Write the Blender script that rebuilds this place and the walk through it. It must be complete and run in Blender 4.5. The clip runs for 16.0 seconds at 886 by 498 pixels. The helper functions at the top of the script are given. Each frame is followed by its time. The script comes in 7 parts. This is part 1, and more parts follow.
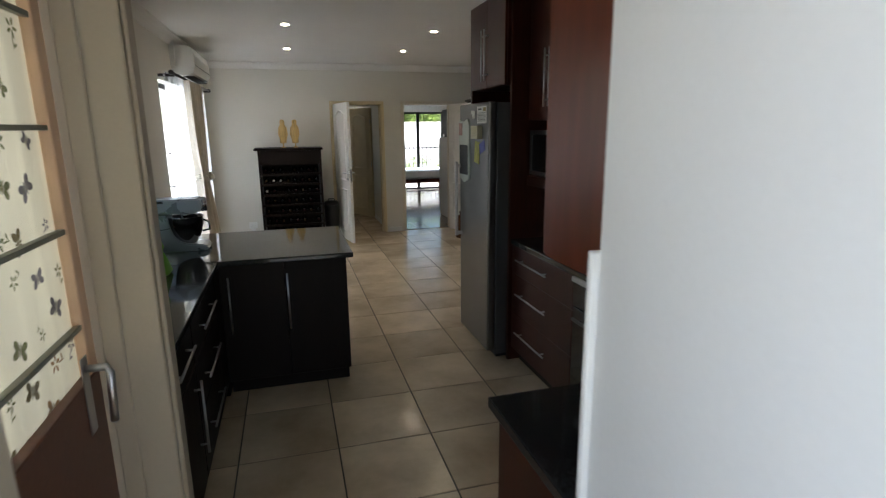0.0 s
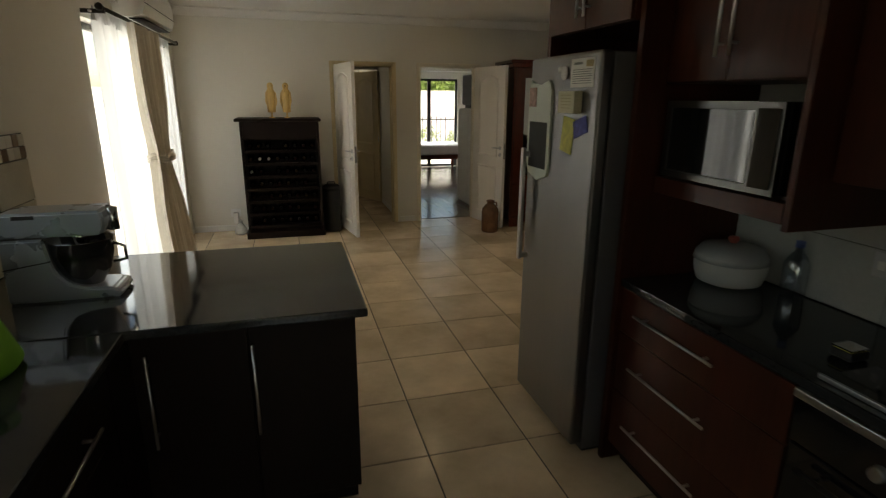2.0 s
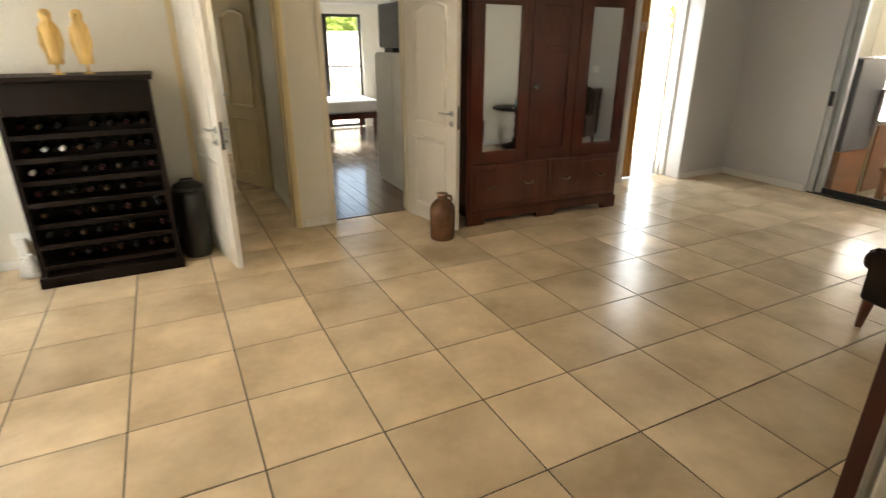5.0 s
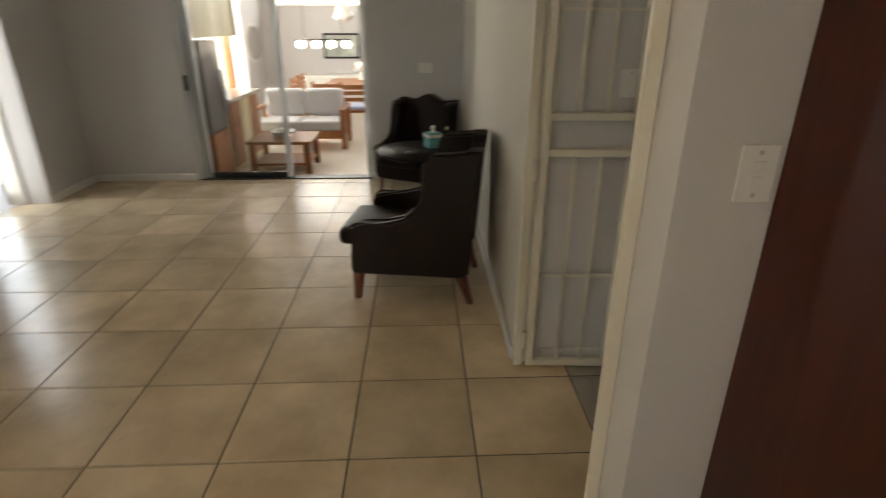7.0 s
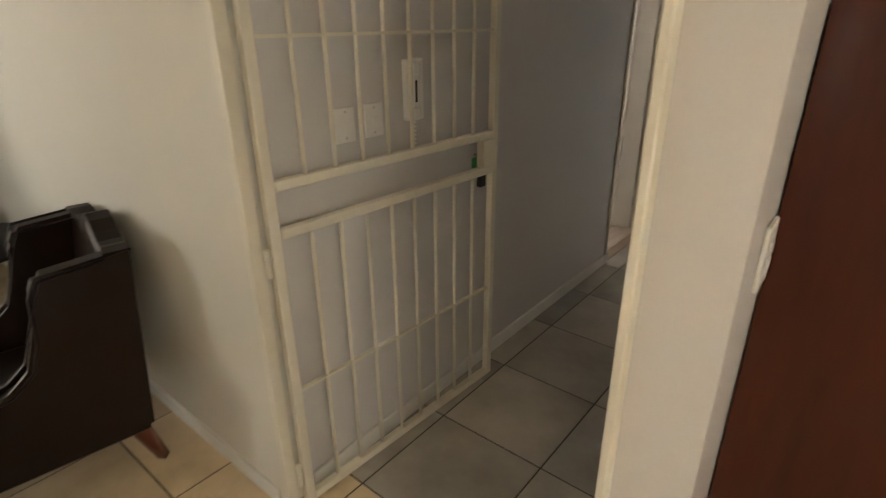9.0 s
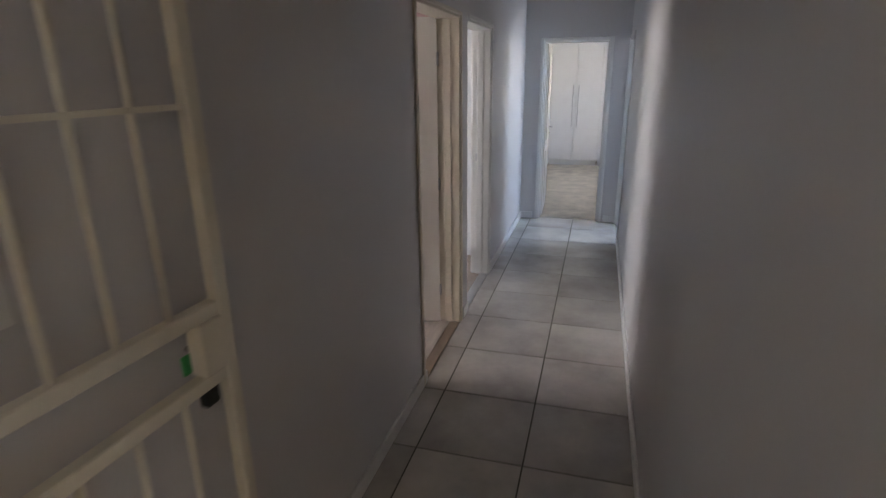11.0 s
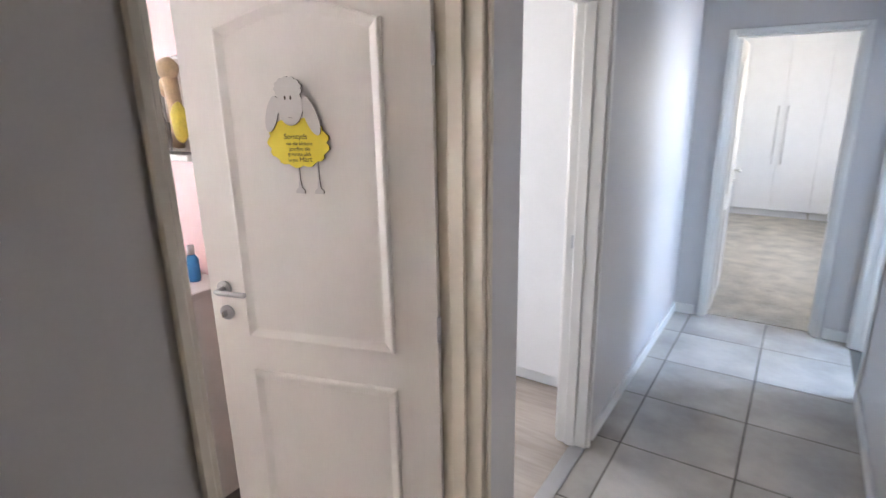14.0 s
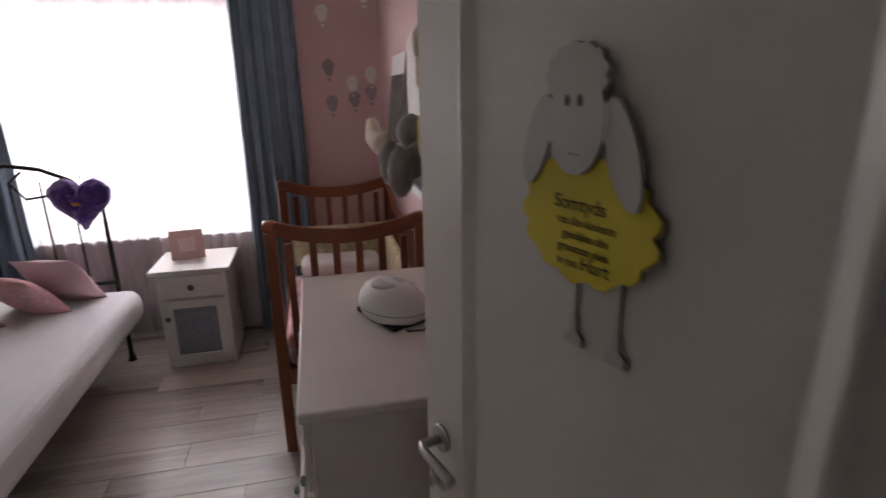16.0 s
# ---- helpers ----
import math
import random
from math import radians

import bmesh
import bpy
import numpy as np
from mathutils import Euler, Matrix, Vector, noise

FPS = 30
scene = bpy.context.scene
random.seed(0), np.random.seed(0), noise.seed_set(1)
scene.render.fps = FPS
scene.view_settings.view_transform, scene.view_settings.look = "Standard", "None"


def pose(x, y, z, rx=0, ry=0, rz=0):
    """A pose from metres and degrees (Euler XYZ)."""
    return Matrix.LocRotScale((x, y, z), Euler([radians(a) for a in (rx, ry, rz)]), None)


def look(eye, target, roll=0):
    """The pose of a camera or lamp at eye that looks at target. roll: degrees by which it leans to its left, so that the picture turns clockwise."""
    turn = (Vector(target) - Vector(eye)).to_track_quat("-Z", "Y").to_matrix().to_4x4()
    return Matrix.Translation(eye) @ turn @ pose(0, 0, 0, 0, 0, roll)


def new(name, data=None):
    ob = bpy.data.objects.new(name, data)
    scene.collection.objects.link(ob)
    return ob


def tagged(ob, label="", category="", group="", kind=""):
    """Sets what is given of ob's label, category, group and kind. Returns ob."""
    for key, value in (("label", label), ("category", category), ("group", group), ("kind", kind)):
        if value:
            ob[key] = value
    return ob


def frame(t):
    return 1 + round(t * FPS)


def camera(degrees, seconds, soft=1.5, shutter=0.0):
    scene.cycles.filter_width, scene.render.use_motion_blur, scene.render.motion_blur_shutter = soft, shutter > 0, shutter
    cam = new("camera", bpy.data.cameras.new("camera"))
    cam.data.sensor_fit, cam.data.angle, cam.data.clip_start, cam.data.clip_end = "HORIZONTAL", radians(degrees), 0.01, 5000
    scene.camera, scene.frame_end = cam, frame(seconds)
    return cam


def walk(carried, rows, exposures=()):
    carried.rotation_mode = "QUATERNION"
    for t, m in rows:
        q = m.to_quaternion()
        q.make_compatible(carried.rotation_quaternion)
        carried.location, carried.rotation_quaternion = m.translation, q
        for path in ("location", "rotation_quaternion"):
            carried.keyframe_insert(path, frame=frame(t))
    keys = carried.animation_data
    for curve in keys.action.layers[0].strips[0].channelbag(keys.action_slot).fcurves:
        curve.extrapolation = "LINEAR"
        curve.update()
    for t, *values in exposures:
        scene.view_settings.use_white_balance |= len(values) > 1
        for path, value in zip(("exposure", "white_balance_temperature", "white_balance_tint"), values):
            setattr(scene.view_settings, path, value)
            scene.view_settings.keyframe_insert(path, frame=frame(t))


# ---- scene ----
cam = camera(79.0, 16.0, soft=1.25, shutter=0.4)
PATH = [
    (0, (-0.657, -4.637, 1.662), (-0.127, -2.76, 1.22), -0.6),
    (0.5, (-0.653, -4.309, 1.644), (-0.136, -2.435, 1.173), -0.3),
    (1, (-0.63, -3.983, 1.616), (-0.109, -2.115, 1.127), -0.0),
    (1.5, (-0.551, -3.575, 1.617), (-0.025, -1.713, 1.113), 0.1),
    (2, (-0.541, -3.139, 1.641), (-0.016, -1.287, 1.098), 0.4),
    (2.5, (-0.48, -2.748, 1.614), (0.035, -0.897, 1.058), 0.1),
    (3, (-0.39, -2.284, 1.587), (0.138, -0.435, 1.038), 0.3),
    (5.3, (-0.06, -0.653, 1.606), (0.923, 0.909, 0.835), -0.2),
    (5.5, (-0.008, -0.548, 1.595), (1.151, 0.887, 0.822), -0.4),
    (6, (0.129, -0.26, 1.603), (1.631, 0.811, 0.829), -0.6),
    (6.5, (0.241, -0.012, 1.611), (1.983, 0.578, 0.827), -0.8),
    (7, (0.372, 0.204, 1.577), (2.216, 0.126, 0.808), 0.1),
    (7.5, (0.6, 0.365, 1.586), (2.358, -0.185, 0.807), -0.0),
    (8, (0.828, 0.498, 1.599), (2.44, -0.381, 0.806), -0.1),
    (8.5, (1.036, 0.571, 1.641), (2.432, -0.632, 0.865), 0.3),
    (9, (1.267, 0.513, 1.669), (2.437, -0.908, 0.887), -0.5),
    (9.5, (1.512, 0.447, 1.653), (2.487, -1.147, 0.94), -0.1),
    (10, (1.66, 0.237, 1.714), (2.494, -1.44, 1.012), -0.7),
    (10.2, (1.73, 0.104, 1.683), (2.463, -1.626, 0.999), -1.1),
    (12.3, (1.83, -1.536, 1.69), (2.29, -3.395, 1.112), -0.6),
    (12.5, (1.841, -1.685, 1.685), (2.336, -3.534, 1.107), -0.5),
    (13, (1.899, -2.045, 1.698), (2.49, -3.869, 1.128), -0.8),
    (13.5, (1.94, -2.392, 1.684), (2.742, -4.139, 1.13), -1.3),
    (14, (1.962, -2.664, 1.659), (3.032, -4.264, 1.116), -1.1),
    (14.5, (2.121, -2.958, 1.666), (3.407, -4.389, 1.119), -1.0),
    (15, (2.256, -3.237, 1.65), (3.824, -4.351, 1.102), -1.1),
    (15.5, (2.42, -3.418, 1.663), (4.188, -4.172, 1.109), -1.0),
    (16, (2.664, -3.466, 1.678), (4.532, -3.9, 1.111), -0.9),
]
EXPOSURES = [(0, 1.35, 6400, 10), (0.6, 1.35, 7400, 7), (1.5, 1.1, 8100, 7), (3.0, 0.5, 8300, 9), (5.3, 2.6, 8400, 10), (6.5, 2.35, 8300, 10), (7.0, 1.85, 8100, 10), (7.5, 1.3, 8200, 10), (8.0, 1.3, 8500, 10), (8.5, 2.4, 8400, 11), (9.0, 2.7, 8300, 11), (9.5, 2.5, 8100, 14), (10.0, 2.0, 7700, 18), (12.3, 3.4, 6600, 18), (13.0, 3.65, 6700, 17), (14.0, 3.35, 6800, 17), (15.0, 2.65, 6900, 19), (15.5, 2.55, 7000, 19), (15.7, 2.25, 7000, 19), (16.0, 0.7, 7000, 19)]
walk(cam, [(t, look(eye, target, roll)) for t, eye, target, roll in PATH], EXPOSURES)

# ---- world, sun, daylight at the openings ----
SUN_EL, SUN_AZ = radians(64), radians(180)
world = bpy.data.worlds.new("daylight")
world.use_nodes = True
scene.world = world
sky = world.node_tree.nodes.new("ShaderNodeTexSky")
sky.sky_type, sky.sun_disc, sky.sun_elevation, sky.sun_rotation = "NISHITA", False, SUN_EL, SUN_AZ
world.node_tree.links.new(sky.outputs[0], world.node_tree.nodes["Background"].inputs[0])
world.node_tree.nodes["Background"].inputs[1].default_value = 0.15
sun = new("sun", bpy.data.lights.new("sun", "SUN"))
sun.data.energy, sun.data.angle, sun.data.color = 5.0, radians(0.5), (1.0, 0.95, 0.87)
sun.matrix_world = look((0, 0, 20), (-20 * math.sin(SUN_AZ) / math.tan(SUN_EL), -20 * math.cos(SUN_AZ) / math.tan(SUN_EL), 0))


def window_light(name, eye, target, w, h, watts, color=(0.9, 0.95, 1.0)):
    """Skylight that comes in at a window's opening."""
    lamp = new(name, bpy.data.lights.new(name, "AREA"))
    lamp.data.shape, lamp.data.size, lamp.data.size_y = "RECTANGLE", w, h
    lamp.data.energy, lamp.data.color = watts, color
    lamp.matrix_world = look(eye, target)
    return lamp


# ---- materials ----
def mat(name, color, rough=0.6, metal=0.0, vary=0.12, scale=6.0, bump=0.05, fine=60.0, coat=0.0, **extra):
    """A painted, wooden, stone or cloth surface: colour that wanders at two scales, and a fine relief."""
    m = bpy.data.materials.new(name)
    m.use_nodes = True
    nt, n = m.node_tree, m.node_tree.nodes
    b = n["Principled BSDF"]
    b.inputs["Metallic"].default_value, b.inputs["Coat Weight"].default_value = metal, coat
    pos = n.new("ShaderNodeTexCoord")
    big, small, add = n.new("ShaderNodeTexNoise"), n.new("ShaderNodeTexNoise"), n.new("ShaderNodeMath")
    big.inputs["Scale"].default_value, small.inputs["Scale"].default_value = scale, fine
    big.inputs["Detail"].default_value = 4
    add.operation = "ADD"
    mapping = n.new("ShaderNodeMapping")
    mapping.inputs["Scale"].default_value = extra.get("stretch", (1, 1, 1))
    nt.links.new(pos.outputs["Object"], mapping.inputs[0])
    for tex in (big, small):
        nt.links.new(mapping.outputs[0], tex.inputs["Vector"])
    half = n.new("ShaderNodeMath")
    half.operation, half.inputs[1].default_value = "MULTIPLY", extra.get("grain", 0.4)
    nt.links.new(small.outputs[0], half.inputs[0])
    nt.links.new(big.outputs[0], add.inputs[0])
    nt.links.new(half.outputs[0], add.inputs[1])
    ramp = n.new("ShaderNodeValToRGB")
    lo, hi = [[max(0.0, min(1.0, c * (1 + s * vary))) for c in color] for s in (-1, 1)]
    ramp.color_ramp.elements[0].position, ramp.color_ramp.elements[1].position = 0.35, 1.0
    ramp.color_ramp.elements[0].color, ramp.color_ramp.elements[1].color = (*extra.get("dark", lo), 1), (*extra.get("light", hi), 1)
    nt.links.new(add.outputs[0], ramp.inputs[0])
    out = ramp.outputs[0]
    if extra.get("random"):
        info, hsv, rng = n.new("ShaderNodeObjectInfo"), n.new("ShaderNodeHueSaturation"), n.new("ShaderNodeMapRange")
        rng.inputs["To Min"].default_value, rng.inputs["To Max"].default_value = 1 - extra["random"], 1 + extra["random"]
        nt.links.new(info.outputs["Random"], rng.inputs[0])
        nt.links.new(rng.outputs[0], hsv.inputs["Value"])
        nt.links.new(out, hsv.inputs["Color"])
        shift = n.new("ShaderNodeVectorMath")
        shift.operation = "SCALE"
        off = n.new("ShaderNodeVectorMath")
        nt.links.new(info.outputs["Location"], shift.inputs[0])
        shift.inputs["Scale"].default_value = 3.7
        nt.links.new(mapping.outputs[0], off.inputs[0])
        nt.links.new(shift.outputs[0], off.inputs[1])
        for tex in (big, small):
            nt.links.new(off.outputs[0], tex.inputs["Vector"])
        out = hsv.outputs[0]
    nt.links.new(out, b.inputs["Base Color"])
    r = n.new("ShaderNodeMapRange")
    r.inputs["To Min"].default_value, r.inputs["To Max"].default_value = max(0.02, rough * 0.85), min(1, rough * 1.15)
    nt.links.new(big.outputs[0], r.inputs[0])
    nt.links.new(r.outputs[0], b.inputs["Roughness"])
    if bump:
        bp = n.new("ShaderNodeBump")
        bp.inputs["Strength"].default_value, bp.inputs["Distance"].default_value = bump, extra.get("depth", 0.004)
        nt.links.new(add.outputs[0], bp.inputs["Height"])
        nt.links.new(bp.outputs[0], b.inputs["Normal"])
    b.inputs["Specular IOR Level"].default_value = extra.get("spec", 0.5)
    if extra.get("sheen"):
        b.inputs["Sheen Weight"].default_value = extra["sheen"]
    return m


def pane_glass(name, clear=0.93, color=(1, 1, 1)):
    """Thin window glass: mostly clear, with a glossy film."""
    m = bpy.data.materials.new(name)
    m.use_nodes = True
    nt, n = m.node_tree, m.node_tree.nodes
    n.remove(n["Principled BSDF"])
    t, g, mix = n.new("ShaderNodeBsdfTransparent"), n.new("ShaderNodeBsdfGlossy"), n.new("ShaderNodeMixShader")
    t.inputs[0].default_value, g.inputs["Roughness"].default_value = (*color, 1), 0.02
    mix.inputs[0].default_value = 1 - clear
    nt.links.new(t.outputs[0], mix.inputs[1])
    nt.links.new(g.outputs[0], mix.inputs[2])
    nt.links.new(mix.outputs[0], n["Material Output"].inputs[0])
    return m


def sheer(name, color, clear=0.35):
    """Thin net cloth: part clear, part glowing through with the light behind it."""
    m = bpy.data.materials.new(name)
    m.use_nodes = True
    nt, n = m.node_tree, m.node_tree.nodes
    n.remove(n["Principled BSDF"])
    d, tl, tr = n.new("ShaderNodeBsdfDiffuse"), n.new("ShaderNodeBsdfTranslucent"), n.new("ShaderNodeBsdfTransparent")
    a, b2 = n.new("ShaderNodeMixShader"), n.new("ShaderNodeMixShader")
    d.inputs[0].default_value = tl.inputs[0].default_value = (*color, 1)
    a.inputs[0].default_value, b2.inputs[0].default_value = 0.6, clear
    # upright darker streaks put the shade of the folds into the cloth's colour
    co, mp, no, rp = n.new("ShaderNodeTexCoord"), n.new("ShaderNodeMapping"), n.new("ShaderNodeTexNoise"), n.new("ShaderNodeValToRGB")
    mp.inputs["Scale"].default_value, no.inputs["Scale"].default_value = (0.3, 1, 0.07), 9
    rp.color_ramp.elements[0].position, rp.color_ramp.elements[1].position = 0.38, 0.62
    rp.color_ramp.elements[0].color, rp.color_ramp.elements[1].color = (*[0.8 * c for c in color], 1), (*color, 1)
    nt.links.new(co.outputs["Object"], mp.inputs[0])
    nt.links.new(mp.outputs[0], no.inputs["Vector"])
    nt.links.new(no.outputs[0], rp.inputs[0])
    nt.links.new(rp.outputs[0], d.inputs[0])
    nt.links.new(rp.outputs[0], tl.inputs[0])
    nt.links.new(d.outputs[0], a.inputs[1])
    nt.links.new(tl.outputs[0], a.inputs[2])
    nt.links.new(a.outputs[0], b2.inputs[1])
    nt.links.new(tr.outputs[0], b2.inputs[2])
    nt.links.new(b2.outputs[0], n["Material Output"].inputs[0])
    return m


def glow(name, color, strength):
    m = bpy.data.materials.new(name)
    m.use_nodes = True
    b = m.node_tree.nodes["Principled BSDF"]
    b.inputs["Emission Color"].default_value, b.inputs["Emission Strength"].default_value = (*color, 1), strength
    return m


CREAM = mat("cream_wall_paint", (0.70, 0.67, 0.60), 0.6, vary=0.04, scale=1.5, bump=0.12, fine=160)
GREY_PAINT = mat("pale_grey_wall_paint", (0.57, 0.565, 0.57), 0.6, vary=0.04, scale=1.5, bump=0.12, fine=160)
CORR_PAINT = mat("corridor_wall_paint", (0.62, 0.60, 0.59), 0.45, vary=0.04, scale=1.5, bump=0.10, fine=160)
PINK = mat("pink_wall_paint", (0.72, 0.50, 0.48), 0.6, vary=0.04, scale=2, bump=0.10, fine=160)
WHITE_WALL = mat("white_gloss_wall", (0.80, 0.81, 0.83), 0.35, vary=0.04, scale=2, bump=0.08, fine=90)
CEIL = mat("white_ceiling_paint", (0.78, 0.76, 0.72), 0.8, vary=0.03, scale=2, bump=0.05, fine=120)
TRIM = mat("white_trim_paint", (0.75, 0.74, 0.71), 0.4, vary=0.04, scale=5, bump=0.03)
FRAME_CREAM = mat("cream_door_frame_paint", (0.72, 0.66, 0.55), 0.4, vary=0.05, scale=5, bump=0.03)
TAUPE = mat("taupe_wall_paint", (0.42, 0.36, 0.275), 0.5, vary=0.06, scale=2, bump=0.08, fine=120)
FRAME_YELLOW = mat("yellowed_door_frame_paint", (0.66, 0.54, 0.33), 0.45, vary=0.08, scale=5, bump=0.03)
DOOR_WHITE = mat("white_door_paint", (0.78, 0.75, 0.70), 0.4, vary=0.04, scale=4, bump=0.06, fine=220, stretch=(1, 1, 0.15))
TILE = mat("beige_ceramic_tile", (0.62, 0.49, 0.34), 0.22, vary=0.3, scale=2.3, bump=0.03, fine=26, random=0.13, dark=(0.50, 0.39, 0.26), light=(0.97, 0.79, 0.57), grain=0.12, depth=0.002)
# greyer copy of the beige tile: the corridor's bluish light is in its colour
TILE_COOL_LIT = mat("beige_tile_cool_lit", (0.48, 0.45, 0.41), 0.22, vary=0.3, scale=2.3, bump=0.03, fine=26, random=0.10, dark=(0.335, 0.31, 0.28), light=(0.69, 0.645, 0.585), grain=0.12, depth=0.002)
GROUT = mat("dark_grout", (0.10, 0.09, 0.075), 0.9, vary=0.2, scale=30, bump=0.1)
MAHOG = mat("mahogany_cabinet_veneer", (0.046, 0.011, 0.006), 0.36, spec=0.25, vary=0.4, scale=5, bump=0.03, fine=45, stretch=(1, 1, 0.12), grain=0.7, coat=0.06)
# brighter copy of the mahogany, with the entry window's light in its colour
MAHOG_LIT = mat("mahogany_veneer_lit", (0.11, 0.024, 0.011), 0.3, vary=0.35, scale=5, bump=0.03, fine=45, stretch=(1, 1, 0.12), grain=0.7, coat=0.15)
WARD = mat("polished_mahogany", (0.075, 0.017, 0.010), 0.22, vary=0.5, scale=4, bump=0.03, fine=40, stretch=(1, 1, 0.12), grain=0.7, coat=0.4)
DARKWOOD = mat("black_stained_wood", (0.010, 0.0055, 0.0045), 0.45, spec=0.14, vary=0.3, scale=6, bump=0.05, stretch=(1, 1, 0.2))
GRANITE = mat("black_granite", (0.016, 0.017, 0.018), 0.07, vary=0.6, scale=90, bump=0.0, fine=400, grain=0.8)
STEEL = mat("brushed_steel", (0.55, 0.55, 0.56), 0.32, metal=1.0, vary=0.06, scale=8, bump=0.03, fine=150, stretch=(1, 1, 0.05))
FRIDGE = mat("grey_steel_fridge", (0.19, 0.188, 0.185), 0.30, metal=0.85, vary=0.08, scale=5, bump=0.02, fine=150, stretch=(1, 1, 0.05))
CHROME = mat("chrome", (0.72, 0.72, 0.73), 0.12, metal=1.0, vary=0.03, bump=0)
BLACK = mat("black_plastic", (0.012, 0.012, 0.013), 0.35, vary=0.2, bump=0.03)
BLACK_GLASS = mat("black_glass", (0.008, 0.008, 0.009), 0.05, vary=0.1, bump=0)
# near-black for flat strips that stand for the shade in slots and seams
GAP = mat("shadow_gap_black", (0.01, 0.008, 0.008), 0.8, vary=0.1, bump=0)
WHITE_PLASTIC = mat("white_plastic", (0.78, 0.77, 0.74), 0.4, vary=0.03, bump=0.02)
MIRROR = mat("silvered_mirror", (0.82, 0.84, 0.83), 0.02, metal=1.0, vary=0.01, bump=0)
LAMINATE = mat("grey_oak_laminate", (0.34, 0.29, 0.25), 0.24, vary=0.35, scale=2.5, bump=0.05, fine=30, stretch=(0.12, 1, 1), grain=0.7, random=0.08)
WOODFLOOR = mat("dark_wood_floor", (0.20, 0.15, 0.12), 0.13, vary=0.3, scale=3, bump=0.03, fine=30, stretch=(1, 0.12, 1), grain=0.7, random=0.12)
PANE = pane_glass("window_glass")



# ---- mesh helpers ----
def box(bm, x0, x1, y0, y1, z0, z1, bevel=0.0, seg=2):
    """A box from corner to corner, its edges rounded."""
    ret = bmesh.ops.create_cube(bm, size=1.0, matrix=Matrix.Translation(((x0 + x1) / 2, (y0 + y1) / 2, (z0 + z1) / 2)) @ Matrix.Diagonal((abs(x1 - x0), abs(y1 - y0), abs(z1 - z0), 1)))
    if bevel:
        edges = {e for v in ret["verts"] for e in v.link_edges}
        bmesh.ops.bevel(bm, geom=list(edges), offset=min(bevel, 0.45 * min(abs(x1 - x0), abs(y1 - y0), abs(z1 - z0))), segments=seg, affect="EDGES", profile=0.5)
    return bm


def tube(bm, pts, radius, sides=10, caps=True):
    """A round bar along points; radius may be one number or one a point."""
    pts = [Vector(p) for p in pts]
    rads = radius if hasattr(radius, "__len__") else [radius] * len(pts)
    rings, up = [], None
    for i, p in enumerate(pts):
        d = (pts[min(i + 1, len(pts) - 1)] - pts[max(i - 1, 0)]).normalized()
        up = up if up and abs(up.dot(d)) < 0.95 else (Vector((0, 0, 1)) if abs(d.z) < 0.9 else Vector((1, 0, 0)))
        a = d.cross(up).normalized()
        b = a.cross(d).normalized()
        up = b
        rings.append([bm.verts.new(p + rads[i] * (math.cos(k * math.tau / sides) * a + math.sin(k * math.tau / sides) * b)) for k in range(sides)])
    for r, s in zip(rings, rings[1:]):
        for k in range(sides):
            f = bm.faces.new((r[k], r[(k + 1) % sides], s[(k + 1) % sides], s[k]))
            f.smooth = True
    if caps:
        bm.faces.new(rings[0][::-1])
        bm.faces.new(rings[-1])
    return bm


def lathe(bm, profile, sides=24, at=(0, 0, 0), sx=1.0, sy=1.0):
    """A turned shape from (radius, height) pairs."""
    rings = []
    for r, z in profile:
        rings.append([bm.verts.new((at[0] + sx * r * math.cos(k * math.tau / sides), at[1] + sy * r * math.sin(k * math.tau / sides), at[2] + z)) for k in range(sides)])
    for r, s in zip(rings, rings[1:]):
        for k in range(sides):
            f = bm.faces.new((r[k], r[(k + 1) % sides], s[(k + 1) % sides], s[k]))
            f.smooth = True
    if profile[0][0] > 1e-4:
        bm.faces.new(rings[0][::-1])
    if profile[-1][0] > 1e-4:
        bm.faces.new(rings[-1])
    return bm


def prism(bm, outline, y0, y1):
    """An outline in x and z, carried from y0 to y1."""
    a = [bm.verts.new((x, y0, z)) for x, z in outline]
    b = [bm.verts.new((x, y1, z)) for x, z in outline]
    bm.faces.new(a)
    bm.faces.new(b[::-1])
    for i in range(len(a)):
        j = (i + 1) % len(a)
        bm.faces.new((a[j], a[i], b[i], b[j]))
    bmesh.ops.recalc_face_normals(bm, faces=bm.faces)
    return bm


def link(name, bm, material, parent=None):
    me = bpy.data.meshes.new(name)
    bmesh.ops.recalc_face_normals(bm, faces=bm.faces)
    bm.to_mesh(me)
    bm.free()
    me.materials.append(material)
    ob = new(name, me)
    if parent:
        ob.parent = parent
    return ob


def part(name, bm, material, parent, label=""):
    return tagged(link(name, bm, material, parent), label)


def thing(name, label, category, group="", at=None):
    ob = new(name)
    if at is not None:
        ob.matrix_world = at
    return tagged(ob, label, category, group)


def solid(name, bm, material, label, category, group="", at=None):
    ob = tagged(link(name, bm, material), label, category, group)
    if at is not None:
        ob.matrix_world = at
    return ob


def setting(name, bm, material, label=""):
    return tagged(link(name, bm, material), label, kind="structure")


def B(x0, x1, y0, y1, z0, z1, bevel=0.0, seg=2):
    return box(bmesh.new(), x0, x1, y0, y1, z0, z1, bevel, seg)


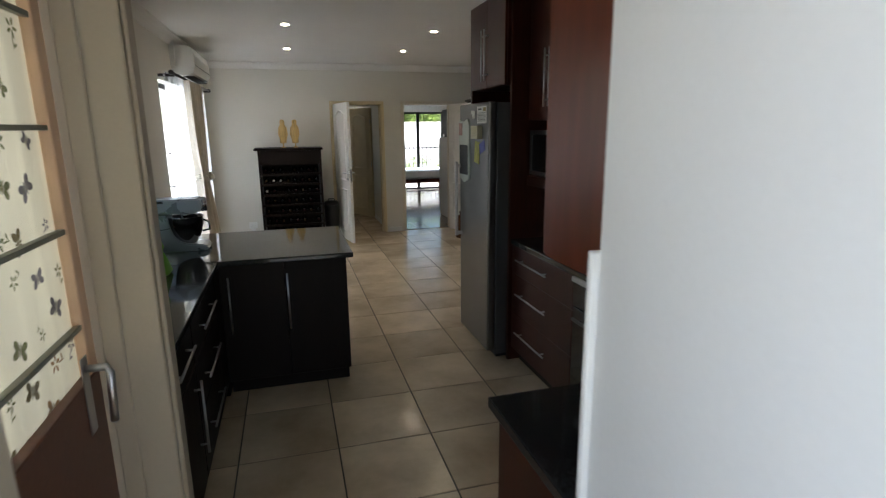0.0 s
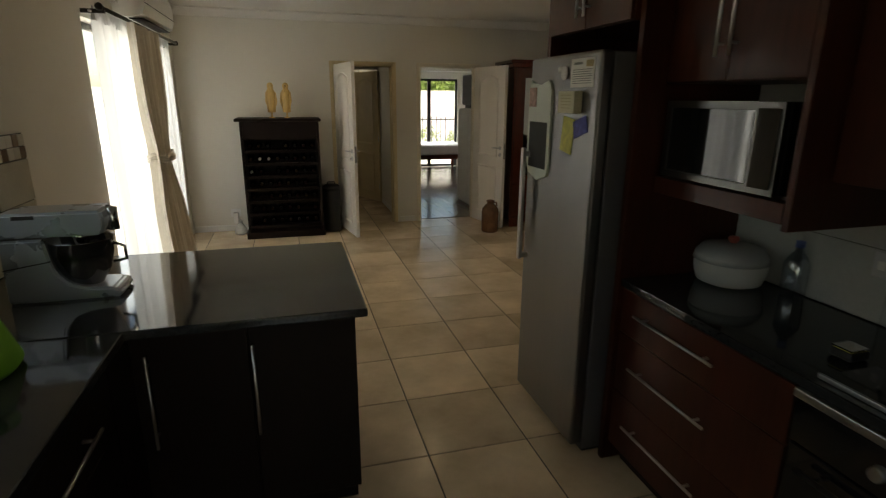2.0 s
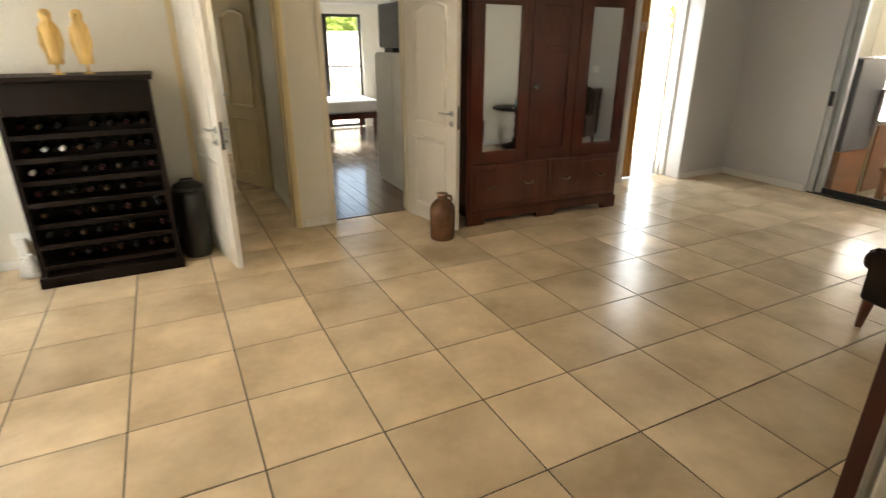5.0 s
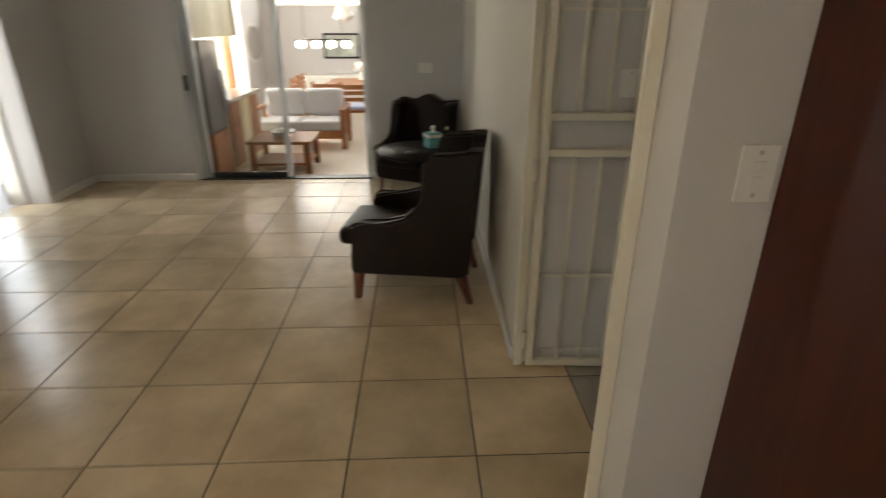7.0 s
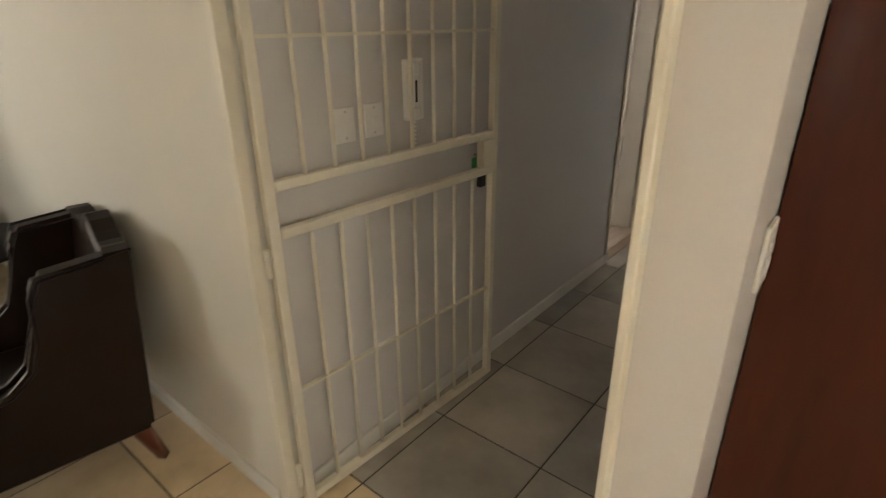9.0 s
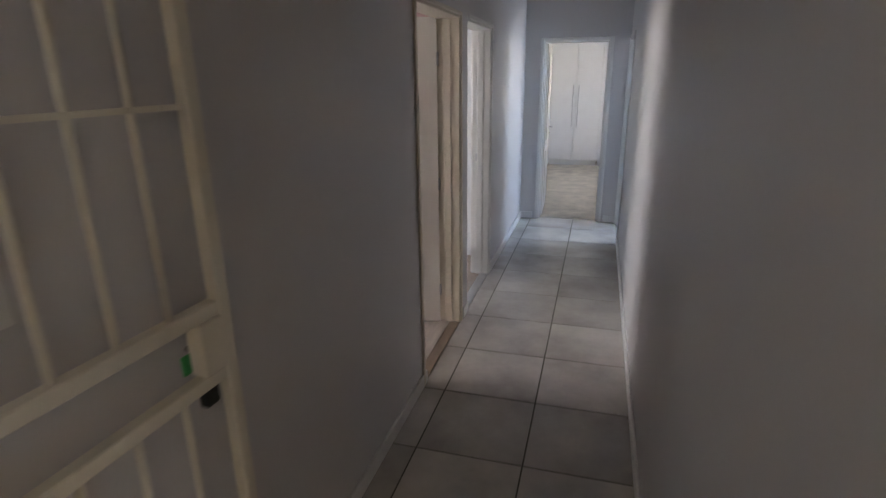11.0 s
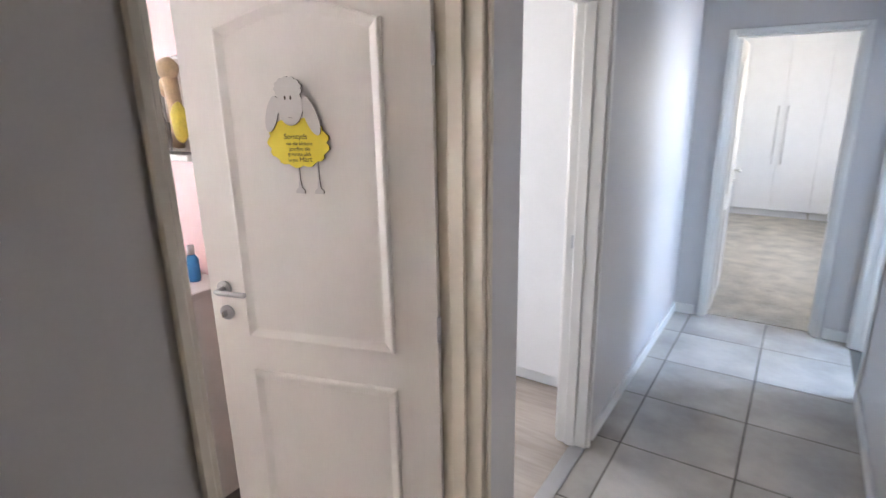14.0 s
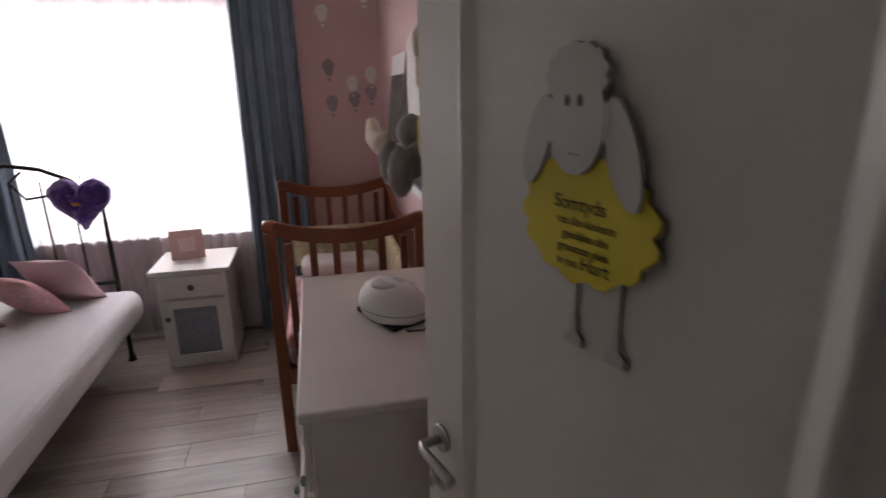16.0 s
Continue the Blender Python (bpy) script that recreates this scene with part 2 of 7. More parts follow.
def slab(axis, pos, thick, a0, a1, z0, z1, holes=()):
    """A wall with openings cut through it. axis 'x': it stands at x = pos..pos+thick and runs along y; 'y' the other way round."""
    us = sorted({a0, a1, *[h[0] for h in holes], *[h[1] for h in holes]})
    zs = sorted({z0, z1, *[h[2] for h in holes], *[h[3] for h in holes]})
    us, zs = [u for u in us if a0 <= u <= a1], [z for z in zs if z0 <= z <= z1]
    full = {}
    for i in range(len(us) - 1):
        for j in range(len(zs) - 1):
            u, z = (us[i] + us[i + 1]) / 2, (zs[j] + zs[j + 1]) / 2
            full[i, j] = not any(h[0] < u < h[1] and h[2] < z < h[3] for h in holes)
    bm, made = bmesh.new(), {}

    def v(u, z, w):
        key = (u, z, w)
        if key not in made:
            made[key] = bm.verts.new((pos + w * thick, u, z) if axis == "x" else (u, pos + w * thick, z))
        return made[key]

    for (i, j), on in full.items():
        if not on:
            continue
        u, u2, z, z2 = us[i], us[i + 1], zs[j], zs[j + 1]
        bm.faces.new((v(u, z, 0), v(u2, z, 0), v(u2, z2, 0), v(u, z2, 0)))
        bm.faces.new((v(u, z, 1), v(u, z2, 1), v(u2, z2, 1), v(u2, z, 1)))
        for di, dj, e in ((-1, 0, ((u, z), (u, z2))), (1, 0, ((u2, z), (u2, z2))), (0, -1, ((u, z), (u2, z))), (0, 1, ((u, z2), (u2, z2)))):
            if not full.get((i + di, j + dj)):
                bm.faces.new((v(*e[0], 0), v(*e[1], 0), v(*e[1], 1), v(*e[0], 1)))
    return bm


# ---- the shell ----
T = 0.505
XW, XK, YB, XE, YC = -1.75, 1.376, 3.945, 6.22, -0.25  # west wall, kitchen's east wall, back wall, east wall, wall behind the armchairs
XL, XR, YE = 2.655, 1.53, -6.96  # corridor
H = 2.6

setting("wall_west", slab("x", XW - 0.22, 0.22, -3.1, YB + 0.2, 0, H, [(0.98, 3.34, 0.04, 2.12), (-2.75, -0.95, 1.2, 2.1)]), CREAM, "cream painted plaster wall with curtained glass door")
setting("wall_back", slab("y", YB, 0.16, XW, 5.42 + 0.0, 0, H, [(0.02, 0.80, 0, 2.04), (1.12, 1.93, 0, 2.04), (4.68, 5.42, 0, 2.12)]), CREAM, "cream painted plaster wall with three doorways")
setting("wall_back_stub", slab("y", 3.72, 0.385, 5.42, XE + 0.16, 0, H), GREY_PAINT, "pale grey painted wall stub")
setting("wall_east", slab("x", XE, 0.16, YC, 3.72, 0, H, [(0.74, 2.63, 0, 2.15)]), GREY_PAINT, "pale grey wall with a glazed sliding door")
setting("wall_armchairs", slab("y", YC - 0.12, 0.12, XL, XE + 0.16, 0, H), CREAM, "cream painted wall behind the armchairs")
setting("wall_kitchen_east", slab("x", XK, XR - XK, -7.1, -0.297, 0, H, [(-6.88, -6.1, 0, 2.04)]), CORR_PAINT, "pale grey painted wall between kitchen and corridor")
setting("wall_kitchen_south", slab("y", -4.08, 0.2, -0.175, XK, 0, H), WHITE_WALL, "white painted kitchen end wall")
setting("wall_entry_east", slab("x", -0.175, 0.15, -6.0, -4.08, 0, H), WHITE_WALL, "glossy white wall beside the back entrance")
setting("wall_entry_nib", slab("y", -3.10, 0.07, XW, -1.02, 0, H), TAUPE, "taupe painted wall nib")
# the southern window hole is unseen, added to light the white wall opposite
setting("wall_entry_west", slab("x", -1.25, 0.23, -6.0, -3.1, 0, H, [(-3.95, -3.10, 0, 2.1), (-5.7, -4.5, 0.9, 2.1)]), TAUPE, "taupe wall with a patterned glass door")
# doorway out of view, cut only to let light onto the kitchen floor
setting("wall_entry_south", slab("y", -6.15, 0.15, -1.25, 0.02, 0, H, [(-1.0, -0.25, 0, 2.05)]), WHITE_WALL, "white wall with an unseen doorway, added to let light in")
setting("wall_corridor_west", slab("x", XL, 0.14, YE - 0.14, YC - 0.12, 0, H, [(-3.92, -3.03, 0, 2.04), (-4.93, -4.12, 0, 2.04)]), CORR_PAINT, "grey painted corridor wall with two doorways")
setting("wall_corridor_end", slab("y", YE - 0.14, 0.14, XR, XL, 0, H, [(1.72, 2.46, 0, 2.04)]), CORR_PAINT, "grey painted wall with a doorway")
setting("ceiling", B(XW - 0.2, XE + 0.2, YC, YB + 0.1, H, H + 0.12), CEIL, "white plaster ceiling")
setting("ceiling_kitchen", B(XW - 0.2, XK + 0.1, -6.1, YC, H, H + 0.12), CEIL, "white plaster ceiling")
setting("ceiling_corridor", B(XK + 0.1, XL + 0.1, YE - 0.1, YC, H, H + 0.12), CEIL, "white plaster ceiling")

setting("dado", B(-0.19, 0.25, -3.879, -3.865, 0, 1.46, 0.003, 1), WHITE_WALL, "white painted lower wall step")

# beyond the left back door: a passage; beyond the right one: a bedroom
# the window hole is hidden from view, added so a lamp reaches the passage
setting("wall_passage_west", slab("x", -0.25, 0.12, YB + 0.16, 8.0, 0, H, [(6.9, 7.6, 1.0, 2.1)]), CREAM)
setting("wall_passage_east", slab("x", 0.86, 0.12, YB + 0.16, 9.6, 0, H), CREAM)
setting("wall_passage_end", slab("y", 7.9, 0.12, -0.13, 0.86, 0, H), CREAM)
setting("ceiling_passage", B(-0.2, 0.92, YB + 0.1, 8.0, H, H + 0.12), CEIL)
setting("wall_bedroom_far", slab("y", 9.6, 0.18, 0.86, 4.6, 0, H, [(1.9, 3.41, 0.02, 2.06)]), CREAM)
setting("wall_bedroom_east", slab("x", 4.0, 0.14, YB + 0.16, 9.6, 0, H), CREAM)
setting("ceiling_bedroom", B(0.92, 4.1, YB + 0.1, 9.7, H, H + 0.12), CEIL)
setting("floor_bedroom", B(0.98, 4.0, YB + 0.07, 9.6, -0.06, 0.0), WOODFLOOR, "dark glossy wooden floor")

# unseen slab, added to keep a sun patch out of the garden doorway
setting("eaves", B(-2.6, 6.3, YB + 0.165, YB + 0.75, 2.32, 2.45), TRIM, "unseen white roof overhang, added to hold off the sun")

# pink bedroom
setting("wall_pink_south", slab("y", -4.07, 0.12, XL + 0.14, 6.75, 0, H), PINK, "pink painted bedroom wall")
setting("wall_pink_east", slab("x", 6.6, 0.2, -3.95, -0.37, 0, H, [(-3.05, -1.55, 0.75, 2.2)]), PINK, "pink painted wall with a window")
setting("ceiling_pink", B(XL + 0.1, 6.7, -4.0, YC - 0.1, H, H + 0.12), CEIL)
setting("floor_pink", B(XL + 0.07, 6.6, -3.95, YC - 0.12, -0.06, -0.002), LAMINATE, "grey oak laminate floor")

# second bedroom and the end room
setting("wall_second_north", slab("y", -4.088, 0.017, XL + 0.141, 5.5, 0, H), WHITE_WALL, "white painted bedroom wall")
setting("wall_second_south", slab("y", -7.1, 0.12, XL + 0.14, 5.6, 0, H), WHITE_WALL)
# unseen east window, added to light the cupboards behind the doorway
setting("wall_second_east", slab("x", 5.5, 0.15, -7.0, -4.071, 0, H, [(-6.2, -5.0, 0.8, 2.1)]), WHITE_WALL)
setting("ceiling_second", B(XL + 0.1, 5.6, -7.05, -4.0, H, H + 0.12), CEIL)
setting("floor_second", B(XL + 0.07, 5.5, -7.0, -4.07, -0.06, -0.002), LAMINATE)
setting("wall_end_west", slab("x", 3.6, 0.15, -11.9, YE - 0.14, 0, H), WHITE_WALL)
# window hole out of view, added to light the end room
setting("wall_end_east", slab("x", 0.75, 0.15, -11.9, YE - 0.14, 0, H, [(-9.8, -8.3, 0.9, 2.1)]), WHITE_WALL)
setting("wall_end_south", slab("y", -12.05, 0.15, 0.75, 3.75, 0, H), WHITE_WALL)
setting("wall_end_north", slab("y", YE - 0.14, 0.14, XL + 0.14, 3.6, 0, H), WHITE_WALL)
setting("ceiling_end", B(0.75, 3.75, -12.0, YE - 0.1, H, H + 0.12), CEIL)
# small unseen room off the corridor, added with a window as a light source
setting("wall_bath_west", slab("x", 0.05, 0.12, -7.1, -5.3, 0, H, [(-6.98, -6.25, 0.9, 2.1)]), WHITE_WALL)
setting("wall_bath_north", slab("y", -5.42, 0.12, 0.17, XK, 0, H), WHITE_WALL)
setting("wall_bath_south", slab("y", -7.1, 0.12, 0.17, XK, 0, H), WHITE_WALL)
setting("ceiling_bath", B(0.05, XK + 0.1, -7.1, -5.3, H + 0.001, H + 0.12), CEIL)
# garden room beyond the sliding door
GR = 12.5
setting("wall_garden_south", slab("y", -1.4, 0.15, XE + 0.16, GR + 0.15, -0.2, 2.75), GREY_PAINT)
setting("wall_garden_north", slab("y", 3.45, 0.15, XE + 0.16, GR + 0.15, -0.2, 2.75, [(8.55, 10.9, -0.15, 2.45)]), GREY_PAINT)
setting("wall_garden_east", slab("x", GR, 0.15, -1.25, 3.45, -0.2, 2.75, [(-0.9, 3.2, 1.95, 2.55)]), GREY_PAINT, "pale wall with a strip of high windows")
setting("wall_garden_west", slab("x", XE + 0.16, 0.03, -1.25, YC - 0.13, -0.2, 2.75), GREY_PAINT)
setting("ceiling_garden", B(XE + 0.16, GR + 0.15, -1.4, 3.6, 2.75, 2.85), CEIL)


# ---- kitchen ----
def bar_handle(parent, x, z, length, upright, y=-0.018, r=0.006, material=None):
    """A round bar on two posts, in front of a cabinet front."""
    bm = bmesh.new()
    a, b = ((x, z - length / 2), (x, z + length / 2)) if upright else ((x - length / 2, z), (x + length / 2, z))
    tube(bm, [(a[0], y - 0.032, a[1]), (b[0], y - 0.032, b[1])], r, 8)
    for s in (0.12, 0.88):
        px, pz = a[0] + (b[0] - a[0]) * s, a[1] + (b[1] - a[1]) * s
        tube(bm, [(px, y - 0.032, pz), (px, y + 0.001, pz)], r * 0.8, 6)
    return part("handle", bm, material or STEEL, parent, "slim brushed steel bar handle")


def cabinet(label, w, d, z0, z1, fronts, at, plinth=0.1, name="cabinet", material=None, group="kitchen cabinets"):
    """A cabinet unit whose front looks to -y. fronts: (kind, x0, x1, z0, z1, handle x, handle z, length, upright)."""
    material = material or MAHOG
    ob = thing(name, label, "cabinet", group, at)
    bm = B(0, w, 0.002, d, z0 + plinth, z1)
    part("body", bm, material, ob)
    if plinth:
        part("plinth", B(0.01, w - 0.01, 0.05, d, z0, z0 + plinth), DARKWOOD if material in (MAHOG, MAHOG_LIT) else material, ob)
    for kind, x0, x1, f0, f1, *h in fronts:
        f = part(kind, B(x0 + 0.002, x1 - 0.002, -0.018, 0.0, f0 + 0.002, f1 - 0.002, 0.003, 1), material, ob)
        if h:
            bar_handle(f, *h)
    return ob


FACE_W = lambda x, y: pose(x, y, 0, 0, 0, -90)  # front looks to -x, local x runs to -y
FACE_E = lambda x, y: pose(x, y, 0, 0, 0, 90)
FACE_N = lambda x, y: pose(x, y, 0, 0, 0, 180)

# base units along the right wall
cabinet("dark mahogany drawer unit with three steel-handled drawers", 0.85, 0.53, 0, 0.865,
        [("drawer", 0, 0.85, 0.66, 0.86, 0.35, 0.78, 0.44, False), ("drawer", 0, 0.85, 0.38, 0.66, 0.35, 0.54, 0.44, False), ("drawer", 0, 0.85, 0.1, 0.38, 0.35, 0.26, 0.44, False)], FACE_W(0.82, -1.25))
cabinet("dark mahogany corner cupboard beside the oven", 0.42, 0.53, 0, 0.865, [("door", 0, 0.42, 0.1, 0.86, 0.05, 0.62, 0.34, True)], FACE_W(0.82, -2.86))
cabinet("dark mahogany cupboard under the return counter", 0.93, 0.52, 0, 0.865, [("door", 0, 0.46, 0.1, 0.86, 0.41, 0.62, 0.34, True), ("door", 0.46, 0.93, 0.1, 0.86, 0.52, 0.62, 0.34, True)], FACE_N(0.81, -3.33))
# tall frame round the fridge


def side_panel(label, x, y0, y1, z0, z1):
    """A tall veneered board with an edge band along its front."""
    ob = thing("cupboard_side", label, "panel")
    part("board", B(x + 0.003, 1.372, y0, y1, z0, z1, 0.001, 1), MAHOG, ob)
    part("edge_band", B(x, x + 0.0028, y0, y1, z0, z1, 0.001, 1), MAHOG, ob)
    return ob


side_panel("tall red-brown veneered end panel beside the fridge", 0.75, -0.53, -0.50, 0, 2.52)
side_panel("tall dark mahogany panel between fridge and counter", 0.78, -1.245, -1.215, 0, 2.52)
cabinet("dark mahogany bridging cupboard over the fridge", 0.68, 0.6, 1.93, 2.52, [("door", 0, 0.34, 1.93, 2.52, 0.31, 2.15, 0.34, True), ("door", 0.34, 0.68, 1.93, 2.52, 0.37, 2.15, 0.34, True)], FACE_W(0.76, -0.532), 0)
# microwave housing: sides, shelf, cupboard over it
cabinet("dark mahogany wall cupboard over the microwave", 0.62, 0.44, 1.70, 2.52, [("door", 0, 0.31, 1.70, 2.52, 0.28, 1.95, 0.34, True), ("door", 0.31, 0.62, 1.70, 2.52, 0.34, 1.95, 0.34, True)], FACE_W(0.92, -1.247), 0)
ms = thing("microwave_shelf", "dark mahogany shelf that carries the microwave", "shelf")
part("board", B(0.904, 1.37, -1.867, -1.247, 1.27, 1.335, 0.002, 1), MAHOG, ms)
part("front_edge", B(0.90, 0.9035, -1.867, -1.247, 1.27, 1.335, 0.001, 1), MAHOG, ms)
side_panel("dark mahogany side panel of the microwave niche", 0.90, -1.892, -1.869, 1.25, 2.52)
cabinet("dark mahogany wall cupboard beside the hood", 0.235, 0.32, 1.40, 2.52, [("door", 0, 0.235, 1.40, 2.52, 0.19, 1.58, 0.22, True)], FACE_W(1.05, -1.894), 0)
cabinet("dark mahogany wall cupboard over the hood", 0.70, 0.32, 1.82, 2.52, [("door", 0, 0.35, 1.82, 2.52, 0.31, 2.02, 0.26, True), ("door", 0.35, 0.70, 1.82, 2.52, 0.39, 2.02, 0.26, True)], FACE_W(1.05, -2.131), 0)
cabinet("dark mahogany wall cupboard by the corner", 0.60, 0.32, 1.40, 2.52, [("door", 0, 0.60, 1.40, 2.52, 0.05, 1.60, 0.22, True)], FACE_W(1.05, -2.833), 0)
cabinet("mahogany wall cupboard over the return counter, entry light put into its red-brown", 1.12, 0.27, 1.38, 2.52, [("door", 0, 0.56, 1.38, 2.52, 0.52, 1.60, 0.22, True), ("door", 0.56, 1.12, 1.38, 2.52, 0.60, 1.60, 0.22, True)], FACE_N(1.0, -3.575), 0, material=MAHOG_LIT)

# worktops
wt = thing("worktop", "polished black granite worktop along the cooker wall", "worktop")
part("slab", B(0.79, 1.372, -3.30, -1.247, 0.867, 0.90, 0.004), GRANITE, wt)
part("return_slab", B(-0.15, 1.372, -3.845, -3.302, 0.867, 0.90, 0.004), GRANITE, wt)
wt2 = thing("worktop", "polished black granite peninsula worktop with rounded edges", "worktop")
part("slab", B(-1.748, -0.305, -1.315, -0.33, 0.867, 0.90, 0.008), GRANITE, wt2)
part("return_slab", B(-1.748, -1.10, -3.028, -1.317, 0.867, 0.90, 0.006), GRANITE, wt2)
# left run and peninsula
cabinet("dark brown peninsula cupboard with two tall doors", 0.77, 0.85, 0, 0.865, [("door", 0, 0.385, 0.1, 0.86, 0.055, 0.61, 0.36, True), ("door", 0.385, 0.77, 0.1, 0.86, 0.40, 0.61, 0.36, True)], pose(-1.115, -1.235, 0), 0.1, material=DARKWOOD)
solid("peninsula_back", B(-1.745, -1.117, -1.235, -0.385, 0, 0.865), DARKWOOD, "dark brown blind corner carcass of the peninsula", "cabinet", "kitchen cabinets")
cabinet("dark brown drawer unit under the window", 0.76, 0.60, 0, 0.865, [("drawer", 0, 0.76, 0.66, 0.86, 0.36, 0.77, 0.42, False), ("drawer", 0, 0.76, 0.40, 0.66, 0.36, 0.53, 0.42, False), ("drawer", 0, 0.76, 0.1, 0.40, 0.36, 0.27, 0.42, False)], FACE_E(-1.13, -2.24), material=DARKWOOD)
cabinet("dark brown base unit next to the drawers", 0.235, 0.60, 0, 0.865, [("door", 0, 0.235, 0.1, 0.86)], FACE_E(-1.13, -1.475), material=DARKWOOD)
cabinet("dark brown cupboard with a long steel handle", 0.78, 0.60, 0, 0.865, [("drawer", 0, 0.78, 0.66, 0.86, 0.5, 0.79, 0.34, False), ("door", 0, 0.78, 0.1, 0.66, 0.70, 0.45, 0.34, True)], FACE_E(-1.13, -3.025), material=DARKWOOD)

# splashbacks
SPLASH = mat("grey_green_glazed_tile", (0.46, 0.46, 0.43), 0.14, vary=0.1, scale=4, bump=0.02, random=0.05)
MOSA = mat("mosaic_cream", (0.66, 0.63, 0.54), 0.2, vary=0.1, scale=10, bump=0.02, random=0.12)
MOSC = mat("mosaic_taupe", (0.34, 0.285, 0.21), 0.2, vary=0.15, scale=10, bump=0.02, random=0.15)
MOSB = mat("mosaic_brown", (0.17, 0.12, 0.085), 0.2, vary=0.2, scale=10, bump=0.02, random=0.2)
sp = thing("splashback", "grey glazed wall tiles over the cooker counter", "splashback")
part("backing", B(1.366, 1.375, -3.85, -1.247, 0.902, 1.62), GROUT, sp)
proto = {}


def piece(name, parent, key, build, material, at):
    """A small piece that shares its mesh with its equals."""
    if key not in proto:
        bm = build()
        me = bpy.data.meshes.new(name)
        bmesh.ops.recalc_face_normals(bm, faces=bm.faces)
        bm.to_mesh(me)
        bm.free()
        me.materials.append(material)
        proto[key] = me
    ob = new(name, proto[key])
    ob.parent = parent
    ob.matrix_basis = at
    return ob


def tile_box(sx, sy, sz, b=0.0015):
    return lambda: box(bmesh.new(), -sx / 2, sx / 2, -sy / 2, sy / 2, -sz / 2, sz / 2, b, 1)


for i in range(7):
    for j in range(2):
        y = -1.41 - i * 0.333
        if not -3.05 < y < -2.0:
            piece("tile", sp, "wall tile", tile_box(0.008, 0.33, 0.25), SPLASH, pose(1.363, y, 1.03 + j * 0.253))
for j in range(2):
    piece("tile", sp, "narrow wall tile", tile_box(0.008, 0.17, 0.25), SPLASH, pose(1.363, -1.996, 1.03 + j * 0.253))
for i in range(15):
    for j in range(17):
        tone = (i * 7 + j * 11 + (i * j) % 5 + (i * i) % 3) % 5
        shade = MOSA if tone < 3 else (MOSC if tone == 3 else MOSB)
        piece("mosaic_tile", sp, "mosaic" + shade.name, tile_box(0.008, 0.0435, 0.0435), shade, pose(1.361, -2.095 - i * 0.0465, 0.928 + j * 0.0465))
sp2 = thing("splashback", "beige wall tiles with a two-row mosaic border behind the mixer", "splashback")
BEIGE_T = mat("beige_glazed_wall_tile", (0.52, 0.48, 0.38), 0.25, vary=0.08, scale=5, bump=0.02, random=0.05)
part("backing", B(-1.748, -1.742, -3.02, -0.14, 0.902, 1.195), GROUT, sp2)
part("backing", B(-1.748, -1.742, -0.93, -0.14, 1.197, 1.47), GROUT, sp2)
for i in range(9):
    piece("tile", sp2, "beige low", tile_box(0.008, 0.33, 0.25), BEIGE_T, pose(-1.738, -0.31 - i * 0.333, 1.03))
for i in range(2):
    piece("tile", sp2, "beige mid", tile_box(0.008, 0.33, 0.19), BEIGE_T, pose(-1.738, -0.31 - i * 0.40, 1.255))
for i in range(13):
    for j in range(2):
        dark = (i * 5 + j * 3) % 7 < 3
        piece("mosaic_tile", sp2, "mosl" + str(dark), tile_box(0.008, 0.0555, 0.0525), MOSB if dark else MOSA, pose(-1.738, -0.175 - i * 0.0585, 1.383 + j * 0.056))

# fridge
fr = thing("fridge", "tall grey steel upright fridge covered with magnets and notes", "fridge")
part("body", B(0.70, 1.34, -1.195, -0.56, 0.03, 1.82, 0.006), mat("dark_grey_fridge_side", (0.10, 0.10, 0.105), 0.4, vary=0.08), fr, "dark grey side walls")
part("door", B(0.64, 0.697, -1.195, -0.56, 0.06, 1.825, 0.012), FRIDGE, fr)
bm = bmesh.new()
box(bm, 0.585, 0.605, -0.625, -0.595, 0.82, 1.40, 0.004)
for z in (0.84, 1.37):
    box(bm, 0.605, 0.642, -0.622, -0.598, z - 0.012, z + 0.012)
part("handle", bm, STEEL, fr, "long upright steel handle")
part("foot", B(0.72, 1.3, -1.17, -0.58, 0.0, 0.03), BLACK, fr)
PAPER = mat("white_paper", (0.75, 0.74, 0.70), 0.7, vary=0.05, bump=0.02)
YEL = mat("yellow_green_card", (0.55, 0.52, 0.12), 0.6, vary=0.3, scale=40)
BLUE = mat("blue_card", (0.09, 0.10, 0.38), 0.6, vary=0.4, scale=40)
CREAMP = mat("cream_note_paper", (0.66, 0.62, 0.44), 0.7, vary=0.06)
INK = mat("grey_print", (0.14, 0.14, 0.13), 0.8, vary=0.1, bump=0)
MINT = mat("mint_enamel", (0.55, 0.60, 0.52), 0.35, vary=0.05)
CHALK = mat("chalkboard", (0.03, 0.032, 0.033), 0.7, vary=0.3, scale=20)


def flat(x, y0, y1, z0, z1, t=0.004):
    """A sheet that lies against a face looking to -x."""
    return B(x - t, x, y0, y1, z0, z1, 0.001, 1)


mg = thing("memo_board", "mint green memo board with a chalkboard panel, on the fridge door", "memo board")
out = [(-0.815, 1.33), (-0.80, 1.28), (-0.70, 1.25), (-0.60, 1.28), (-0.575, 1.33), (-0.575, 1.66), (-0.60, 1.72), (-0.62, 1.71), (-0.70, 1.70), (-0.78, 1.72), (-0.80, 1.70), (-0.815, 1.66)]
bm = prism(bmesh.new(), out, 0, 0.012)
bm.transform(Matrix(((0, -1, 0, 0.64), (1, 0, 0, 0), (0, 0, 1, 0), (0, 0, 0, 1))))
part("board", bm, MINT, mg)
part("chalk_panel", flat(0.6275, -0.79, -0.60, 1.31, 1.53, 0.002), CHALK, mg, "black chalkboard panel")
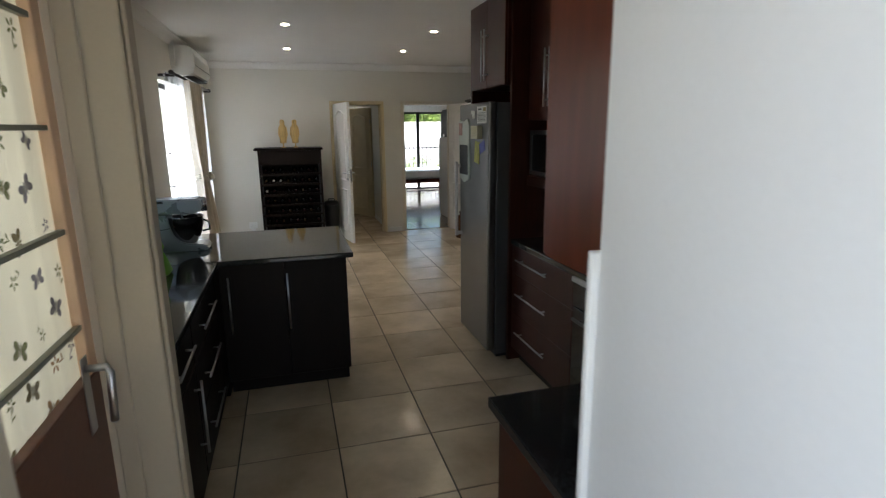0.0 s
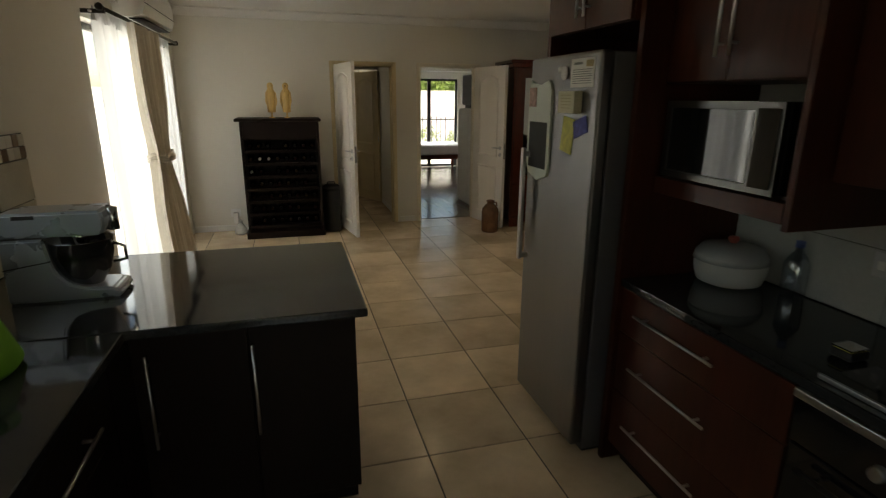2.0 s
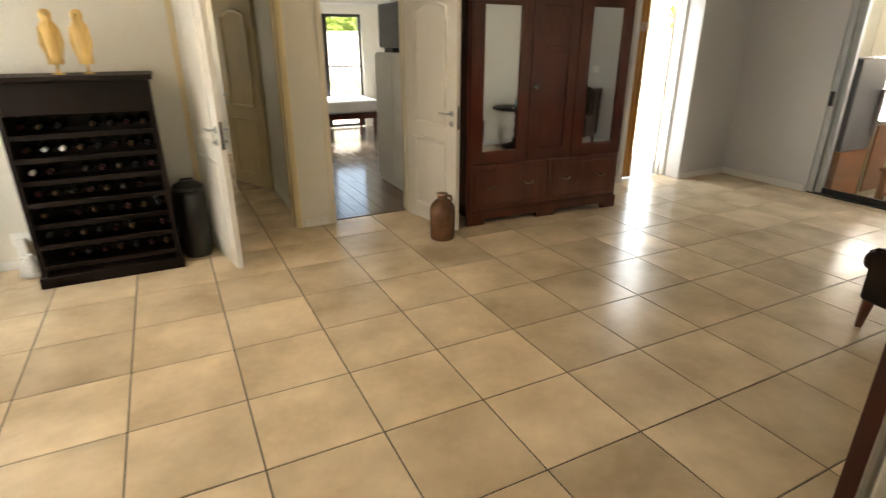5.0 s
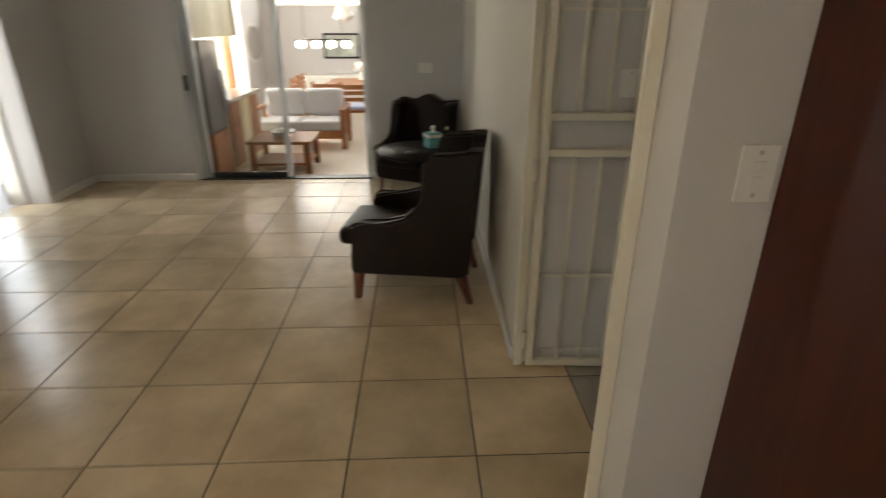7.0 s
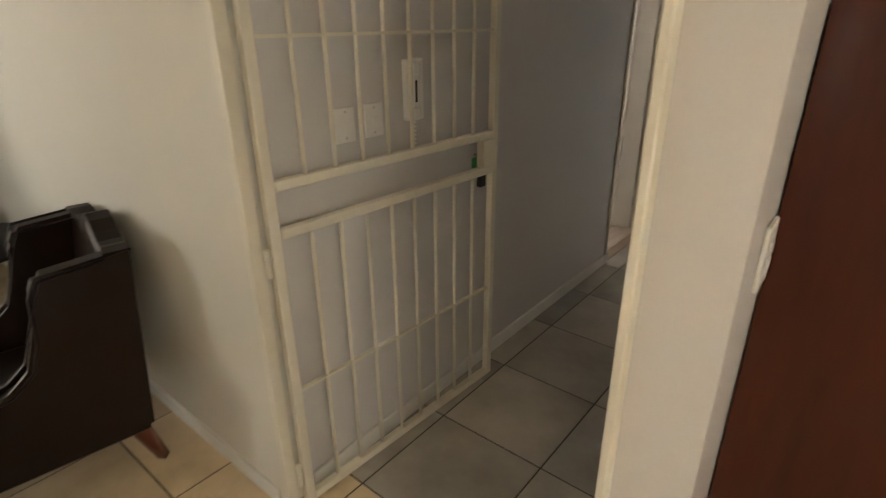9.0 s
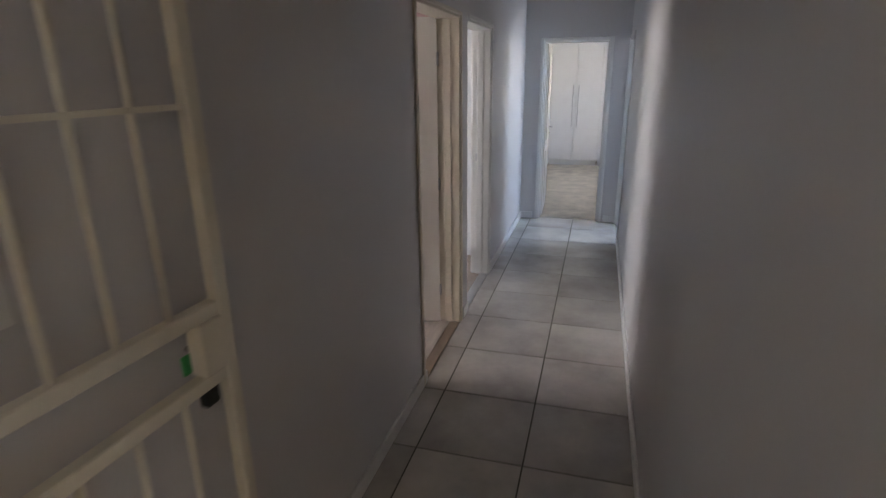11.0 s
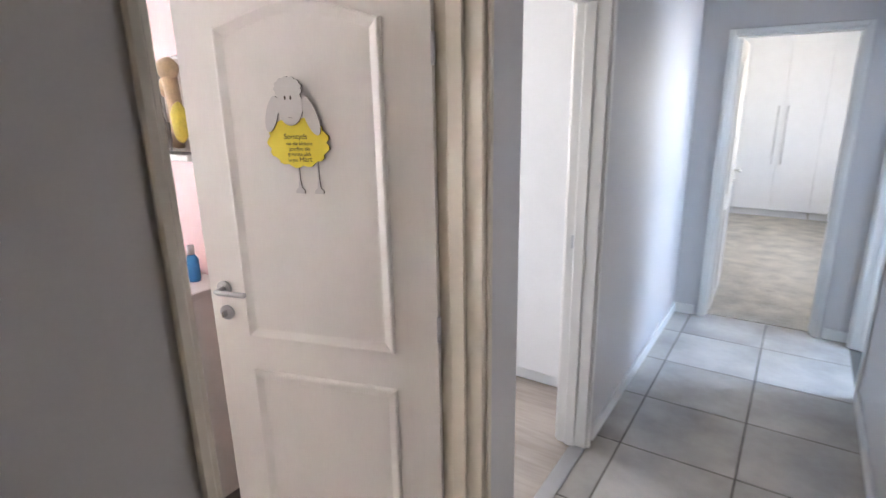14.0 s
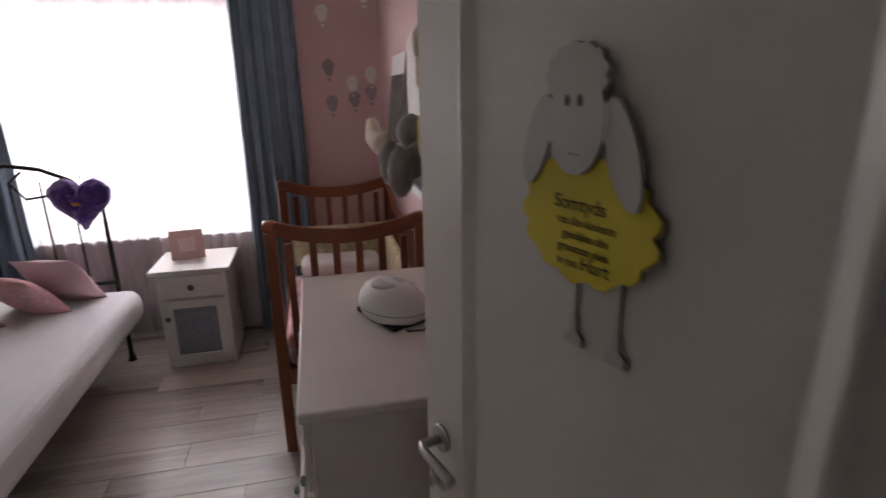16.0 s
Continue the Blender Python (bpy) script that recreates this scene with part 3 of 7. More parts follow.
solid("fridge_magnet", flat(0.627, -0.665, -0.59, 1.60, 1.69), mat("rose_picture", (0.42, 0.25, 0.20), 0.5, vary=0.6, scale=60), "small rose picture magnet on the memo board", "magnet", "fridge magnets")
cd = thing("notice_sheet", "white printed notice sheet held on the fridge", "paper")
part("sheet", flat(0.6395, -1.155, -0.965, 1.685, 1.80, 0.002), PAPER, cd)
for i in range(7):
    part("text_line", flat(0.637, -1.14 + 0.004 * (i % 3), -0.985, 1.70 + i * 0.009, 1.703 + i * 0.009, 0.0006), INK, cd)
part("emblem", flat(0.637, -1.145, -1.09, 1.765, 1.79, 0.0008), mat("ochre_print", (0.35, 0.27, 0.12), 0.7, vary=0.5, scale=80), cd)
part("heading", flat(0.637, -1.06, -0.99, 1.775, 1.785, 0.0008), INK, cd)
nb = thing("note_block", "cream note block in a holder on the fridge", "note block")
part("block", B(0.60, 0.6395, -1.075, -0.935, 1.58, 1.67, 0.003), CREAMP, nb)
for i in range(5):
    part("text_line", flat(0.5995, -1.05, -0.965, 1.60 + i * 0.013, 1.603 + i * 0.013, 0.0006), mat("ochre_ink", (0.45, 0.38, 0.2), 0.8), nb)
bm = B(-0.0015, 0.0015, -0.05, 0.05, -0.075, 0.075)
solid("leaflet", bm, YEL, "yellow-green leaflet hanging on the fridge", "leaflet", at=pose(0.637, -0.97, 1.485, 8, 0, 0))
bm = B(-0.0015, 0.0015, -0.055, 0.055, -0.035, 0.035)
solid("leaflet", bm, BLUE, "blue card stuck askew on the fridge", "leaflet", at=pose(0.637, -1.075, 1.525, -18, 0, 0))
solid("fridge_magnet", flat(0.6395, -0.905, -0.87, 1.59, 1.63), CREAMP, "small square cream magnet on the fridge", "magnet", "fridge magnets")
bm = bmesh.new()
lathe(bm, [(0.0, 0), (0.022, 0.006), (0.03, 0.03), (0.022, 0.055), (0, 0.06)], 12, (0.63, -0.92, 1.715), 0.25, 1)
lathe(bm, [(0.0, 0), (0.014, 0.004), (0.016, 0.02), (0, 0.03)], 10, (0.628, -0.885, 1.75), 0.3, 1)
solid("fridge_magnet", bm, mat("pale_resin", (0.6, 0.6, 0.56), 0.4, vary=0.2, scale=30), "pale animal-shaped magnet on the fridge", "magnet", "fridge magnets")

# oven and hob
ov = thing("oven", "built-in black glass oven with a steel top trim", "oven")
part("body", B(0.82, 1.34, -2.857, -2.105, 0.1, 0.865), BLACK, ov)
part("plinth", B(0.87, 1.34, -2.857, -2.105, 0.0, 0.1), DARKWOOD, ov)
part("control_panel", B(0.795, 0.819, -2.85, -2.11, 0.70, 0.83, 0.003), BLACK_GLASS, ov)
part("top_trim", B(0.785, 0.819, -2.855, -2.107, 0.835, 0.862, 0.004), STEEL, ov, "bright steel trim strip")
part("door", B(0.80, 0.819, -2.85, -2.11, 0.12, 0.69, 0.004), BLACK_GLASS, ov, "black glass oven door")
bm = bmesh.new()
tube(bm, [(0.765, -2.79, 0.64), (0.765, -2.17, 0.64)], 0.009, 8)
for y in (-2.74, -2.22):
    tube(bm, [(0.765, y, 0.64), (0.802, y, 0.64)], 0.006, 6)
part("handle", bm, BLACK, ov)
for y in (-2.36, -2.57):
    bm = bmesh.new()
    tube(bm, [(0.797, y, 0.765), (0.77, y, 0.765)], [0.021, 0.018], 16)
    part("knob", bm, STEEL, ov, "round steel control knob")
hob = thing("gas_hob", "steel-rimmed black gas hob set into the worktop", "hob")
part("plate", B(0.83, 1.29, -2.84, -2.14, 0.902, 0.912, 0.003), BLACK_GLASS, hob)
part("front_rim", B(0.822, 0.834, -2.845, -2.135, 0.901, 0.916, 0.003), STEEL, hob)
for bx, by, r in ((0.98, -2.32, 0.045), (1.18, -2.32, 0.035), (0.98, -2.66, 0.035), (1.18, -2.66, 0.045)):
    bm = bmesh.new()
    lathe(bm, [(r, 0), (r, 0.012), (r * 0.8, 0.018), (r * 0.75, 0.026), (0, 0.027)], 20, (bx, by, 0.913))
    bn = part("burner", bm, BLACK, hob)
    bm = bmesh.new()
    for k in range(4):
        a = k * math.pi / 2 + math.pi / 4
        tube(bm, [(bx + 0.02 * math.cos(a), by + 0.02 * math.sin(a), 0.948), (bx + 0.10 * math.cos(a), by + 0.10 * math.sin(a), 0.948), (bx + 0.11 * math.cos(a), by + 0.11 * math.sin(a), 0.914)], 0.005, 6)
    part("pan_support", bm, BLACK, hob)
for k in range(4):
    bm = bmesh.new()
    lathe(bm, [(0.019, 0), (0.018, 0.02), (0.015, 0.028), (0, 0.028)], 16, (0.868, -2.36 - k * 0.095, 0.913))
    part("knob", bm, STEEL, hob, "round steel gas knob")
hd = thing("cooker_hood", "curved brushed steel extractor hood over the hob", "extractor hood")
prof = [(0.74, 1.705), (0.735, 1.72), (0.75, 1.745), (0.85, 1.785), (1.05, 1.815), (1.37, 1.815), (1.37, 1.70), (0.80, 1.695)]
part("canopy", prism(bmesh.new(), prof, -2.87, -2.27), STEEL, hd)
part("grille", B(0.86, 1.30, -2.82, -2.32, 1.690, 1.6955), GAP, hd)
part("switch_strip", B(0.742, 0.76, -2.65, -2.49, 1.722, 1.73), CHROME, hd)

# microwave
mw = thing("microwave", "steel-framed microwave oven with a dark glass door", "microwave")
part("body", B(0.93, 1.33, -1.81, -1.27, 1.345, 1.635, 0.004), BLACK, mw)
part("door_frame", slab("x", 0.905, 0.022, -1.81, -1.27, 1.345, 1.635, [(-1.70, -1.295, 1.37, 1.61)]), mat("dull_dark_steel", (0.13, 0.13, 0.127), 0.3, metal=1.0, vary=0.1), mw, "steel surround")
part("window", B(0.912, 0.924, -1.698, -1.297, 1.372, 1.608), BLACK_GLASS, mw, "dark glass door")
part("control_panel", B(0.900, 0.9045, -1.80, -1.715, 1.365, 1.615), BLACK_GLASS, mw)
for y in (-1.83, -1.30):
    part("foot", B(0.95, 1.3, y - 0.01, y + 0.02, 1.335, 1.346), BLACK, mw)

# small things on the counters
bm = lathe(bmesh.new(), [(0.095, 0), (0.125, 0.012), (0.138, 0.06), (0.14, 0.095), (0.142, 0.10)], 28, (1.20, -1.40, 0.901))
cs = thing("casserole_dish", "white lidded casserole dish on the black worktop", "dish")
part("bowl", bm, mat("white_stoneware", (0.66, 0.66, 0.62), 0.3, vary=0.05), cs)
part("lid", lathe(bmesh.new(), [(0.146, 0.098), (0.14, 0.125), (0.115, 0.155), (0.05, 0.168), (0, 0.168)], 28, (1.20, -1.40, 0.903)), mat("grey_lid_glaze", (0.42, 0.43, 0.42), 0.25, vary=0.06), cs)
part("knob", lathe(bmesh.new(), [(0.012, 0), (0.022, 0.015), (0.02, 0.028), (0, 0.03)], 14, (1.20, -1.40, 1.069)), mat("red_knob", (0.35, 0.08, 0.06), 0.4), cs)
bt = thing("water_bottle", "clear plastic water bottle with a cap, by the wall tiles", "bottle")
part("bottle", lathe(bmesh.new(), [(0.04, 0), (0.045, 0.01), (0.045, 0.13), (0.03, 0.16), (0.015, 0.18), (0.015, 0.20)], 18, (1.32, -1.60, 0.902)), pane_glass("thin_plastic", 0.75, (0.75, 0.8, 0.85)), bt)
part("cap", lathe(bmesh.new(), [(0.017, 0.195), (0.017, 0.22), (0, 0.22)], 14, (1.32, -1.60, 0.902)), mat("blue_cap", (0.08, 0.12, 0.3), 0.4), bt)
kt = thing("milk_jug", "brushed steel stovetop pot with a handle and lid", "pot")
KX, KY, KZ = 1.22, -2.28, 0.955
part("pot", lathe(bmesh.new(), [(0.074, 0), (0.078, 0.006), (0.072, 0.06), (0.066, 0.065), (0.068, 0.075), (0.074, 0.125), (0.072, 0.128)], 10, (KX, KY, KZ)), STEEL, kt)
part("lid", lathe(bmesh.new(), [(0.073, 0.127), (0.06, 0.136), (0.012, 0.146), (0.012, 0.16), (0, 0.162)], 10, (KX, KY, KZ)), STEEL, kt)
part("handle", tube(bmesh.new(), [(KX, KY - 0.07, KZ + 0.105), (KX, KY - 0.12, KZ + 0.10), (KX, KY - 0.125, KZ + 0.05), (KX, KY - 0.08, KZ + 0.03)], 0.008, 8), BLACK, kt)
tn = thing("sardine_tin", "small dark tin with a yellow-green label", "tin")
part("tin", B(0.985, 1.065, -2.10, -2.03, 0.902, 0.93, 0.008), BLACK, tn)
part("label", B(0.992, 1.058, -2.093, -2.037, 0.9305, 0.932), YEL, tn)
part("lid", B(0.99, 1.06, -2.095, -2.035, 0.934, 0.938), CHROME, tn)
ds = thing("wall_socket", "double wall socket in the splashback", "socket")
part("plate", B(1.351, 1.3585, -1.97, -1.85, 1.06, 1.15, 0.003), STEEL, ds)
for y in (-1.94, -1.88):
    part("switch", B(1.349, 1.351, y - 0.012, y + 0.012, 1.09, 1.12), WHITE_PLASTIC, ds)

# stand mixer: body along x, bowl towards the aisle
MIX = mat("silver_mixer_paint", (0.33, 0.36, 0.40), 0.28, metal=0.5, vary=0.05, bump=0.02)
mx = thing("stand_mixer", "silver stand mixer with a steel bowl on the worktop", "stand mixer", at=pose(-1.56, -0.87, 0.901))
bm = prism(bmesh.new(), [(0.0, 0.0), (0.365, 0.0), (0.37, 0.025), (0.345, 0.04), (0.26, 0.045), (0.20, 0.065), (0.165, 0.11), (0.15, 0.17), (0.142, 0.238), (0.0, 0.238)], -0.085, 0.085)
bmesh.ops.bevel(bm, geom=list(bm.edges), offset=0.008, segments=2, affect="EDGES")
part("base", bm, MIX, mx)
bm = prism(bmesh.new(), [(-0.004, 0.243), (0.33, 0.243), (0.345, 0.262), (0.347, 0.315), (0.335, 0.335), (0.02, 0.335), (-0.004, 0.32)], -0.085, 0.085)
bmesh.ops.bevel(bm, geom=list(bm.edges), offset=0.010, segments=2, affect="EDGES")
part("head", bm, MIX, mx)
part("seam", prism(bmesh.new(), [(0.002, 0.128), (0.152, 0.152), (0.152, 0.156), (0.002, 0.132)], -0.0862, 0.0862), GAP, mx)
part("lid_slot", B(0.06, 0.13, -0.0862, -0.083, 0.312, 0.326, 0.001, 1), BLACK, mx)
part("neck", B(0.01, 0.14, -0.075, 0.075, 0.236, 0.245), GAP, mx)
part("bowl", lathe(bmesh.new(), [(0.05, 0), (0.055, 0.01), (0.085, 0.06), (0.105, 0.13), (0.108, 0.18), (0.113, 0.185), (0.104, 0.18), (0.098, 0.13), (0.06, 0.03), (0, 0.02)], 32, (0.235, 0, 0.035)), mat("polished_steel_bowl", (0.30, 0.30, 0.31), 0.07, metal=1.0, vary=0.02, bump=0), mx, "polished steel mixing bowl")
part("beater_shaft", lathe(bmesh.new(), [(0.022, 0), (0.025, 0.03), (0.03, 0.05)], 14, (0.235, 0, 0.19)), CHROME, mx)
part("bowl_handle", tube(bmesh.new(), [(0.33, 0.03, 0.19), (0.37, 0.03, 0.17), (0.37, 0.03, 0.12), (0.325, 0.03, 0.11)], 0.007, 8), CHROME, mx)
part("end_cap", lathe(bmesh.new(), [(0.0, 0), (0.02, 0.004), (0.02, 0.09), (0, 0.095)], 12, (0.353, 0, 0.243)), CHROME, mx)

# green foam baby seat
GREEN = mat("lime_green_foam", (0.20, 0.52, 0.035), 0.55, vary=0.08, scale=10, bump=0.05, fine=200)
bs = thing("baby_seat", "lime green moulded foam baby floor seat", "baby seat", at=pose(-1.49, -1.52, 0.901, 0, 0, 100) @ Matrix.Scale(0.86, 4))
bm = bmesh.new()
rings = []
for h, r, e in ((0, 0.20, 1), (0.02, 0.215, 1), (0.09, 0.19, 1), (0.15, 0.165, 1), (0.17, 0.15, 1)):
    ring = []
    for k in range(36):
        a = k * math.tau / 36
        rise = 0.10 * max(0, math.cos(a)) ** 1.5 * (h / 0.17) - 0.03 * max(0, -math.cos(a)) * (h / 0.17)
        ring.append(bm.verts.new((r * math.cos(a) * 0.95, r * math.sin(a), h + rise)))
    rings.append(ring)
for r, h in ((0.115, 0.165), (0.10, 0.10), (0.085, 0.06)):
    ring = []
    for k in range(36):
        a = k * math.tau / 36
        rise = (0.09 * max(0, math.cos(a)) ** 1.5) * (1 if h > 0.15 else 0.2) - 0.03 * max(0, -math.cos(a)) * (1 if h > 0.15 else 0)
        ring.append(bm.verts.new((r * math.cos(a), r * math.sin(a), h + rise)))
    rings.append(ring)
for r, s in zip(rings, rings[1:]):
    for k in range(36):
        bm.faces.new((r[k], r[(k + 1) % 36], s[(k + 1) % 36], s[k])).smooth = True
bm.faces.new(rings[0][::-1])
bm.faces.new(rings[-1])
part("seat_shell", bm, GREEN, bs)
part("leg_post", lathe(bmesh.new(), [(0.035, 0), (0.035, 0.06), (0.028, 0.085), (0, 0.095)], 16, (-0.11, 0, 0.07), 0.8, 1.1), GREEN, bs)
for s in (-1, 1):
    part("arm_roll", tube(bmesh.new(), [(-0.10, s * 0.14, 0.155), (-0.02, s * 0.15, 0.175), (0.06, s * 0.135, 0.21)], [0.028, 0.032, 0.025], 12), GREEN, bs)

# ribbed drying rack on the counter
RIB = mat("clear_ribbed_plastic", (0.30, 0.31, 0.30), 0.12, vary=0.2, scale=20, bump=0.1)
dr = thing("dish_rack", "narrow clear ribbed plastic drying rack on the worktop", "dish rack")
part("tray", B(-1.49, -1.33, -2.70, -2.22, 0.901, 0.910, 0.004, 1), RIB, dr)
for k in range(14):
    y = -2.68 + 0.034 * k
    part("rib", tube(bmesh.new(), [(-1.41 + 0.07 * math.cos(a), y, 0.912 + 0.062 * math.sin(a)) for a in [q * math.pi / 8 for q in range(9)]], 0.008, 8), RIB, dr)
for x in (-1.48, -1.34):
    part("side_bar", tube(bmesh.new(), [(x, -2.69, 0.916), (x, -2.23, 0.916)], 0.006, 8), RIB, dr)


# ---- doors ----
def panel_outline(x0, x1, z0, z1, arch):
    pts = [(x0, z0), (x1, z0), (x1, z1 - arch)]
    if arch:
        for k in range(1, 12):
            u = k / 12
            pts.append((x1 + (x0 - x1) * u, z1 - arch + arch * math.sin(math.pi * u) ** 1.3))
    pts.append((x0, z1 - arch))
    return pts


def inset(pts, d):
    """An outline drawn in by d; it runs anticlockwise."""
    out, n = [], len(pts)
    for k in range(n):
        a, b, c = Vector(pts[k - 1]), Vector(pts[k]), Vector(pts[(k + 1) % n])
        n1, n2 = [Vector((-(q - p).y, (q - p).x)).normalized() for p, q in ((a, b), (b, c))]
        m = (n1 + n2).normalized()
        out.append(tuple(b + m * (d / max(0.3, m.dot(n1)))))
    return out


def moulding(pts, s, t):
    """A pressed door panel: a narrow ridge, a wide slope inwards and a flat field."""
    bm, rings = bmesh.new(), []
    for d, h in ((0.0, -0.001), (0.004, 0.012), (0.009, 0.0135), (0.014, 0.012), (0.033, 0.002), (0.039, 0.0012)):
        rings.append([bm.verts.new((x, s * (t + h), z)) for x, z in inset(pts, d)])
    for a, b in zip(rings, rings[1:]):
        for k in range(len(a)):
            bm.faces.new((a[k], a[(k + 1) % len(a)], b[(k + 1) % len(a)], b[k]))
    bm.faces.new(rings[-1])
    return bm


def panel_door(label, w, at, material=None, h=2.02, name="door", handle_z=1.03, group="panel doors"):
    """A hollow moulded door, hinged at its local origin, its leaf along +x; an arched upper panel and a square lower one on both faces."""
    material = material or DOOR_WHITE
    ob = thing(name, label, "door", group, at)
    t = 0.02
    part("leaf", B(0, w, -t, t, 0.008, h, 0.002, 1), material, ob)
    for z0, z1, arch in ((0.14, 0.785, 0.0), (0.905, h - 0.10, 0.055)):
        for s in (-1, 1):
            pts = panel_outline(0.135, w - 0.135, z0, z1, arch)
            bm = moulding(pts, s, t)
            part("panel_moulding", bm, material, ob)
    for s in (-1, 1):
        hp = part("handle", tube(bmesh.new(), [(w - 0.06, s * t, handle_z), (w - 0.06, s * (t + 0.045), handle_z), (w - 0.075, s * (t + 0.05), handle_z), (w - 0.17, s * (t + 0.05), handle_z)], 0.009, 10), STEEL, ob, "brushed steel lever handle")
        for z in (handle_z, handle_z - 0.085):
            bm = tube(bmesh.new(), [(w - 0.06, s * (t - 0.001), z), (w - 0.06, s * (t + 0.009), z)], 0.025, 20)
            part("rose", bm, STEEL, hp)
        part("key", B(w - 0.063, w - 0.057, s * (t + 0.008), s * (t + 0.028), handle_z - 0.095, handle_z - 0.075), CHROME, hp)
    for z in (0.25, 1.0, 1.78):
        part("hinge", tube(bmesh.new(), [(-0.004, t, z - 0.04), (-0.004, t, z + 0.04)], 0.007, 8), STEEL, ob)
    part("lock_plate", B(w - 0.0005, w + 0.002, -0.011, 0.011, handle_z - 0.13, handle_z + 0.06), CHROME, ob)
    return ob


def door_frame(name, axis, pos, thick, a0, a1, top, material, label="painted timber door frame", bare=None, lip=0.05):
    """Lining and architraves round an opening in a wall as slab() takes it."""
    ob = tagged(new(name), label, kind="structure")

    def put(pname, u0, u1, w0, w1, z0, z1):
        part(pname, B(w0, w1, u0, u1, z0, z1, 0.004, 1) if axis == "x" else B(u0, u1, w0, w1, z0, z1, 0.004, 1), material, ob)

    lo, hi = pos - 0.004, pos + thick + 0.004
    put("jamb", a0, a0 + 0.03, lo, hi, 0, top)
    if not bare:
        put("jamb", a1 - 0.03, a1, lo, hi, 0, top)
    put("head", a0 + 0.03, a1 - 0.03, lo, hi, top - 0.03, top)
    for w0, w1 in ((lo - 0.012, lo), (hi, hi + 0.012)):
        put("architrave", a0 - lip, a0 + 0.015, w0, w1, 0, top + lip)
        if not bare:
            put("architrave", a1 - 0.015, a1 + lip, w0, w1, 0, top + lip)
        put("architrave", a0 + 0.015, a1 - 0.015, w0, w1, top - 0.015, top + lip)
    mid = (lo + hi) / 2
    put("stop", a0 + 0.03, a0 + 0.042, mid - 0.02, mid + 0.03, 0, top - 0.03)
    if not bare:
        put("stop", a1 - 0.042, a1 - 0.03, mid - 0.02, mid + 0.03, 0, top - 0.03)
    return ob


def skirting(runs, h=0.075, t=0.014, material=None):
    for x0, y0, x1, y1, side in runs:
        if abs(x1 - x0) > abs(y1 - y0):
            bm = B(min(x0, x1), max(x0, x1), y0 if side > 0 else y0 - t, y0 + t if side > 0 else y0, 0, h, 0.004, 1)
        else:
            bm = B(x0 if side > 0 else x0 - t, x0 + t if side > 0 else x0, min(y0, y1), max(y0, y1), 0, h, 0.004, 1)
        setting("baseboard", bm, material or TRIM, "white painted skirting board")


door_frame("door_frame_1", "y", YB, 0.16, 0.02, 0.80, 2.04, FRAME_YELLOW, "yellowed timber door frame", lip=0.025)
door_frame("door_frame_2", "y", YB, 0.16, 1.12, 1.93, 2.04, FRAME_CREAM, "cream timber door frame", lip=0.025)
panel_door("open white panelled door standing into the dining end", 0.755, pose(0.06, 3.925, 0, 0, 0, -80))
panel_door("open white panelled bedroom door beside the wardrobe", 0.72, pose(1.90, 3.925, 0, 0, 0, -78))
# cream door in darker yellow: the passage's shade is put into its colour
panel_door("cream panelled door ajar in the back passage", 0.75, pose(0.835, 5.42, 0, 0, 0, 114), FRAME_YELLOW)
setting("beam_passage", B(-0.13, 0.86, 5.6, 5.72, 2.05, H), CREAM)
skirting([(XW, YB, 0.0, YB, -1), (0.85, YB, 1.06, YB, -1), (1.98, YB, 4.66, YB, -1), (5.44, 3.72, XE, 3.72, -1), (XE, 2.66, XE, 3.705, -1), (XE, YC + 0.015, XE, 0.72, -1), (XL + 0.03, YC, XE - 0.016, YC, 1), (XW, -0.30, XW, 0.96, 1), (XW, 3.35, XW, YB - 0.016, 1), (0.86, YB + 0.17, 0.86, 5.4, -1)])

# cornice and downlights
bm = bmesh.new()
for x0, y0, x1, y1 in ((XW, -3.0, XW, YB), (XW, YB, 5.42, YB)):
    steps = ((0.0, 0.09), (0.02, 0.085), (0.035, 0.06), (0.06, 0.035), (0.085, 0.02), (0.09, 0.0))
    if x0 == x1:
        prism_pts = [(x0, H)] + [(x0 + d, H - e) for d, e in steps]
        prism(bm, prism_pts, y0, y1)
    else:
        b2 = prism(bmesh.new(), [(-y0, H)] + [(-y0 + d, H - e) for d, e in steps], x0, x1)
        b2.transform(Matrix(((0, 1, 0, 0), (-1, 0, 0, 0), (0, 0, 1, 0), (0, 0, 0, 1))))
        me = bpy.data.meshes.new("tmp")
        b2.to_mesh(me)
        bm.from_mesh(me)
        bpy.data.meshes.remove(me)
        b2.free()
setting("cornice", bm, CEIL, "white moulded plaster cornice")
LAMP = glow("warm_lamp", (1.0, 0.85, 0.63), 120.0)
for x, y in ((0.84, 0.92), (-0.60, 0.84), (0.83, 2.38), (-0.585, 2.43)):
    dl = thing("downlight", "small lit recessed ceiling downlight with a white rim", "downlight", "ceiling downlights")
    part("rim", lathe(bmesh.new(), [(0.030, 0), (0.046, -0.004), (0.046, 0.0)], 20, (x, y, H - 0.0005)), WHITE_PLASTIC, dl)
    part("bulb", lathe(bmesh.new(), [(0.0, -0.004), (0.022, -0.003), (0.029, 0)], 16, (x, y, H - 0.0008)), LAMP, dl, "glowing bulb")

# curtained glass door on the west wall
FRAME_BR = mat("bronze_aluminium", (0.05, 0.045, 0.04), 0.4, metal=0.6, vary=0.1)
w1 = tagged(new("window_1"), "bronze sliding glass door behind net curtains", kind="structure")
for y0, y1 in ((0.98, 1.03), (2.10, 2.18), (3.29, 3.34)):
    part("frame", B(-1.88, -1.84, y0, y1, 0.04, 2.12), FRAME_BR, w1)
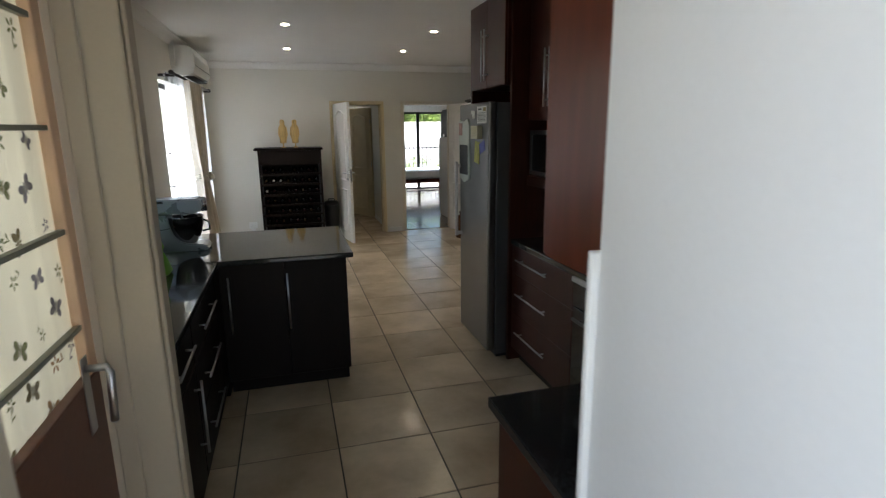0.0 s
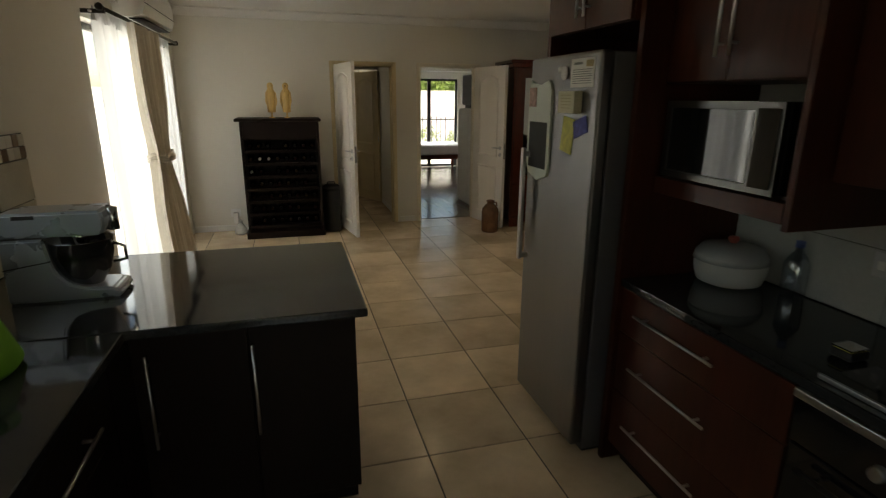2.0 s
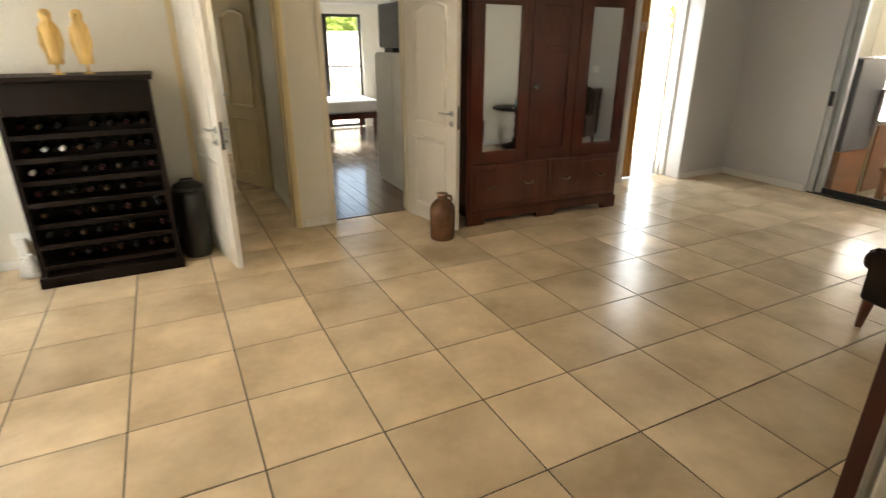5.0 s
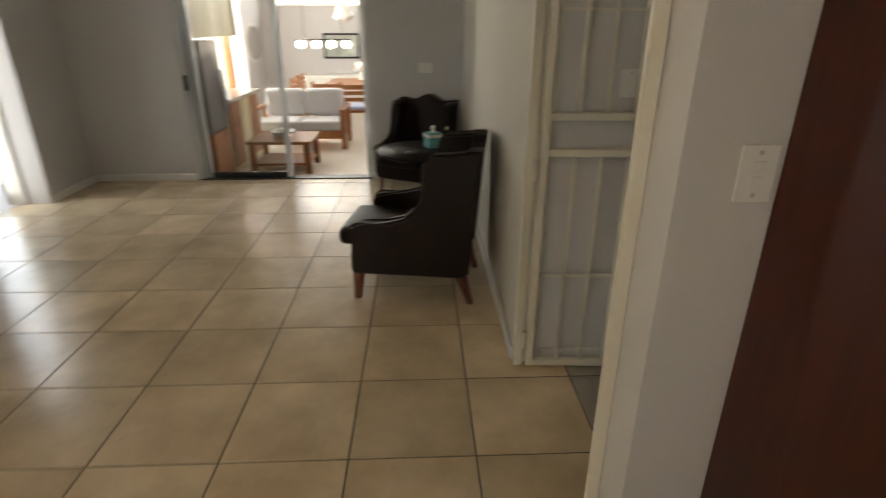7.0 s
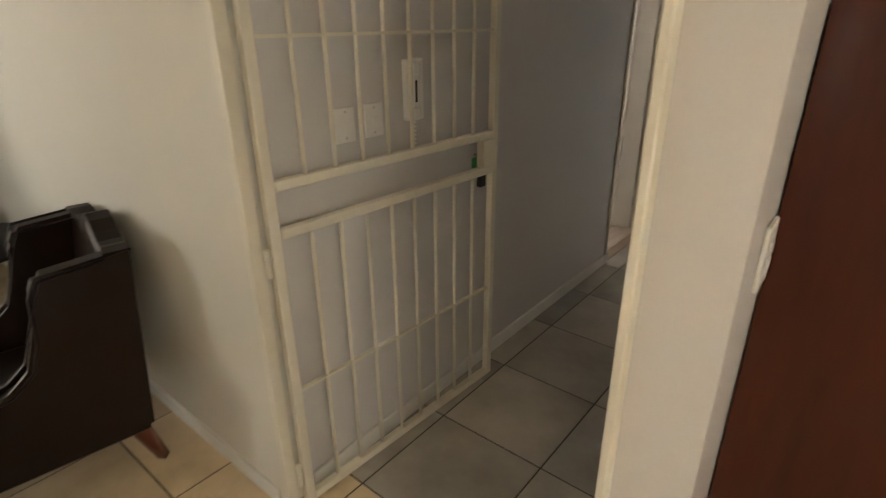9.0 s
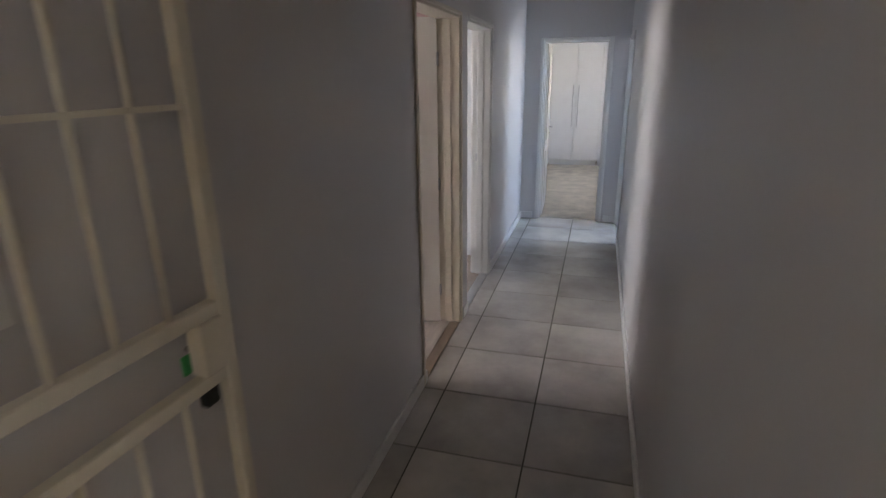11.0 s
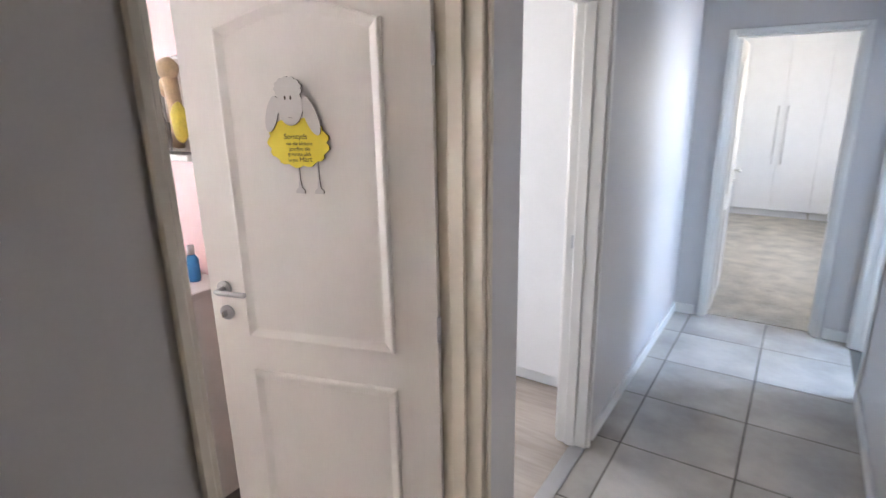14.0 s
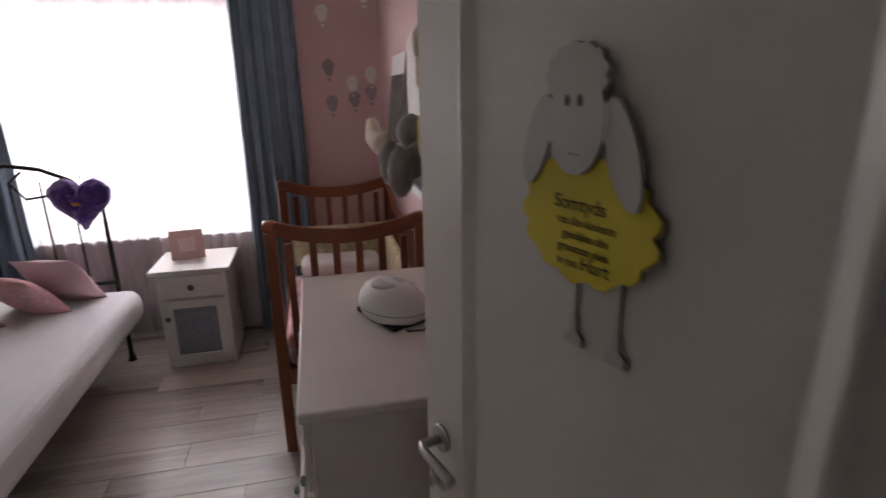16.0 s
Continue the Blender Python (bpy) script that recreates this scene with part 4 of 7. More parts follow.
for z0, z1 in ((0.04, 0.10), (2.07, 2.12)):
    part("rail", B(-1.88, -1.84, 1.03, 3.29, z0, z1), FRAME_BR, w1)
part("pane", B(-1.862, -1.856, 1.03, 3.29, 0.10, 2.07), PANE, w1)


def drape(y0, y1, z0, z1, x, amp, waves, rows=14, cols=90, shape=None, seed=0):
    """A hanging cloth along y: folds that deepen downwards. shape(f) gives its centre shift and its width's share at the height share f."""
    bm, rnd = bmesh.new(), random.Random(seed)
    ph = [rnd.uniform(0, 6.28) for _ in range(3)]
    grid = []
    for j in range(rows + 1):
        f = j / rows
        shift, share = shape(f) if shape else (0.0, 1.0)
        line = []
        for i in range(cols + 1):
            u = i / cols
            a = amp * (0.55 + 0.45 * f) * (math.sin(u * math.tau * waves + ph[0] + 0.6 * math.sin(f * 2 + ph[1])) + 0.4 * math.sin(u * math.tau * waves * 2.3 + ph[2]))
            line.append(bm.verts.new((x + a, (y0 + y1) / 2 + shift + (u - 0.5) * (y1 - y0) * share, z1 + (z0 - z1) * f)))
        grid.append(line)
    for a, b in zip(grid, grid[1:]):
        for i in range(cols):
            bm.faces.new((a[i], a[i + 1], b[i + 1], b[i])).smooth = True
    return bm


NET = sheer("white_net_cloth", (0.71, 0.71, 0.71), 0.05)
CURT = mat("champagne_satin_curtain", (0.60, 0.53, 0.43), 0.36, vary=0.25, scale=5, bump=0.12, fine=120, stretch=(1, 1, 0.2), sheen=0.4)
nc = thing("net_curtain", "long white net curtain gathered on a rail", "curtain")
part("heading", drape(0.995, 3.37, 2.10, 2.185, -1.685, 0.014, 42, 3, 420, None, 8), NET, nc, "gathered heading tape")
part("cloth", drape(0.995, 3.37, 0.03, 2.13, -1.685, 0.03, 9, 16, 240), NET, nc)
ct = thing("curtain", "champagne satin curtain caught by a tie-back", "curtain")


def tied(f):
    g = math.exp(-((f - 0.48) / 0.15) ** 2)
    return (0.06 * f + 0.75 * max(0, f - 0.5), 1.0 - 0.42 * g + 0.5 * max(0, f - 0.5))


part("cloth", drape(1.47, 2.30, 0.02, 2.15, -1.59, 0.045, 7, 40, 150, tied, 3), CURT, ct)
bm = bmesh.new()
for k in range(3):
    tube(bm, [(-1.59 + 0.085 * math.cos(a), 1.92 + 0.24 * math.sin(a), 1.13 + 0.02 * k + 0.015 * math.sin(3 * a)) for a in [q * math.tau / 16 for q in range(17)]], 0.012, 8, False)
part("tie_back", bm, CURT, ct)
part("tie_bow", lathe(bmesh.new(), [(0.0, -0.04), (0.035, -0.02), (0.04, 0.0), (0.035, 0.02), (0, 0.04)], 12, (-1.50, 1.86, 1.15), 1, 1.8), CURT, ct)
part("tie_hook", tube(bmesh.new(), [(-1.745, 2.24, 1.15), (-1.66, 2.24, 1.15), (-1.60, 2.17, 1.14)], 0.006, 8), STEEL, ct)
cr = thing("curtain_rod", "dark metal double curtain rod with ball ends", "curtain rod")
part("rod", tube(bmesh.new(), [(-1.62, 0.94, 2.17), (-1.62, 3.42, 2.17)], 0.013, 10), FRAME_BR, cr)
part("inner_rod", tube(bmesh.new(), [(-1.69, 0.96, 2.15), (-1.69, 3.40, 2.15)], 0.008, 8), STEEL, cr)
for y in (0.92, 3.44):
    part("finial", lathe(bmesh.new(), [(0.0, -0.025), (0.018, -0.018), (0.025, 0), (0.018, 0.018), (0, 0.025)], 12, (-1.62, y, 2.17)), FRAME_BR, cr)
for y in (1.0, 3.34):
    part("bracket", B(-1.748, -1.61, y - 0.008, y + 0.008, 2.14, 2.165), FRAME_BR, cr)

ac = thing("air_conditioner", "white wall-mounted split air conditioner", "air conditioner")
prof = [(-1.748, 2.22), (-1.62, 2.215), (-1.545, 2.24), (-1.525, 2.30), (-1.525, 2.42), (-1.545, 2.49), (-1.60, 2.515), (-1.748, 2.52)]
part("casing", prism(bmesh.new(), prof, 1.72, 2.88), WHITE_PLASTIC, ac)
# flat dark strip in place of the outlet's shaded inside
part("air_flap", B(-1.66, -1.555, 1.80, 2.80, 2.208, 2.2165, 0.003), GAP, ac, "black strip standing for the shade in the outlet slot")
part("panel_line", B(-1.5255, -1.522, 1.73, 2.87, 2.318, 2.322), GAP, ac)
part("pipe_duct", B(-1.748, -1.70, 1.66, 1.715, 2.30, 2.59, 0.004), WHITE_PLASTIC, ac)

# kitchen window with venetian blind
w2 = tagged(new("window_2"), "kitchen window with a white venetian blind", kind="structure")
for y0, y1 in ((-2.75, -2.71), (-1.87, -1.83), (-0.99, -0.95)):
    part("frame", B(-1.90, -1.86, y0, y1, 1.2, 2.1), WHITE_PLASTIC, w2)
for z0, z1 in ((1.2, 1.24), (2.06, 2.1)):
    part("rail", B(-1.90, -1.86, -2.71, -0.99, z0, z1), WHITE_PLASTIC, w2)
part("pane", B(-1.883, -1.877, -2.71, -0.99, 1.24, 2.06), PANE, w2)
part("sill", B(-1.86, -1.70, -2.74, -0.94, 1.197, 1.212, 0.003), SPLASH, w2)
vb = thing("venetian_blind", "white slatted venetian blind over the kitchen window", "blind")
part("head_rail", B(-1.80, -1.75, -2.72, -0.98, 2.06, 2.10), WHITE_PLASTIC, vb)
for k in range(20):
    ob = piece("slat", vb, "slat", lambda: box(bmesh.new(), -0.024, 0.024, -0.86, 0.86, -0.0012, 0.0012), WHITE_PLASTIC, pose(-1.775, -1.85, 1.235 + k * 0.042, 0, 32, 0))
part("bottom_rail", B(-1.80, -1.75, -2.71, -0.99, 1.213, 1.228, 0.003), WHITE_PLASTIC, vb)

# wine rack
rk = thing("wine_rack", "black-stained wooden wine rack filled with bottles", "wine rack")
for x in (-1.07, -0.225):
    part("side", B(x, x + 0.03, 3.44, 3.90, 0.0, 1.36, 0.003, 1), DARKWOOD, rk)
part("back", B(-1.04, -0.225, 3.88, 3.90, 0.02, 1.36), DARKWOOD, rk)
part("top", B(-1.12, -0.17, 3.40, 3.93, 1.362, 1.395, 0.008), DARKWOOD, rk)
part("frieze", B(-1.04, -0.225, 3.45, 3.47, 1.16, 1.36, 0.003, 1), DARKWOOD, rk)
part("base_rail", B(-1.09, -0.18, 3.42, 3.90, 0.0, 0.08, 0.004, 1), DARKWOOD, rk)
BOTTLE = mat("dark_bottle_glass", (0.012, 0.015, 0.012), 0.1, vary=0.1, bump=0)
FOILS = [mat("wine_foil", c, 0.35, metal=0.3, vary=0.2) for c in ((0.05, 0.01, 0.012), (0.02, 0.02, 0.022), (0.09, 0.05, 0.02))] + [WHITE_PLASTIC]
for j in range(7):
    z = 0.14 + j * 0.148
    part("shelf_rail", B(-1.04, -0.225, 3.45, 3.475, z - 0.02, z + 0.012, 0.003, 1), DARKWOOD, rk)
    part("shelf_rail", B(-1.04, -0.225, 3.80, 3.82, z - 0.02, z + 0.012, 0.003, 1), DARKWOOD, rk)
    for i in range(8):
        if (i * 5 + j * 3) % 11 == 0:
            continue
        white = (j, i) in ((5, 1), (5, 2), (4, 0))
        foil = FOILS[3] if white else FOILS[(i * 2 + j) % 3]
        bt = thing("wine_bottle", "white-capped wine bottle lying in the rack" if white else "dark wine bottle lying neck-out in the rack", "bottle", "wine bottles", pose(-0.985 + i * 0.101, 3.86, z + 0.05, 90, 0, 0))
        piece("bottle", bt, "wine bottle", lambda: lathe(bmesh.new(), [(0.034, 0.0), (0.037, 0.01), (0.037, 0.19), (0.03, 0.22), (0.015, 0.25), (0.0145, 0.30)], 12), BOTTLE, Matrix())
        piece("foil", bt, "foil" + foil.name, lambda: lathe(bmesh.new(), [(0.0155, 0.26), (0.0165, 0.325), (0.0, 0.326)], 10), foil, Matrix())
# two carved birds on it
CARVE = mat("pale_carved_wood", (0.66, 0.44, 0.16), 0.5, vary=0.3, scale=12, bump=0.1, stretch=(1, 1, 0.25))
for x, s in ((-0.71, 1), (-0.54, -1)):
    bm = bmesh.new()
    lathe(bm, [(0.035, 0), (0.038, 0.008), (0.010, 0.014), (0.009, 0.06), (0.046, 0.066), (0.047, 0.12), (0.05, 0.22), (0.054, 0.275), (0.044, 0.31), (0.030, 0.325), (0.034, 0.345), (0.035, 0.37), (0.022, 0.392), (0, 0.398)], 16, (0, 0, 0), 1, 0.85)
    tube(bm, [(0, -0.025, 0.365), (s * 0.006, -0.05, 0.34), (s * 0.008, -0.052, 0.27)], [0.014, 0.012, 0.003], 8)
    for q in (-1, 1):
        tube(bm, [(q * 0.050, -0.01, 0.29), (q * 0.054, -0.02, 0.19), (q * 0.035, -0.03, 0.09)], [0.008, 0.014, 0.004], 8)
    solid("carved_figure", bm, CARVE, "pale carved wooden bird figure standing on the wine rack", "ornament", "carved figures", pose(x, 3.62, 1.396, 0, 0, 12 * s))
bn = thing("waste_bin", "tall black rounded bin beside the wine rack", "bin")
part("body", lathe(bmesh.new(), [(0.10, 0), (0.108, 0.02), (0.112, 0.50), (0.108, 0.53)], 24, (-0.07, 3.68, 0.0)), BLACK, bn)
part("lid", lathe(bmesh.new(), [(0.114, 0.53), (0.112, 0.56), (0.08, 0.585), (0, 0.59)], 24, (-0.07, 3.68, 0.001)), BLACK, bn)
part("carry_handle", tube(bmesh.new(), [(-0.12, 3.68, 0.585), (-0.11, 3.68, 0.615), (-0.03, 3.68, 0.615), (-0.02, 3.68, 0.585)], 0.008, 8), BLACK, bn)
so = thing("wall_socket", "white plug socket with a plugged adaptor near the floor", "socket")
part("plate", B(-1.30, -1.18, 3.938, 3.944, 0.18, 0.28, 0.003), WHITE_PLASTIC, so)
part("adaptor", B(-1.27, -1.21, 3.88, 3.938, 0.10, 0.24, 0.008), WHITE_PLASTIC, so)
solid("plastic_bag", lathe(bmesh.new(), [(0.05, 0), (0.075, 0.02), (0.07, 0.08), (0.04, 0.12), (0.02, 0.15), (0.035, 0.17)], 9, (-1.18, 3.72, 0.001), 1, 0.8), mat("crumpled_white_plastic", (0.6, 0.59, 0.56), 0.4, vary=0.2, scale=30, bump=0.4), "small crumpled white bag on the floor by the wine rack", "bag")

# wardrobe
BRASS = mat("dull_brass", (0.22, 0.15, 0.09), 0.35, metal=0.8, vary=0.2)
WX0, WX1, WY = 2.18, 3.88, 3.28
wd = thing("wardrobe", "antique polished mahogany wardrobe with two mirror doors", "wardrobe", at=pose(WX0, WY, 0, 0, 0, -3.2))
W = WX1 - WX0
part("carcass", B(0.0, W, 0.022, 0.60, 0.08, 2.0, 0.004, 1), WARD, wd)
bm = B(-0.04, W + 0.04, -0.03, 0.62, 2.0, 2.05, 0.012, 3)
box(bm, -0.065, W + 0.065, -0.055, 0.63, 2.05, 2.09, 0.015, 3)
part("cornice", bm, WARD, wd)
part("plinth", slab("y", 0.0, 0.03, 0.0, W, 0.0, 0.12, [(0.18, W / 2 - 0.1, 0.0, 0.05), (W / 2 + 0.1, W - 0.18, 0.0, 0.05)]), WARD, wd)
for x in (0.0, W - 0.06):
    part("foot", B(x, x + 0.06, 0.53, 0.60, 0.0, 0.08), WARD, wd)
for x0, x1 in ((0.02, W / 2 - 0.004), (W / 2 + 0.004, W - 0.02)):
    dr = part("drawer", B(x0, x1, 0.0, 0.02, 0.14, 0.56, 0.004, 1), WARD, wd)
    part("drawer_field", B(x0 + 0.05, x1 - 0.05, -0.006, -0.0005, 0.19, 0.51, 0.003, 1), WARD, dr)
    for u in (0.25, 0.75):
        x = x0 + (x1 - x0) * u
        part("drawer_pull", tube(bmesh.new(), [(x - 0.045, -0.006, 0.37), (x - 0.04, -0.02, 0.36), (x, -0.024, 0.352), (x + 0.04, -0.02, 0.36), (x + 0.045, -0.006, 0.37)], 0.006, 8), BRASS, dr, "dull brass drop pull")
for x0, x1, mirror in ((0.02, 0.60, True), (0.61, 1.09, False), (1.10, W - 0.02, True)):
    d = part("door", slab("y", 0.0, 0.021, x0, x1, 0.59, 1.98, [(x0 + 0.12, x1 - 0.10, 0.68, 1.88)]), WARD, wd)
    a, b = x0 + 0.12, x1 - 0.10
    if mirror:
        part("mirror", B((a - b) / 2 + 0.002, (b - a) / 2 - 0.002, -0.002, 0.002, 0.681, 1.879), MIRROR, d, "tall bevelled mirror").matrix_basis = pose((a + b) / 2, 0.0105, 0, 0, 0, 3.1)
    else:
        part("panel", B(a + 0.001, b - 0.001, 0.006, 0.014, 0.681, 1.52, 0.004, 1), WARD, d)
        part("carved_panel", B(a + 0.001, b - 0.001, 0.002, 0.014, 1.56, 1.879, 0.008, 2), WARD, d)
        part("cross_rail", B(a, b, -0.004, 0.016, 1.521, 1.558, 0.003, 1), WARD, d)
    for z0, z1 in ((0.665, 0.682), (1.878, 1.895)):
        part("bead", B(a - 0.01, b + 0.01, -0.008, -0.0005, z0, z1, 0.004, 1), WARD, d)
part("door_knob", lathe(bmesh.new(), [(0.008, 0), (0.008, 0.02), (0.018, 0.03), (0.0, 0.04)], 12, (0, 0, 0)), STEEL, wd).matrix_basis = pose(0.65, 0.0, 1.22, 90, 0, 0)

# stoneware jug
jg = thing("stoneware_jug", "brown glazed stoneware jug standing on the floor tiles", "jug")
STONEW = mat("brown_stoneware_glaze", (0.14, 0.062, 0.03), 0.25, vary=0.45, scale=9, bump=0.06, fine=60)
part("body", lathe(bmesh.new(), [(0.095, 0), (0.105, 0.015), (0.108, 0.25), (0.098, 0.30), (0.06, 0.345), (0.042, 0.355), (0.04, 0.38), (0.05, 0.385), (0.05, 0.40), (0.034, 0.402), (0.03, 0.36)], 32, (1.85, 3.12, 0.001)), STONEW, jg)
part("handle", tube(bmesh.new(), [(1.89, 3.12, 0.372), (1.93, 3.12, 0.37), (1.94, 3.12, 0.33), (1.915, 3.12, 0.32)], 0.010, 8), STONEW, jg)

# garden door
YWOOD = mat("varnished_yellow_pine", (0.34, 0.14, 0.009), 0.3, vary=0.25, scale=4, bump=0.04, stretch=(1, 1, 0.12), coat=0.3)
door_frame("door_frame_3", "y", YB, 0.16, 4.68, 5.42, 2.12, TRIM, "white painted door frame")
yd = thing("garden_door", "stack of folded varnished pine door leaves at the garden doorway", "door")
for k in range(4):
    x = 4.712 + 0.056 * k
    lf = part("leaf", B(x, x + 0.045, 4.02, 4.44, 0.02, 2.07, 0.004, 1), YWOOD, yd)
    for z in (0.10, 1.00, 1.86):
        part("rail", B(x - 0.003, x + 0.048, 4.05, 4.41, z, z + 0.12, 0.003, 1), YWOOD, lf)
    part("hinge", tube(bmesh.new(), [(x + 0.05, 4.016, 1.7), (x + 0.05, 4.016, 1.8)], 0.006, 8), STEEL, lf)

# sliding glass door to the garden room
ALU = mat("natural_aluminium", (0.55, 0.58, 0.60), 0.35, metal=0.7, vary=0.05)
w3 = tagged(new("window_3"), "aluminium sliding glass door, half open", kind="structure")
for y0, y1, x in ((2.57, 2.63, 6.26), (0.74, 0.79, 6.26), (1.62, 1.68, 6.30), (2.50, 2.565, 6.30)):
    part("stile", B(x - 0.025, x + 0.025, y0, y1, 0.0, 2.15), ALU, w3)
part("head", B(6.24, 6.36, 0.792, 2.568, 2.10, 2.15), ALU, w3)
part("bottom_rail", B(6.28, 6.32, 1.683, 2.498, 0.012, 0.07), BLACK, w3)
part("track", B(6.225, 6.37, 0.74, 2.63, -0.01, 0.011), BLACK, w3, "black floor track")
part("pane", B(6.297, 6.303, 1.683, 2.498, 0.072, 2.10), PANE, w3)
part("lock", B(6.20, 6.233, 2.585, 2.615, 0.95, 1.10, 0.004), BLACK, w3)

# armchairs
LEATHER = mat("dark_brown_leather", (0.014, 0.006, 0.0042), 0.38, spec=0.2, vary=0.3, scale=7, bump=0.12, fine=120)
CHERRY = mat("cherry_stained_leg", (0.16, 0.045, 0.022), 0.3, vary=0.3, scale=8, stretch=(1, 1, 0.2))


def wing_chair(at, label, depth=0.70):
    """A leather wing chair that faces +y, its middle at the origin."""
    ob = thing("armchair", label, "armchair", "leather wing chairs", at)
    w, d = 0.68, depth
    part("seat_frame", B(-w / 2 + 0.02, w / 2 - 0.02, -d / 2 + 0.08, d / 2 - 0.03, 0.18, 0.34, 0.03, 3), LEATHER, ob)
    part("seat_cushion", B(-w / 2 + 0.09, w / 2 - 0.09, -d / 2 + 0.17, d / 2 + 0.06, 0.335, 0.45, 0.045, 4), LEATHER, ob)
    bm = bmesh.new()
    rows, cols = 10, 12
    for side in (0, 1):
        grid = []
        for j in range(rows + 1):
            f = j / rows
            line = []
            for i in range(cols + 1):
                u = i / cols * 2 - 1
                top = 0.98 - 0.05 * u * u + 0.025 * math.cos(u * math.tau)
                z = 0.30 + (top - 0.30) * f
                x = u * (w / 2 - 0.02 + 0.025 * f)
                y = -d / 2 + 0.10 - 0.10 * f - 0.02 * (1 - u * u) + (0.10 - 0.02 * f if side else 0.0)
                line.append(bm.verts.new((x, y, z)))
            grid.append(line)
        for a, b in zip(grid, grid[1:]):
            for i in range(cols):
                bm.faces.new((a[i], a[i + 1], b[i + 1], b[i])).smooth = True
        if side:
            for i in range(cols):
                bm.faces.new((last[-1][i], last[-1][i + 1], grid[-1][i + 1], grid[-1][i]))
                bm.faces.new((last[0][i], last[0][i + 1], grid[0][i + 1], grid[0][i]))
            for j in range(rows):
                for e in (0, -1):
                    bm.faces.new((last[j][e], last[j + 1][e], grid[j + 1][e], grid[j][e]))
        last = grid
    part("backrest", bm, LEATHER, ob)
    for s in (-1, 1):
        bm = bmesh.new()
        outline = [(-d / 2 + 0.06, 0.20), (d / 2 - 0.05, 0.20), (d / 2 - 0.04, 0.49), (d / 2 - 0.08, 0.52), (0.13, 0.515), (0.03, 0.54), (-0.04, 0.60), (-0.075, 0.70), (-0.09, 0.86), (-0.12, 0.925), (-d / 2 - 0.005, 0.95)]
        pts = [bm.verts.new((s * (w / 2 - 0.085), y, z)) for y, z in outline]
        pts2 = [bm.verts.new((s * (w / 2), y, z)) for y, z in outline]
        bm.faces.new(pts)
        bm.faces.new(pts2[::-1])
        for k in range(len(outline)):
            bm.faces.new((pts[k], pts[(k + 1) % len(outline)], pts2[(k + 1) % len(outline)], pts2[k]))
        bmesh.ops.bevel(bm, geom=list(bm.edges), offset=0.018, segments=2, affect="EDGES")
        part("arm_and_wing", bm, LEATHER, ob)
        part("piping", tube(bmesh.new(), [(s * (w / 2 + 0.001), y, z) for y, z in outline[2:]], 0.006, 6), LEATHER, ob)
        for y, lean in ((d / 2 - 0.07, 0.02), (-d / 2 + 0.12, -0.07)):
            part("leg", tube(bmesh.new(), [(s * (w / 2 - 0.07), y, 0.22), (s * (w / 2 - 0.07), y + lean, 0.0)], [0.04, 0.022], 4), CHERRY, ob, "tapered red-brown wooden leg")
    return ob


wing_chair(pose(3.60, 0.22, 0, 0, 0, -9), "dark brown leather wing chair beside the security gate", 0.80)
wing_chair(pose(5.74, 0.25, 0, 0, 0, 62) @ Matrix.Scale(0.93, 4), "dark brown leather wing chair in the corner behind the table")
tb = thing("side_table", "round black pedestal table between the armchairs", "table")
TX, TY = 4.78, 0.17
part("tabletop", lathe(bmesh.new(), [(0.0, 0.60), (0.36, 0.60), (0.385, 0.61), (0.39, 0.622), (0.385, 0.632), (0, 0.634)], 40, (TX, TY, 0)), DARKWOOD, tb)
part("pedestal", lathe(bmesh.new(), [(0.05, 0.10), (0.065, 0.14), (0.03, 0.20), (0.045, 0.28), (0.028, 0.36), (0.04, 0.44), (0.03, 0.52), (0.08, 0.60)], 20, (TX, TY, 0)), DARKWOOD, tb)
part("base", lathe(bmesh.new(), [(0.21, 0.0), (0.22, 0.02), (0.19, 0.05), (0.09, 0.09), (0.05, 0.12), (0, 0.12)], 28, (TX, TY, 0)), DARKWOOD, tb)
TEAL = mat("teal_printed_card", (0.10, 0.34, 0.36), 0.5, vary=0.5, scale=25)
bx = thing("tissue_box", "teal and white printed tissue box on the round table", "tissue box", at=pose(4.86, 0.10, 0.635, 0, 0, 25))
part("box", B(-0.06, 0.06, -0.06, 0.06, 0, 0.12, 0.003, 1), TEAL, bx)
part("white_band", B(-0.0615, 0.0615, -0.0615, 0.0615, 0.085, 0.11), PAPER, bx)
part("tissue", lathe(bmesh.new(), [(0.03, 0), (0.02, 0.03), (0.03, 0.05), (0.01, 0.06)], 7, (0, 0, 0.119), 1, 0.5), PAPER, bx)
vs = thing("bottle_lotion", "small dark bottle with a cream cap on the round table", "bottle", at=pose(4.95, -0.02, 0.635))
part("bottle", lathe(bmesh.new(), [(0.026, 0), (0.028, 0.01), (0.028, 0.09), (0.012, 0.115), (0.012, 0.125)], 14), DARKWOOD, vs)
part("cap", lathe(bmesh.new(), [(0.014, 0.125), (0.014, 0.15), (0, 0.152)], 12), CREAMP, vs)
solid("coaster", lathe(bmesh.new(), [(0.0, 0.0), (0.02, 0.0), (0.022, 0.01), (0, 0.014)], 14, (4.62, 0.30, 0.635)), WHITE_PLASTIC, "small white dish on the round table", "dish")
so = thing("wall_socket", "white wall socket plate with a plug", "socket")
part("plate", B(6.212, 6.219, 0.07, 0.21, 1.12, 1.22, 0.003), WHITE_PLASTIC, so)
part("plug", B(6.19, 6.212, 0.155, 0.195, 1.145, 1.195, 0.006), WHITE_PLASTIC, so)

